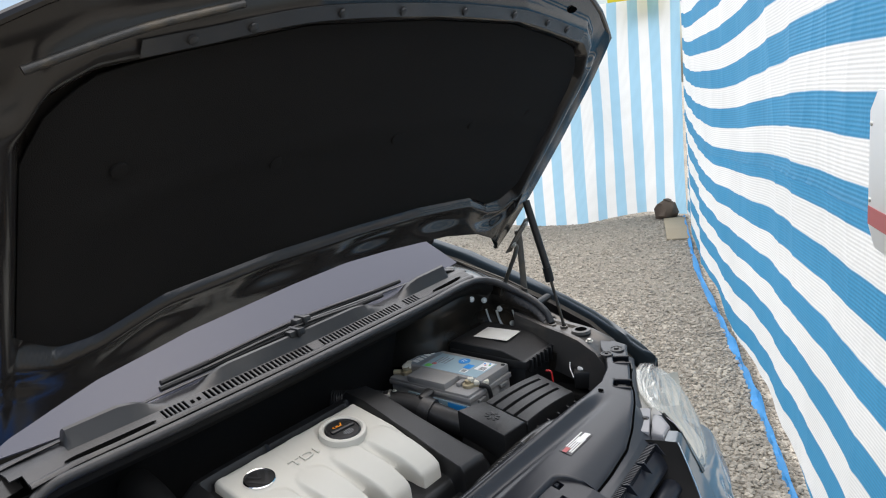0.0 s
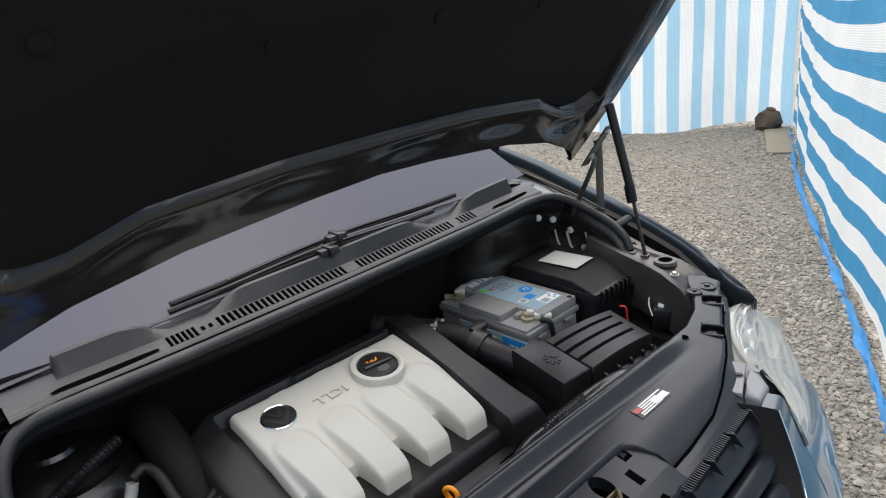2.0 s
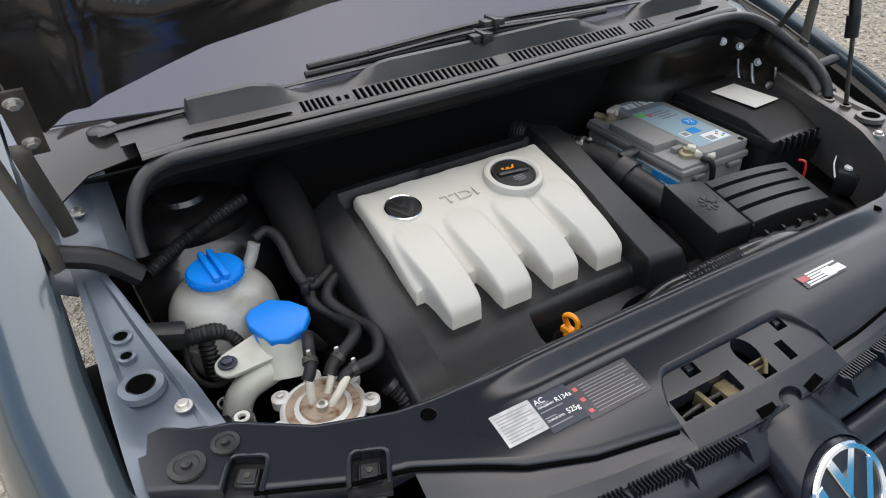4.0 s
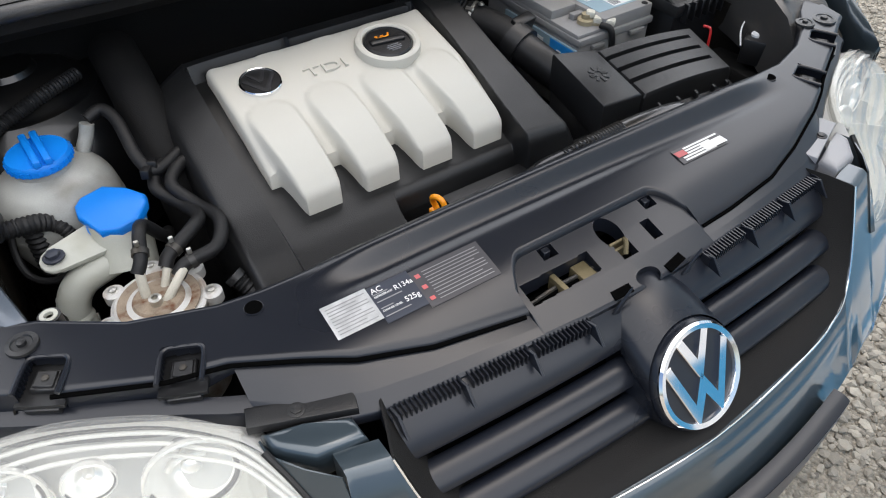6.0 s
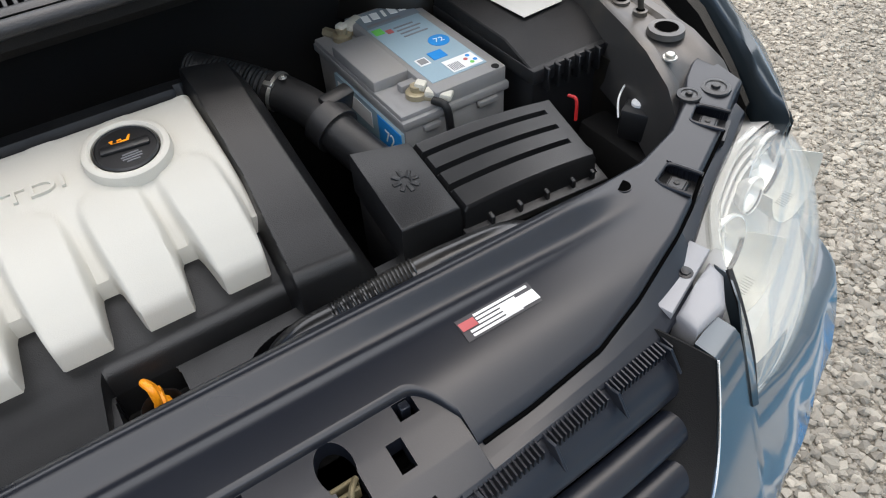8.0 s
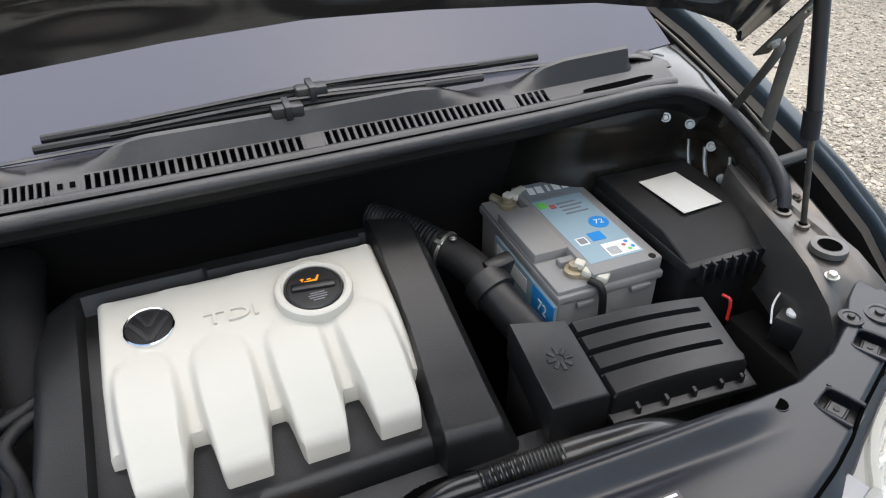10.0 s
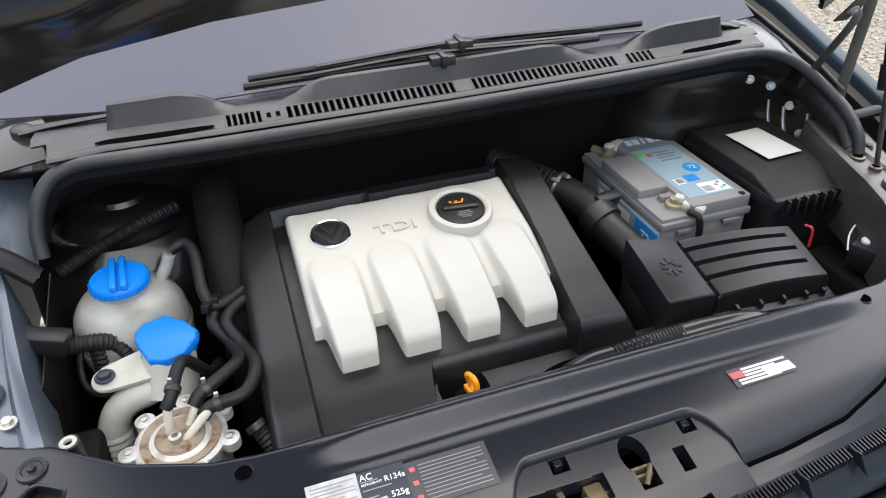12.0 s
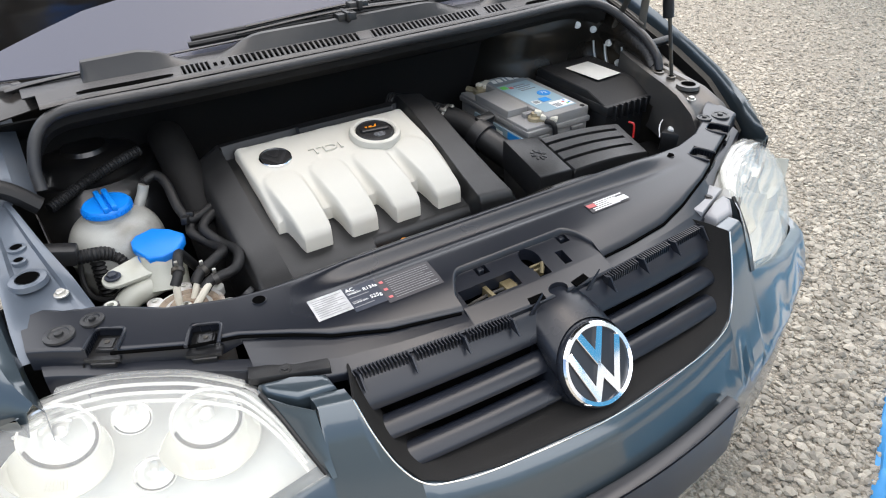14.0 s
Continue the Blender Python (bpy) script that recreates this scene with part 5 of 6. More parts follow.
def cowl_flap(shape, mat):
    """A raised flap of the scuttle: height over the slots along x."""
    rows = []
    for x in np.linspace(shape[0][0], shape[-1][0], 30):
        h, y = lerp_table(shape, x), cowl_front(x)
        rows.append([(x, y + 0.038, 1.0795), (x, y + 0.044, 1.081 + 0.35 * h), (x, y + 0.053, 1.081 + h * 0.9), (x, y + 0.060, 1.080 + h), (x, y + 0.075, 1.078 + h * 0.8)])
    return part("cowl_flap", grid(rows, thick=-0.002), mat, cowl)


# Flaps get a darker plastic than the panel: shade of their front faces, painted.
cowl_flap([(-0.522, 0.0), (-0.518, 0.034), (-0.42, 0.036), (-0.385, 0.028), (-0.35, 0.008), (-0.32, 0.0)], BLACK)
cowl_flap([(-0.285, 0.0), (-0.25, 0.008), (-0.215, 0.026), (-0.19, 0.029), (0.19, 0.030), (0.22, 0.026), (0.27, 0.008), (0.30, 0.0)], BLACK)
cowl_flap([(0.33, 0.0), (0.36, 0.008), (0.405, 0.028), (0.44, 0.034), (0.565, 0.036), (0.570, 0.0)], BLACK)
for x in (-0.293, -0.279):
    part("cowl_hole", moved(box(-0.003, 0.003, -0.004, 0.004, -0.002, 0.0016, 0), pose(x, cowl_front(x) + 0.024, 1.0745, 20, 0, 0)), HOLE_SHADE, cowl)
def cowl_top(off):
    return lerp_table([(0, 1.066), (0.004, 1.0695), (0.010, 1.0705), (0.014, 1.072), (0.038, 1.0805)], off)


def slit_mesh(x0, x1, off, tall, tilt):
    """A near-black crescent laid on the scuttle's front edge, painting the shade of a slit."""
    rows = []
    for u in np.linspace(-0.98, 0.98, 24):
        x = (x0 + x1) / 2 + u * (x1 - x0) / 2
        half = tall * (1 - u * u) ** 0.4
        mid = off + tilt * u + 0.003 * u * u
        rows.append([(x, cowl_front(x) + mid + half * k, cowl_top(mid + half * k) + 0.0008) for k in (-1, -0.3, 0.4, 1)])
    return grid(rows, thick=0.0004)


part("cowl_slit", slit_mesh(-0.540, -0.372, 0.013, 0.0058, 0.0), HOLE_SHADE, cowl)
part("cowl_slit", slit_mesh(0.455, 0.595, 0.014, 0.0060, 0.002), HOLE_SHADE, cowl)

SEAL = [(-0.640, 0.52, 0.945), (-0.637, 0.535, 0.985), (-0.618, 0.552, 1.03), (-0.58, 0.562, 1.055), (-0.5, 0.558, 1.060), (-0.36, 0.553, 1.060), (0.0, 0.556, 1.061), (0.34, 0.568, 1.061), (0.56, 0.588, 1.060), (0.64, 0.585, 1.055), (0.685, 0.560, 1.040), (0.712, 0.515, 1.012), (0.716, 0.45, 0.985), (0.712, 0.405, 0.955), (0.706, 0.385, 0.925)]
part("bay_seal", tube([Vector(p) - Vector((0, 0.003, 0.003)) for p in SEAL], 0.0105, 14, 10), COWL, car, "grey rubber seal round the engine bay")
part("seal_flange", grid([[p, p + Vector((0, 0.004, -0.03)), p + Vector((0, 0.03, -0.05))] for p in curve(SEAL[1:11], 8)], thick=0.002), DARK, car)
for s in (1, -1):
    f = (lambda bm: bm) if s > 0 else mirror
    part("seal_end", f(tube([(0.650, 0.495, 0.925), (0.69, 0.505, 0.962), (0.745, 0.51, 0.985)] if s < 0 else [(0.716, 0.435, 0.972), (0.745, 0.440, 0.968), (0.800, 0.448, 0.966)], 0.019 if s < 0 else 0.013, 10, flat=0.8)), RUBBER, car)
    part("scuttle_end", f(grid([[(0.60, 0.60, 1.052), (0.60, 0.64, 1.075), (0.62, 0.70, 1.075)], [(0.67, 0.59, 1.045), (0.68, 0.64, 1.06), (0.69, 0.72, 1.07)], [(0.725, 0.56, 1.02), (0.735, 0.64, 1.04), (0.745, 0.75, 1.06)]], thick=0.003)), BONNET_IN, car)


def wiper(pivot, kink, tip, blade):
    w = part("wiper", tube([pivot, kink, tip], lambda f: 0.019 - 0.013 * min(1.0, f * 1.6), 10, 10, flat=0.4), COWL, car, "grey-black windscreen wiper at the base of the glass")
    part("pivot_cap", lathe([(0.016, -0.02), (0.016, 0.006), (0.012, 0.010), (0.003, 0.011)], pivot, 20), BLACK, w)
    a, b = (Vector(p) for p in blade)
    part("blade", tube([a, a.lerp(b, 0.5) + Vector((0, -0.004, 0.006)), b], 0.006, 8, 10), RUBBER, w)
    part("blade_frame", tube([a.lerp(b, 0.15) + Vector((0, -0.003, 0.006)), a.lerp(b, 0.5) + Vector((0, -0.006, 0.016)), b.lerp(a, 0.15) + Vector((0, -0.003, 0.006))], 0.005, 8, 8, flat=0.6), BLACK, w)
    t = Vector(tip)
    part("blade_clip", merge(moved(box(-0.022, 0.022, -0.012, 0.012, -0.008, 0.012, 0.003), Matrix.Translation(t)), moved(box(-0.005, 0.005, -0.02, 0.02, -0.004, 0.016, 0.002), Matrix.Translation(t))), BLACK, w)
    return w


wiper((-0.640, 0.655, 1.075), (-0.53, 0.645, 1.086), (0.0, 0.628, 1.105), ((-0.32, 0.655, 1.098), (0.30, 0.640, 1.105)))
wiper((0.615, 0.668, 1.082), (0.52, 0.660, 1.096), (0.04, 0.652, 1.118), ((-0.31, 0.668, 1.105), (0.42, 0.690, 1.104)))


# ---- engine and its cover ----
engine = thing("engine", (-0.1, 0.4, 0.34), "engine under a black plastic cover with a white ribbed top", "engine")
part("engine_block", box(-0.36, 0.14, 0.22, 0.58, 0.335, 0.74, 0.02), DARK, engine)


def base_top(y):
    return lerp_table([(0.15, 0.792), (0.20, 0.800), (0.235, 0.812), (0.30, 0.826), (0.42, 0.858), (0.53, 0.893), (0.60, 0.903)], y)


def crest_x(y):
    """The inner crest of the raised side of the cover."""
    return lerp_table([(0.226, 0.071), (0.40, 0.086), (0.57, 0.089)], y)


def base_mesh():
    cols = []
    xs = sorted({*np.linspace(-0.385, 0.178, 110).round(4), *np.linspace(0.060, 0.098, 30).round(4), *np.linspace(0.140, 0.178, 16).round(4)})
    for x in xs:
        row = []
        f = (x + 0.385) / 0.563
        y0 = 0.172 + (0.080 if x > -0.150 else 0.080 * max(0.0, (x + 0.165) / 0.015))
        if x > 0.066:
            y0 = 0.252 - 0.027 * min(1.0, (x - 0.066) / 0.006)
        y1 = 0.605 - 0.02 * abs(2 * f - 1) ** 6
        edge = min(1.0, min(x + 0.385, 0.178 - x) / 0.016)
        for k in range(40):
            y = y0 + (y1 - y0) * k / 39
            z = base_top(y) - 0.012
            if x < -0.318:
                z += 0.03 * min(1.0, (-0.318 - x) / 0.004) * lerp_table([(0.17, 0.35), (0.3, 0.75), (0.5, 0.9)], y)
                z -= (-0.318 - x) / 0.067 * 0.03 * lerp_table([(0.3, 0.0), (0.56, 1.0)], y)
            rise = max(0.0, min(1.0, (x - crest_x(y) + 0.008) / 0.009))
            z += 0.038 * rise - 0.10 * max(0.0, x - crest_x(y)) - 1.6 * max(0.0, x - 0.150)
            if y > 0.575 and -0.318 < x < 0.085:
                z = max(z, base_top(y) + 0.012)
            e2 = min(1.0, min(y - y0, y1 - y) / 0.010)
            drop = 0.016 * (1 - math.sqrt(max(0, 1 - (1 - edge) ** 2))) + 0.012 * (1 - math.sqrt(max(0, 1 - (1 - e2) ** 2)))
            row.append((x, y, z - drop))
        row = [(x, y0 - 0.006, row[0][2] - 0.09)] + row + [(x, y1 + 0.004, row[-1][2] - 0.12)]
        cols.append(row)
    first = [(p[0] - 0.006, p[1], p[2] - 0.14) for p in cols[0]]
    last = [(p[0] + 0.006, p[1], p[2] - 0.10) for p in cols[-1]]
    return grid([first] + cols + [last])


base = part("engine_cover", base_mesh(), COVER, engine, "black plastic engine cover", 50)

LOBES = [-0.2465 + 0.0932 * k for k in range(4)]


def lobe_weight(x, y):
    w = 0.0
    half = 0.0275 + 0.006 * min(1, max(0, (y - 0.27) / 0.1))
    half *= math.sqrt(max(0.0, 1 - max(0, (y - 0.40) / 0.055) ** 4))
    for c in LOBES:
        d = abs(x - c + 0.03 * max(0, y - 0.30)) - half
        w = max(w, 1 - max(0, min(1, (d + 0.003) / 0.012)))
    return w * w * (3 - 2 * w)


def white_z(x, y):
    plain = lerp_table([(0.25, 0.822), (0.33, 0.842), (0.38, 0.864), (0.43, 0.884), (0.47, 0.893), (0.56, 0.911)], y)
    high = lerp_table([(0.255, 0.800), (0.262, 0.820), (0.275, 0.836), (0.30, 0.855), (0.33, 0.868), (0.36, 0.877), (0.40, 0.885), (0.43, 0.889), (0.46, 0.892), (0.56, 0.911)], y)
    return plain + (high - plain) * lobe_weight(x, y)


def white_mesh():
    cols = []
    for x in np.linspace(-0.298, 0.083, 150):
        w = lobe_weight(x, 0.29)
        yf = 0.342 - 0.062 * w
        if x > 0.074:
            yf = max(yf, 0.342)
        yb = 0.562
        edge = min(1.0, min(x + 0.298, 0.083 - x) / 0.008)
        col = [(x, yf - 0.001, white_z(x, yf) - 0.035), (x, yf, white_z(x, yf) - 0.008)]
        for k in range(44):
            y = yf + 0.002 + (yb - yf - 0.002) * k / 43
            e2 = min(1.0, (yb - y) / 0.006)
            col.append((x, y, white_z(x, y) - 0.006 * (1 - edge) ** 2 - 0.005 * (1 - e2) ** 2))
        col.append((x, yb + 0.001, white_z(x, yb) - 0.02))
        cols.append(col)
    first = [(p[0] - 0.001, p[1], p[2] - 0.025) for p in cols[0]]
    last = [(p[0] + 0.001, p[1], p[2] - 0.025) for p in cols[-1]]
    return grid([first] + cols + [last])


top = part("cover_top", white_mesh(), WHITE, engine, "off-white plastic cover top with four rounded ribs", 45)
SLOPE = pose(0, 0, 0, 9, 0, 0)
CAP = Matrix.Translation((-0.020, 0.487, 0.905)) @ SLOPE
part("oil_cap_ring", moved(lathe([(0.054, -0.03), (0.054, 0.000), (0.0525, 0.005), (0.049, 0.007), (0.045, 0.007), (0.0415, 0.004), (0.040, -0.006)], sides=48), CAP), WHITE, top)
cap = part("oil_cap", moved(lathe([(0.0395, -0.006), (0.0395, 0.004), (0.037, 0.006), (0.036, 0.004), (0.012, 0.004), (0.002, 0.004)], sides=40), CAP), BLACK, top, "round black oil filler cap with orange oil can symbol")
part("cap_grip", moved(box(-0.030, 0.030, -0.007, 0.007, 0.003, 0.0085, 0.003), CAP @ pose(0, 0.002, 0, 0, 0, -6)), BLACK, cap)
can = merge(prism([(-0.010, 0.012), (0.006, 0.012), (0.011, 0.019), (0.013, 0.018), (0.008, 0.009), (0.005, 0.007), (-0.010, 0.007)], 0.0042, 0.0055, 0), box(-0.005, 0.001, 0.014, 0.016, 0.0042, 0.0055, 0), box(-0.013, -0.0105, 0.013, 0.017, 0.0042, 0.0055, 0), box(-0.014, -0.009, 0.0165, 0.018, 0.0042, 0.0055, 0))
part("oil_symbol", moved(can, CAP @ pose(0, 0.001, 0.0, 0, 0, 3)), ORANGE, cap)
for k in range(4):
    w = (0.010, 0.013, 0.012, 0.008)[k]
    part("printed_line", moved(box(-w, w, -0.0008, 0.0008, 0.0042, 0.0052, 0), CAP @ pose(0.002, -0.012 - 0.0042 * k, 0)), INK_GREY, cap)
BADGE = Matrix.Translation((-0.236, 0.497, 0.9005)) @ SLOPE
badge = part("cover_badge", moved(lathe([(0.0325, -0.006), (0.0325, 0.0015), (0.0312, 0.003), (0.0298, 0.0025), (0.0295, 0.001)], sides=40), BADGE), CHROME, top, "round badge with a thin bright rim")
part("badge_face", moved(lathe([(0.030, -0.002), (0.030, 0.0012), (0.002, 0.0014)], sides=36), BADGE), BLACK, badge)
part("badge_chevron", moved(merge(prism([(-0.016, 0.022), (-0.010, 0.022), (0, 0.003), (0.010, 0.022), (0.016, 0.022), (0.003, -0.002), (-0.003, -0.002)], 0.001, 0.0022, 0), prism([(-0.026, 0.008), (-0.021, 0.012), (0, -0.019), (0.021, 0.012), (0.026, 0.008), (0.004, -0.026), (-0.004, -0.026)], 0.001, 0.0022, 0)), BADGE), COWL, badge)
part("raised_letters", moved(text_mesh("TDI", 0.040, 0.0022), Matrix.Translation((-0.132, 0.484, 0.8975)) @ SLOPE @ Matrix.Diagonal((1.15, 0.72, 1, 1))), WHITE, top)

# lower deck in front of the cover, with the dipstick recess and the duct recess
def in_recess(x, y):
    return ((x + 0.113) / 0.036) ** 2 + ((y - 0.218) / 0.042) ** 4 < 1 or ((x - 0.045 - 0.6 * (y - 0.19)) / 0.060) ** 2 + ((y - 0.188) / 0.036) ** 4 < 1


def deck_z(x, y):
    return 0.777 + 0.05 * (y - 0.2)


def deck_mesh():
    bm = grid([[(x, y, deck_z(x, y)) for y in np.linspace(0.118, 0.243, 90)] for x in np.linspace(-0.170, 0.24, 260)])
    gone = {f for f in bm.faces if in_recess(*f.calc_center_median().xy)}
    edges = {e for f in gone for e in f.edges if sum(g in gone for g in e.link_faces) == 1}
    bmesh.ops.delete(bm, geom=list(gone), context="FACES_ONLY")
    for v in bmesh.ops.extrude_edge_only(bm, edges=list(edges))["geom"]:
        if isinstance(v, bmesh.types.BMVert):
            v.co.z -= 0.05
    return bm


part("front_deck", deck_mesh(), COVER, base, "", 50)
# Near-black floor paints the shade at the bottom of the deck recesses.
part("deck_floor", box(-0.17, 0.24, 0.10, 0.26, 0.715, 0.722, 0), HOLE_SHADE, base)
RING = pose(-0.109, 0.203, 0.804, 6, 0, -86)
dip = part("dipstick", moved(tube([(0.0135 * math.cos(a), 0.002 * math.sin(2 * a), 0.0165 * math.sin(a)) for a in np.linspace(-math.pi / 2, 1.5 * math.pi, 25)], 0.0044, 10, 2, smooth=False), RING), ORANGE, engine, "orange ring-pull oil dipstick")
part("dipstick_stem", moved(merge(prism([(-0.017, -0.007), (0.010, -0.006), (0.010, 0.006), (-0.017, 0.007)], -0.024, -0.012, 0.002), lathe([(0.009, -0.05), (0.010, -0.026), (0.006, -0.020)], (-0.003, 0, 0), 16)), RING), ORANGE, dip)
part("dipstick_cup", lathe([(0.021, -0.03), (0.021, 0.0), (0.0225, 0.002), (0.024, 0.0), (0.024, -0.03)], (-0.108, 0.206, 0.772), 32), COVER, base)

# ---- battery ----
battery = thing("battery", (0.41, 0.54, 0.69), "grey car battery with a pale blue label and dusty terminals", "battery")
part("case", box(0.322, 0.500, 0.398, 0.676, 0.690, 0.838, 0.006), BATTERY, battery)
part("case_ledge", merge(box(0.318, 0.504, 0.394, 0.680, 0.836, 0.850, 0.003), box(0.350, 0.378, 0.389, 0.396, 0.826, 0.834, 0.001), box(0.445, 0.480, 0.389, 0.396, 0.828, 0.836, 0.001)), BATTERY, battery)
part("lid", merge(box(0.378, 0.502, 0.400, 0.678, 0.846, 0.874, 0.004), box(0.321, 0.384, 0.478, 0.612, 0.846, 0.8738, 0.004), box(0.320, 0.382, 0.401, 0.677, 0.845, 0.857, 0.003)), BATTERY, battery)
part("lid_clip", box(0.352, 0.380, 0.452, 0.466, 0.855, 0.868, 0.002), BATTERY, battery)
label = part("top_label", box(0.388, 0.484, 0.424, 0.616, 0.8735, 0.8750, 0.0004, 1), LABEL_BLUE, battery, "pale blue printed label")


def on_label(name, x0, x1, y0, y1, mat, lift=0.0008):
    part(name, box(x0, x1, y0, y1, 0.8745, 0.8752 + lift, 0), mat, label)


part("brand_panel", box(0.388, 0.488, 0.616, 0.670, 0.8735, 0.8748, 0), LABEL_GREY, battery, "grey-blue printed brand field")
for k, w in enumerate((0.012, 0.013, 0.005, 0.013, 0.011)):
    part("brand_bar", moved(box(-w / 2, w / 2, -0.011, 0.011, 0.0, 0.001, 0), pose(0.405 + 0.0165 * k, 0.650, 0.8746, 0, 0, -10)), INK_WHITE, battery)
part("brand_bar", box(0.394, 0.455, 0.622, 0.629, 0.8746, 0.8754, 0), INK_GREY, battery)
on_label("printed_square", 0.391, 0.407, 0.590, 0.608, INK_GREEN)
on_label("printed_square", 0.410, 0.420, 0.584, 0.596, INK_RED)
for k in range(4):
    on_label("printed_line", 0.425, 0.468 - 0.008 * (k % 2), 0.560 + 0.011 * k, 0.563 + 0.011 * k, INK_GREY)
on_label("printed_panel", 0.398, 0.416, 0.470, 0.490, INK_WHITE)
on_label("printed_code", 0.4005, 0.4135, 0.473, 0.487, INK_LINE, 0.0014)
on_label("printed_panel", 0.424, 0.448, 0.474, 0.496, INK_BLUE)
part("printed_disc", lathe([(0.017, 0.0), (0.017, 0.0012), (0.002, 0.0013)], (0.462, 0.520, 0.8746), 28), INK_BLUE, label)
part("lettering", moved(text_mesh("72", 0.017, 0.0002), pose(0.462, 0.520, 0.8763, 0, 0, -8)), INK_WHITE, label)
part("paper_label", box(0.428, 0.480, 0.428, 0.462, 0.8745, 0.8758, 0), INK_WHITE, battery, "white barcode sticker")
for k in range(7):
    part("printed_line", box(0.431 + k * 0.0028, 0.4322 + k * 0.0028, 0.431, 0.450, 0.8756, 0.8763, 0), INK_GREY, label)
for x, y, m in ((0.462, 0.448, INK_RED), (0.470, 0.455, INK_BLUE), (0.474, 0.440, INK_BLUE), (0.466, 0.436, INK_GREEN)):
    part("printed_spot", lathe([(0.0035, 0), (0.0035, 0.001), (0.001, 0.0011)], (x, y, 0.8752), 12), m, label)
side = part("side_label", box(0.3175, 0.3225, 0.402, 0.610, 0.745, 0.828, 0), LABEL_BLUE, battery, "blue side label")
part("brand_bar", moved(box(0.3168, 0.3176, 0.49, 0.60, 0.79, 0.818, 0), Matrix.Identity(4)), INK_WHITE, side)
part("printed_panel", box(0.3166, 0.3176, 0.402, 0.47, 0.745, 0.826, 0), INK_BLUE, side)
part("lettering", moved(text_mesh("72", 0.03, 0.0003), Matrix.Translation((0.3162, 0.436, 0.80)) @ pose(0, 0, 0, 90, 0, -90)), INK_WHITE, side)
part("lid_plug", lathe([(0.006, 0), (0.006, 0.0012), (0.001, 0.0013)], (0.487, 0.408, 0.8735), 16), DARK, battery)


def terminal(x, y, turn, tall):
    t = part("terminal_clamp", moved(merge(lathe([(0.016, 0), (0.016, 0.012), (0.012, 0.014), (0.009, 0.014), (0.009, 0.022), (0.003, 0.023)], (0, 0, 0), 20), box(-0.010, 0.036, -0.009, 0.009, 0.002, 0.013, 0.003), box(0.026, 0.040, -0.013, 0.013, 0.0, 0.010, 0.003), lathe([(0.008, -0.022), (0.008, 0.0), (0.003, 0.001)], (0.0, 0.014, 0.008), 6, pose(0, 0, 0, 90))), pose(x, y, 0.853, 0, 0, turn)), BRASS, battery, "dull brass terminal clamp")
    part("corrosion", moved(merge(box(0.012, 0.052, -0.010, 0.012, 0.010, 0.022, 0.004), box(-0.004, 0.012, -0.006, 0.010, 0.016, 0.028, 0.003)), pose(x, y, 0.853, 0, tall, turn)), CORRODED, t)


terminal(0.358, 0.648, 25, 0)
terminal(0.366, 0.434, -48, 6)
part("earth_lead", tube([(0.375, 0.405, 0.862), (0.385, 0.385, 0.855), (0.387, 0.378, 0.80), (0.385, 0.37, 0.70)], 0.006, 10), RUBBER, battery)

# ---- fuse box ----
fuse = thing("fuse_box", (0.60, 0.48, 0.70), "black plastic fuse box with a worn white label", "fuse box")
part("body", box(0.522, 0.690, 0.362, 0.610, 0.700, 0.862, 0.006), BLACK, fuse)
part("lid", moved(prism([(0.352, 0.866), (0.356, 0.878), (0.425, 0.900), (0.606, 0.903), (0.616, 0.892), (0.618, 0.866)], 0.516, 0.692, 0.002, 1), Matrix(((0, 0, 1, 0), (1, 0, 0, 0), (0, 1, 0, 0), (0, 0, 0, 1)))), RUBBER, fuse, "", 20)
part("lid_base", box(0.514, 0.694, 0.352, 0.618, 0.856, 0.880, 0.004), BLACK, fuse)
for k in range(8):
    part("lid_rib", box(0.534 + k * 0.0195, 0.539 + k * 0.0195, 0.343, 0.356, 0.845, 0.881, 0.001, 1), BLACK, fuse)
part("paper_label", moved(box(-0.040, 0.040, -0.056, 0.056, 0, 0.0008, 0), pose(0.608, 0.508, 0.9055, 0, 0, 4)), PAPER, fuse, "worn white paper label")

# ---- air filter box and intake ----
air = thing("air_filter_box", (0.36, 0.27, 0.66), "black plastic air filter box with a ribbed lid", "air filter")


def air_z(x, y):
    return 0.848 + 0.22 * (y - 0.27) - 0.06 * (x - 0.29)


def tilted(bm):
    for v in bm.verts:
        v.co.z += air_z(v.co.x, v.co.y)
    return bm


part("body", box(0.212, 0.515, 0.215, 0.345, 0.66, 0.826, 0.006), BLACK, air)
part("snorkel_lid", tilted(prism([(0.205, 0.212), (0.288, 0.210), (0.290, 0.330), (0.210, 0.345)], -0.055, 0.012, 0.004)), COVER, air)


def lid_point(f, g):
    """The arched lid with three moulded grooves."""
    x = 0.294 + (0.212 + 0.012 * g) * f
    y = 0.209 - 0.004 * f + (0.120 - 0.006 * f) * g
    z = air_z(x, y) + 0.008 + 0.006 * (1 - (2 * f - 1) ** 2)
    for c in (0.30, 0.55, 0.80):
        if f < 0.9:
            z -= 0.010 * max(0.0, min(1.0, (0.036 - abs(g - c)) / 0.010)) * min(1.0, (0.9 - f) / 0.01)
    rim = min(1.0, min(f, 1 - f) / 0.02, min(g, 1 - g) / 0.03)
    return (x, y, z - 0.006 * (1 - rim) ** 2)


lid_rows = [[lid_point(f, g) for g in np.linspace(0, 1, 81)] for f in np.linspace(0, 1, 61)]
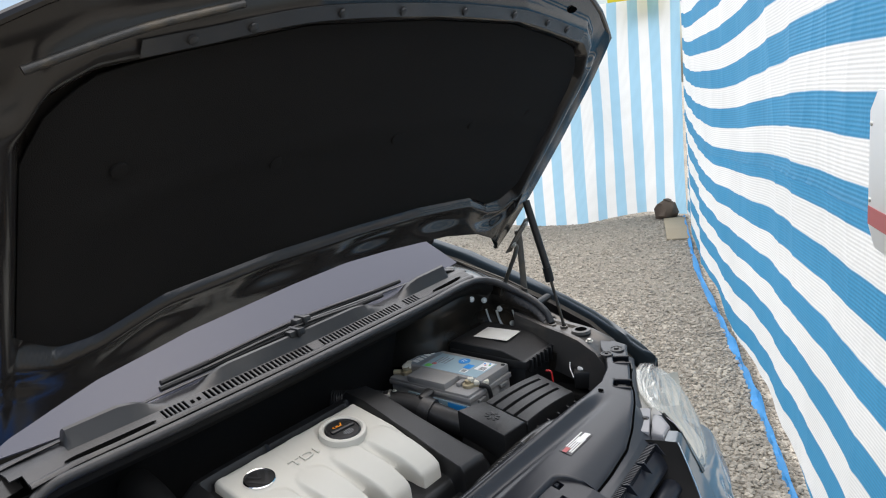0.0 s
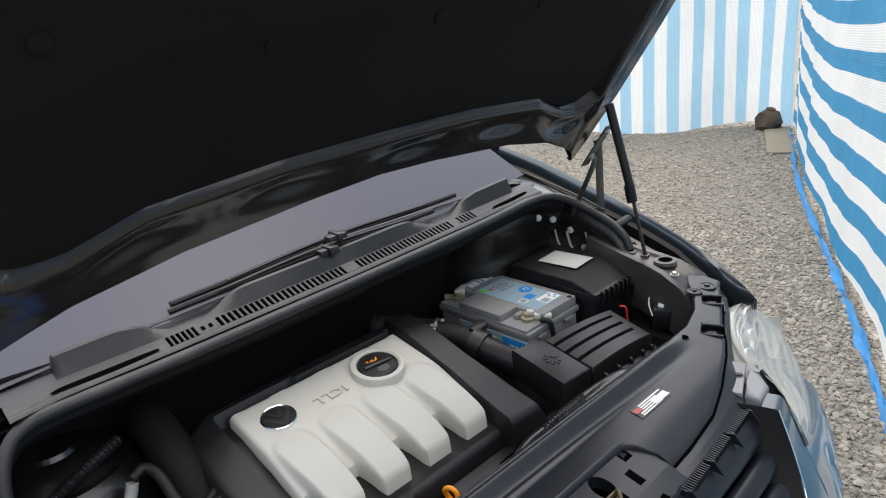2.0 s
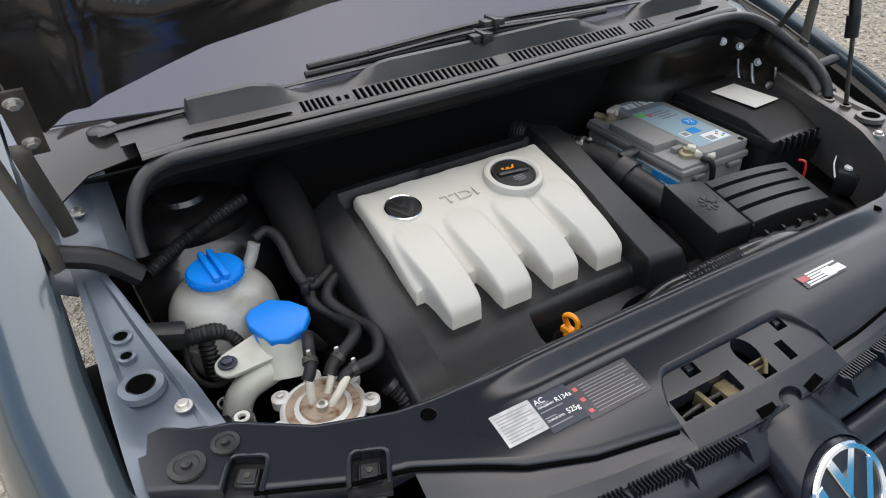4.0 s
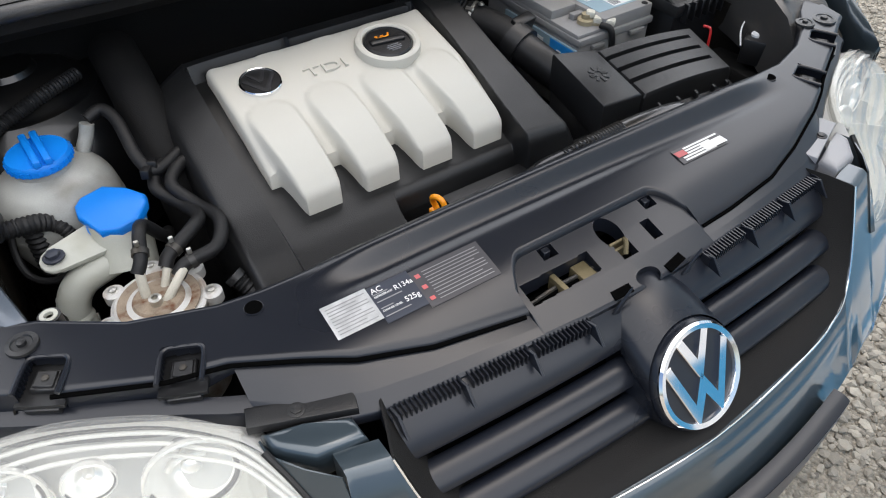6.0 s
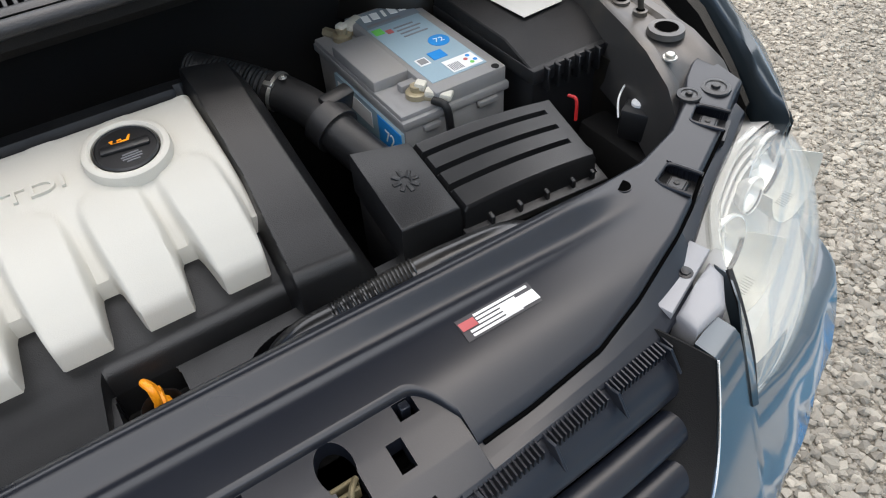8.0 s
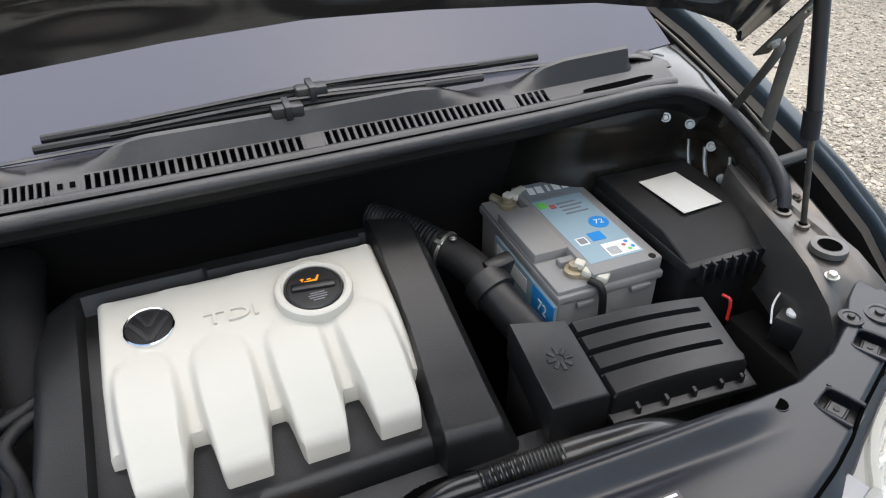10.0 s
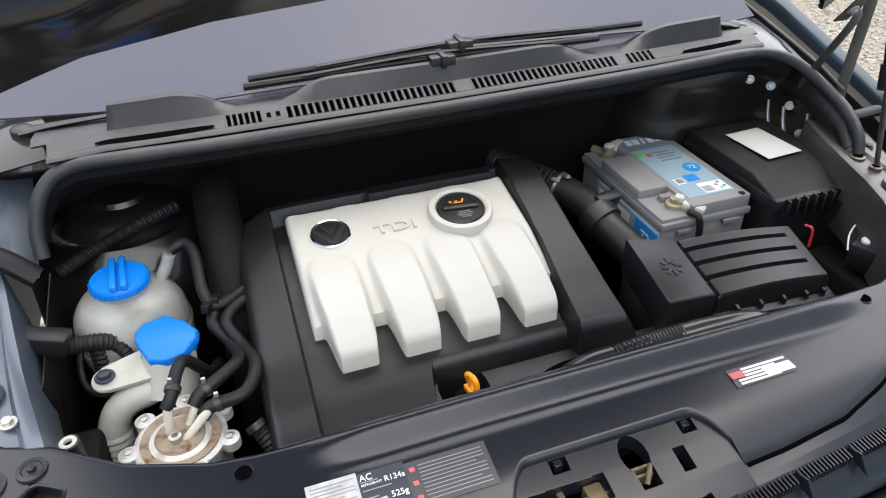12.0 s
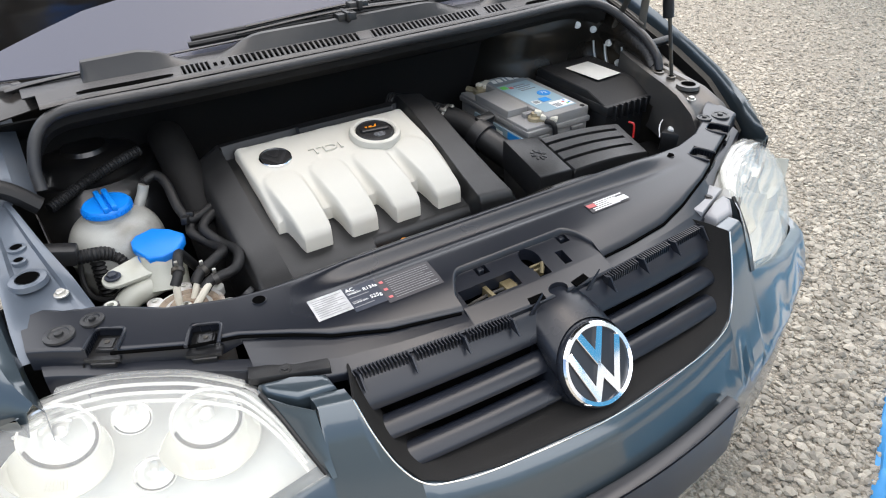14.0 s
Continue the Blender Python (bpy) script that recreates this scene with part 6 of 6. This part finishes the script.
lid_rows = [[(r[0][0], r[0][1] - 0.001, r[0][2] - 0.035)] + r + [(r[-1][0], r[-1][1] + 0.001, r[-1][2] - 0.035)] for r in lid_rows]
lid_rows = [[(p[0] - 0.001, p[1], p[2] - 0.03) for p in lid_rows[0]]] + lid_rows + [[(p[0] + 0.001, p[1], p[2] - 0.03) for p in lid_rows[-1]]]
part("ribbed_lid", grid(lid_rows), COVER, air, "", 35)
for x in (0.33, 0.375, 0.42, 0.465, 0.50):
    part("clip", tilted(box(x - 0.003, x + 0.003, 0.198, 0.212, -0.045, -0.014, 0.001, 1)), BLACK, air)
part("flange", tilted(prism([(0.29, 0.196), (0.52, 0.190), (0.535, 0.33), (0.525, 0.33), (0.515, 0.205), (0.29, 0.21)], -0.035, -0.026, 0.001)), BLACK, air)
for k in range(8):
    a = k * math.pi / 4
    part("moulded_mark", tilted(moved(box(0.006, 0.018, -0.003, 0.003, 0.0115, 0.0135, 0.0005, 1), pose(0.250, 0.275, 0, 0, 0, math.degrees(a)))), BLACK, air)
intake = thing("intake_pipe", (0.25, 0.42, 0.80), "black intake pipe with a corrugated hose and steel clamp", "air hose")
part("pipe", tube([(0.288, 0.335, 0.782), (0.272, 0.385, 0.800), (0.256, 0.440, 0.818), (0.246, 0.478, 0.830)], 0.031, 20), COVER, intake)
part("collar", tube([(0.250, 0.466, 0.826), (0.243, 0.494, 0.835)], 0.037, 24, smooth=False), BLACK, intake)
part("sensor_housing", moved(box(-0.022, 0.030, -0.012, 0.012, -0.01, 0.030, 0.005), pose(0.262, 0.500, 0.842, 18, 0, 14)), COVER, intake)
part("screw", bolt((0.216, 0.555, 0.884), 0.004, 0.004), STEEL, intake)
part("elbow", tube([(0.246, 0.488, 0.833), (0.236, 0.522, 0.843), (0.220, 0.556, 0.850), (0.205, 0.582, 0.855)], 0.029, 18), RUBBER, intake)
part("corrugated_hose", tube([(0.208, 0.578, 0.854), (0.182, 0.612, 0.862), (0.150, 0.650, 0.868), (0.12, 0.69, 0.87)], 0.027, 20, 8, ribs=0.003, rib_len=0.0065), RUBBER, intake)
part("hose_clamp", tube([(0.2115, 0.5715, 0.8535), (0.2085, 0.576, 0.8545)], 0.0305, 24, smooth=False), STEEL, intake)
part("clamp_screw", moved(box(-0.004, 0.004, -0.008, 0.008, 0, 0.006, 0.001, 1), pose(0.196, 0.562, 0.876, 0, -30, 30)), STEEL, intake)

# fresh-air duct behind the lock panel
duct = thing("air_duct", (0.16, 0.15, 0.78), "glossy black corrugated air duct", "air hose")
part("duct_pipe", tube([(0.180, 0.152, 0.846), (0.23, 0.146, 0.852), (0.30, 0.142, 0.848), (0.36, 0.138, 0.820)], lambda f: 0.019 - 0.003 * f, 18, flat=0.8), GLOSSDARK, duct)
part("corrugated_hose", tube([(0.082, 0.166, 0.821), (0.135, 0.160, 0.834), (0.188, 0.151, 0.847)], 0.0185, 20, 8, ribs=0.0022, rib_len=0.0046), GLOSSDARK, duct)
part("duct_end", tube([(0.090, 0.165, 0.823), (0.052, 0.172, 0.812), (0.022, 0.178, 0.785), (0.015, 0.180, 0.74)], 0.0185, 18), GLOSSDARK, duct)

# ---- coolant tank ----
tank = thing("coolant_tank", (-0.545, 0.50, 0.74), "translucent off-white coolant tank with a blue screw cap", "coolant tank")
part("body", lathe([(p.x, p.y) for p in curve([(0.03, -0.105, 0), (0.060, -0.095, 0), (0.078, -0.06, 0), (0.084, -0.02, 0), (0.080, 0.02, 0), (0.066, 0.045, 0), (0.048, 0.056, 0), (0.038, 0.061, 0)], 5)] + [(0.037, 0.072), (0.01, 0.072)], (-0.552, 0.502, 0.813), 40), TANK, tank)
part("moulding_seam", lathe([(0.084, -0.004), (0.0855, -0.002), (0.0855, 0.002), (0.084, 0.004)], (-0.552, 0.502, 0.80), 40), TANK, tank)
ccap = part("screw_cap", lathe([(0.040, -0.006), (0.042, -0.004), (0.042, 0.005), (0.039, 0.009), (0.003, 0.011)], (-0.552, 0.502, 0.888), 40), BLUE, tank, "bright blue plastic screw cap")
part("cap_grip", moved(merge(box(-0.012, -0.002, -0.040, 0.042, 0.004, 0.016, 0.003), box(0.002, 0.012, -0.040, 0.042, 0.004, 0.016, 0.003)), pose(-0.552, 0.502, 0.890, 0, 0, 4)), BLUE, ccap)
for k in range(28):
    a = k * 2 * math.pi / 28
    part("grip_ridge", moved(box(0.0405, 0.0432, -0.0015, 0.0015, -0.004, 0.004, 0), pose(-0.552, 0.502, 0.888, 0, 0, math.degrees(a))), BLUE, ccap)
part("overflow_nipple", tube([(-0.500, 0.525, 0.862), (-0.487, 0.533, 0.880), (-0.480, 0.536, 0.896)], 0.010, 10), TANK, tank)
part("level_sensor", merge(box(-0.568, -0.530, 0.405, 0.425, 0.780, 0.800, 0.003), box(-0.56, -0.54, 0.395, 0.41, 0.783, 0.797, 0.003)), BLACK, tank)

# ---- washer filler ----
washer = thing("washer_filler", (-0.505, 0.36, 0.70), "off-white washer filler neck with a blue flip cap", "filler neck")
part("neck", tube([(-0.498, 0.388, 0.835), (-0.500, 0.372, 0.800), (-0.505, 0.355, 0.775)], 0.036, 20), PIPE, washer)
wcap = part("flip_cap", moved(prism([(-0.041, 0.014), (-0.037, 0.034), (-0.025, 0.044), (0.007, 0.044), (0.030, 0.020), (0.044, -0.008), (0.039, -0.022), (0.018, -0.042), (-0.008, -0.042), (-0.029, -0.030)], -0.008, 0.010, 0.005, 3), pose(-0.497, 0.391, 0.846, 6, -8, 6)), BLUE, washer, "bright blue flip cap")
part("cap_skirt", moved(lathe([(0.036, -0.022), (0.038, -0.006), (0.034, 0.0)], (0, 0, 0), 28), pose(-0.499, 0.390, 0.843, 6, -8, 6)), BLUE, wcap)
part("bracket", moved(prism([(-0.052 + 0.019 * math.cos(a), 0.019 * math.sin(a)) for a in np.linspace(math.pi / 2, 1.5 * math.pi, 9)] + [(0.0, -0.026), (0.03, -0.026), (0.045, 0.0), (0.03, 0.022), (0.0, 0.024)], -0.004, 0.004, 0.003), pose(-0.532, 0.378, 0.824, 16, -4, 10)), PIPE, washer)
part("bolt", bolt((-0.583, 0.369, 0.826), 0.009, 0.008), INK_DARK, washer)
part("hose_elbow", tube([(-0.505, 0.366, 0.795), (-0.535, 0.362, 0.790), (-0.570, 0.357, 0.780), (-0.590, 0.348, 0.752), (-0.594, 0.335, 0.70)], 0.021, 16), PIPE, washer)
part("corrugated_hose", tube([(-0.592, 0.345, 0.745), (-0.594, 0.334, 0.695)], 0.0245, 16, 8, ribs=0.004, rib_len=0.010), PIPE, washer)
part("lower_hose", tube([(-0.594, 0.330, 0.695), (-0.590, 0.315, 0.60), (-0.58, 0.30, 0.45)], 0.022, 14), PIPE, washer)

# ---- fuel filter ----
filt = thing("fuel_filter", (-0.49, 0.25, 0.62), "weathered aluminium fuel filter with rust stains and hoses", "fuel filter")
FC = Vector((-0.493, 0.248, 0.800))
part("canister", lathe([(0.044, -0.18), (0.055, -0.16), (0.055, -0.012), (0.058, -0.006), (0.058, 0.0), (0.053, 0.003), (0.045, 0.0), (0.030, 0.006), (0.01, 0.007)], FC, 36), ALU, filt)
for k in range(7):
    a = math.radians(-20 + 51.4 * k)
    ear = FC + Vector((0.063 * math.cos(a), 0.063 * math.sin(a), -0.002))
    part("ear", merge(lathe([(0.013, -0.010), (0.013, 0.004), (0.010, 0.006)], ear, 16), moved(box(-0.02, 0.0, -0.009, 0.009, -0.010, 0.003, 0.002), Matrix.Translation(ear) @ pose(0, 0, 0, 0, 0, math.degrees(a)))), ALU, filt)
    part("bolt", bolt(ear + Vector((0, 0, 0.005)), 0.005, 0.004), STEEL, filt)
for i, (dx, dy, dz) in enumerate(((-0.012, 0.008, 0.045), (0.012, 0.014, 0.035), (0.006, -0.010, 0.028))):
    a = FC + Vector((dx, dy, 0.004))
    part("union", tube([a, a + Vector((0.004 + 0.01 * i, 0.010, dz * 0.7)), a + Vector((0.012 + 0.014 * i, 0.022, dz))], 0.006, 10), CORRODED, filt)
part("rusty_top", lathe([(0.050, 0.0025), (0.050, 0.0040), (0.040, 0.0020), (0.033, 0.0040), (0.029, 0.0085), (0.01, 0.0095)], FC, 36), RUSTY, filt, "rust-stained dished top")
part("centre_screw", lathe([(0.008, 0), (0.008, 0.014), (0.004, 0.015), (0.004, 0.006)], FC + Vector((-0.004, -0.010, 0.004)), 14), STEEL, filt)
H1, H2, H3 = FC + Vector((0.0, 0.03, 0.049)), FC + Vector((0.034, 0.034, 0.037)), FC + Vector((0.046, 0.012, 0.031))
part("fuel_hose", tube([H1 - Vector((0.01, 0.01, 0.012)), H1, H1 + Vector((0.010, 0.03, 0.012)), H1 + Vector((0.02, 0.06, 0.0)), (-0.45, 0.36, 0.80), (-0.44, 0.42, 0.76)], 0.0085, 12), RUBBER, filt)
part("fuel_hose", tube([H2 - Vector((0.012, 0.01, 0.01)), H2, (-0.425, 0.30, 0.845), (-0.405, 0.335, 0.835), (-0.415, 0.385, 0.825), (-0.435, 0.425, 0.835), (-0.415, 0.462, 0.842), (-0.375, 0.468, 0.838)], 0.0092, 12), RUBBER, filt)
part("fuel_hose", tube([H3 - Vector((0.015, 0.005, 0.01)), H3, (-0.405, 0.262, 0.838), (-0.385, 0.310, 0.838), (-0.398, 0.365, 0.830), (-0.415, 0.41, 0.842), (-0.39, 0.445, 0.846), (-0.365, 0.45, 0.842)], 0.0092, 12), RUBBER, filt)

for a, b in ((H1, H1 + Vector((0.010, 0.03, 0.012))), (H2, Vector((-0.425, 0.30, 0.845))), (H3, Vector((-0.405, 0.262, 0.838)))):
    d = (b - a).normalized()
    part("spring_clamp", tube([a + d * 0.004, a + d * 0.008, a + d * 0.012], 0.0108, 14, 2), DULL, filt)
    part("clamp_ear", moved(box(-0.003, 0.003, -0.002, 0.002, 0.011, 0.020, 0.0008, 1), Matrix.Translation(a + d * 0.008)), STEEL, filt)

# ---- other hoses and wiring in the bay ----
hoses = thing("coolant_hose", (-0.45, 0.5, 0.74), "black rubber coolant hose across the bay", "hose")
part("hose", tube([(-0.478, 0.540, 0.900), (-0.455, 0.545, 0.905), (-0.443, 0.52, 0.895), (-0.44, 0.465, 0.865), (-0.425, 0.445, 0.848), (-0.38, 0.470, 0.850), (-0.35, 0.485, 0.85)], 0.009, 12), RUBBER, hoses)
big = thing("air_pipe", (-0.42, 0.58, 0.74), "large black charge air pipe", "pipe")
part("pipe", tube([(-0.40, 0.68, 0.92), (-0.400, 0.60, 0.90), (-0.398, 0.52, 0.84), (-0.395, 0.46, 0.76), (-0.39, 0.42, 0.6)], 0.036, 18), DARK, big)
loom = thing("wiring_loom", (-0.6, 0.45, 0.78), "corrugated black wiring conduit", "cable")
part("conduit", tube([(-0.64, 0.55, 0.89), (-0.58, 0.59, 0.90), (-0.52, 0.61, 0.915), (-0.46, 0.64, 0.92)], 0.011, 10, 8, ribs=0.002, rib_len=0.005), RUBBER, loom)
part("connector", moved(box(-0.05, 0.05, -0.016, 0.016, -0.016, 0.016, 0.006), pose(-0.668, 0.43, 0.868, 0, 10, -14)), BLACK, loom)
part("connector_sleeve", tube([(-0.625, 0.420, 0.852), (-0.59, 0.425, 0.845), (-0.572, 0.430, 0.835)], 0.013, 12, 8, ribs=0.002, rib_len=0.006), RUBBER, loom)
part("wire", tube([(-0.555, 0.405, 0.785), (-0.595, 0.40, 0.765), (-0.625, 0.42, 0.775), (-0.625, 0.455, 0.81), (-0.60, 0.465, 0.83)], 0.005, 8), RUBBER, loom)
part("sleeve", tube([(-0.594, 0.44, 0.825), (-0.596, 0.43, 0.76)], 0.016, 12, 8, ribs=0.003, rib_len=0.008), RUBBER, loom)
part("hose_clip", moved(merge(box(-0.022, 0.022, -0.006, 0.006, -0.004, 0.010, 0.002), box(-0.003, 0.003, -0.012, 0.012, 0.0, 0.014, 0.002)), pose(-0.432, 0.447, 0.850, 0, 10, 60)), BLACK, loom)
part("conduit", tube([(-0.578, 0.432, 0.835), (-0.560, 0.418, 0.825), (-0.556, 0.405, 0.800), (-0.575, 0.395, 0.770), (-0.600, 0.390, 0.72)], 0.010, 10, 8, ribs=0.002, rib_len=0.005), RUBBER, loom)
part("plug", moved(box(-0.016, 0.016, -0.010, 0.010, -0.012, 0.012, 0.003), pose(-0.545, 0.398, 0.792, 0, 20, 10)), INK_DARK, loom)
for k in range(5):
    part("thin_wire", tube([(-0.545 + 0.003 * k, 0.392, 0.795), (-0.552 + 0.004 * k, 0.382, 0.780), (-0.570 + 0.005 * k, 0.385, 0.760), (-0.600, 0.39, 0.73)], 0.0013, 6), (PAPER, RUBBER, REDWIRE, RUBBER, PAPER)[k], loom)
part("cable_tie", lathe([(0.0125, -0.002), (0.0125, 0.002), (0.010, 0.002), (0.010, -0.002)], (-0.598, 0.392, 0.735), 14, None), INK_WHITE, loom)
part("lower_conduit", tube([(-0.40, 0.235, 0.80), (-0.385, 0.215, 0.775), (-0.375, 0.20, 0.72)], 0.012, 12, 8, ribs=0.002, rib_len=0.006), RUBBER, loom)
part("conduit_band", tube([(-0.402, 0.238, 0.803), (-0.398, 0.232, 0.797)], 0.0135, 14, 2, smooth=False), BLACK, loom)
part("yellow_tag", moved(box(-0.006, 0.006, -0.002, 0.002, -0.02, 0.02, 0.002), pose(-0.704, 0.192, 0.856, -30, 0, 20)), YELLOW, loom, "yellow cable tag")
cup = thing("capped_pipe", (-0.605, 0.205, 0.80), "short grey pipe stub with a yellowed rim", "pipe")
part("stub", lathe([(0.012, -0.06), (0.012, 0.0), (0.008, 0.0), (0.007, -0.02)], (-0.600, 0.212, 0.878), 20), BLACK, cup)
part("stub_rim", lathe([(0.0095, -0.004), (0.0095, 0.001), (0.005, 0.001), (0.005, -0.004)], (-0.600, 0.212, 0.878), 20), PIPE, cup)

relay = thing("relay_bracket", (0.63, 0.25, 0.78), "black bracket with white bolt caps beside the headlight", "bracket")
part("bracket", moved(box(-0.04, 0.04, -0.022, 0.022, -0.05, 0.0, 0.005), pose(0.637, 0.232, 0.834, 0, 0, -62)), BLACK, relay)
for x, y in ((0.628, 0.251), (0.646, 0.211)):
    part("white_cap", lathe([(0.010, 0), (0.010, 0.004), (0.007, 0.007), (0.002, 0.0075)], (x, y, 0.834), 16), INK_WHITE, relay)
part("white_wire", tube([(0.690, 0.305, 0.860), (0.668, 0.300, 0.850), (0.640, 0.290, 0.845), (0.612, 0.275, 0.838), (0.598, 0.258, 0.820)], 0.0016, 8), INK_WHITE, relay)
part("red_wire", tube([(0.545, 0.29, 0.82), (0.548, 0.296, 0.85), (0.545, 0.31, 0.852)], 0.0025, 8), REDWIRE, relay)
# side wall of the bay below the seal, with bolts and pipe clips
WALL = [(0.708, 0.395, 0.945), (0.722, 0.44, 0.975), (0.727, 0.50, 0.998), (0.729, 0.555, 1.02), (0.722, 0.605, 1.03), (0.695, 0.630, 1.035), (0.64, 0.638, 1.035), (0.56, 0.642, 1.035), (0.48, 0.655, 1.035), (0.43, 0.70, 1.03), (0.39, 0.78, 1.02)]
rows = []
for p in curve(WALL, 6):
    inward = Vector((0.5, 0.5, 0)) - Vector((p.x, p.y, 0))
    inward.normalize()
    rows.append([Vector((p.x, p.y, 0)) + inward * (0.012 * math.exp(-((f - 0.75) / 0.12) ** 2) - 0.010 * math.exp(-((f - 0.4) / 0.12) ** 2) + 0.02 * (1 - f)) + Vector((0, 0, 0.84 + (p.z - 0.84) * f)) for f in np.linspace(0, 1, 16)])
side_wall = part("bay_side_wall", grid(rows, thick=-0.003), INWING, car, "dusty dark steel side wall of the engine bay", 60)
for x, y, z in ((0.648, 0.622, 0.986), (0.694, 0.610, 0.970), (0.714, 0.569, 0.941), (0.706, 0.520, 0.903), (0.713, 0.488, 0.924), (0.700, 0.440, 0.914)):
    part("bolt", moved(bolt((0, 0, 0), 0.006, 0.008), Matrix.Translation((x, y, z)) @ axis_to((-0.6, -0.7, 0.3))), STEEL, side_wall)
for x, y, z, k in ((0.697, 0.598, 0.911, 0.6), (0.712, 0.570, 0.906, 1.0), (0.714, 0.511, 0.913, 0.6)):
    part("pipe_clip", tube([(x, y + 0.010, z + 0.030), (x - 0.002, y, z), (x - 0.004, y - 0.016, z - 0.026)], 0.0035 * k + 0.001, 8), STEEL, side_wall)
for s in (1, -1):
    part("lamp_carrier", box(*sorted((s * 0.60, s * 0.80)), 0.13, 0.34, 0.60, 0.77, 0.01), DARK, car)

# road wheels
def wheel(x, y, s):
    turn = axis_to((s, 0, 0))
    w = part("wheel", lathe([(0.20, -0.09), (0.29, -0.095), (0.308, -0.075), (0.312, 0.0), (0.308, 0.075), (0.29, 0.095), (0.20, 0.09), (0.195, 0.05)], (x, y, 0.312), 48, turn), TYRE, car, "black road wheel tyre")
    part("wheel_rim", lathe([(0.198, 0.04), (0.20, 0.082), (0.185, 0.080), (0.165, 0.055), (0.06, 0.062), (0.05, 0.07), (0.01, 0.072)], (x, y, 0.312), 40, turn), RAIL, w, "grey steel wheel rim")
    for k in range(5):
        a = k * 2 * math.pi / 5
        part("wheel_bolt", bolt((x + s * 0.064, y + 0.05 * math.cos(a), 0.312 + 0.05 * math.sin(a)), 0.008, 0.008, turn), STEEL, w)


for y in (0.62, 3.30):
    for s in (1, -1):
        wheel(s * 0.775, y, s)

# ---- beside the car ----
bag = thing("bag", (6.30, 2.45, 0), "dark tied sack standing at the foot of the tarpaulin", "bag")
prof = [(0.08, 0.0), (0.17, 0.01), (0.21, 0.08), (0.20, 0.17), (0.15, 0.24), (0.08, 0.275), (0.05, 0.29), (0.06, 0.31), (0.02, 0.31)]
sack = lathe([(r * 0.58, z * 0.66) for r, z in prof], (6.18, 2.28, 0), 28)
for v in sack.verts:
    k = noise.noise(v.co * 11) * 0.05
    v.co.x += k
    v.co.y += noise.noise(v.co * 11 + Vector((5, 1, 2))) * 0.05
    v.co.z += max(0.0, v.co.z) * noise.noise(v.co * 7) * 0.25
part("sack", sack, RUST, bag)
block = thing("concrete_block", (5.85, 2.05, 0), "flat sand-coloured concrete slab lying on the gravel", "block")
part("block", moved(box(-0.11, 0.11, -0.48, 0.48, 0, 0.022, 0.008), pose(5.68, 1.97, 0, 0, 0, -66)), CONCRETE, block)
sign = thing("sign_board", (1.03, -0.36, 1.2), "white rounded sign board with a red band on the tarpaulin", "sign")
board = [(-0.25, -0.18), (-0.20, -0.23), (0.20, -0.23), (0.25, -0.18), (0.25, 0.09), (0.20, 0.14), (-0.20, 0.14), (-0.25, 0.09)]
SIGN = Matrix.Translation((0.765, -0.468, 1.36)) @ pose(0, 0, 0, 0, 0, 25) @ pose(0, 0, 0, 90, 0, 180)
part("board", moved(prism(board, 0.0, 0.006, 0.002), SIGN), SIGNWHITE, sign)
part("red_band", moved(box(-0.245, 0.245, -0.18, -0.135, 0.0055, 0.0075, 0.0005, 1), SIGN), INK_RED, sign)
for x, y in ((-0.235, -0.12), (0.235, -0.12), (-0.235, 0.06), (0.235, 0.06)):
    part("rivet", moved(lathe([(0.006, 0.006), (0.005, 0.009), (0.001, 0.010)], (x, y, 0), 12), SIGN), STEEL, sign)
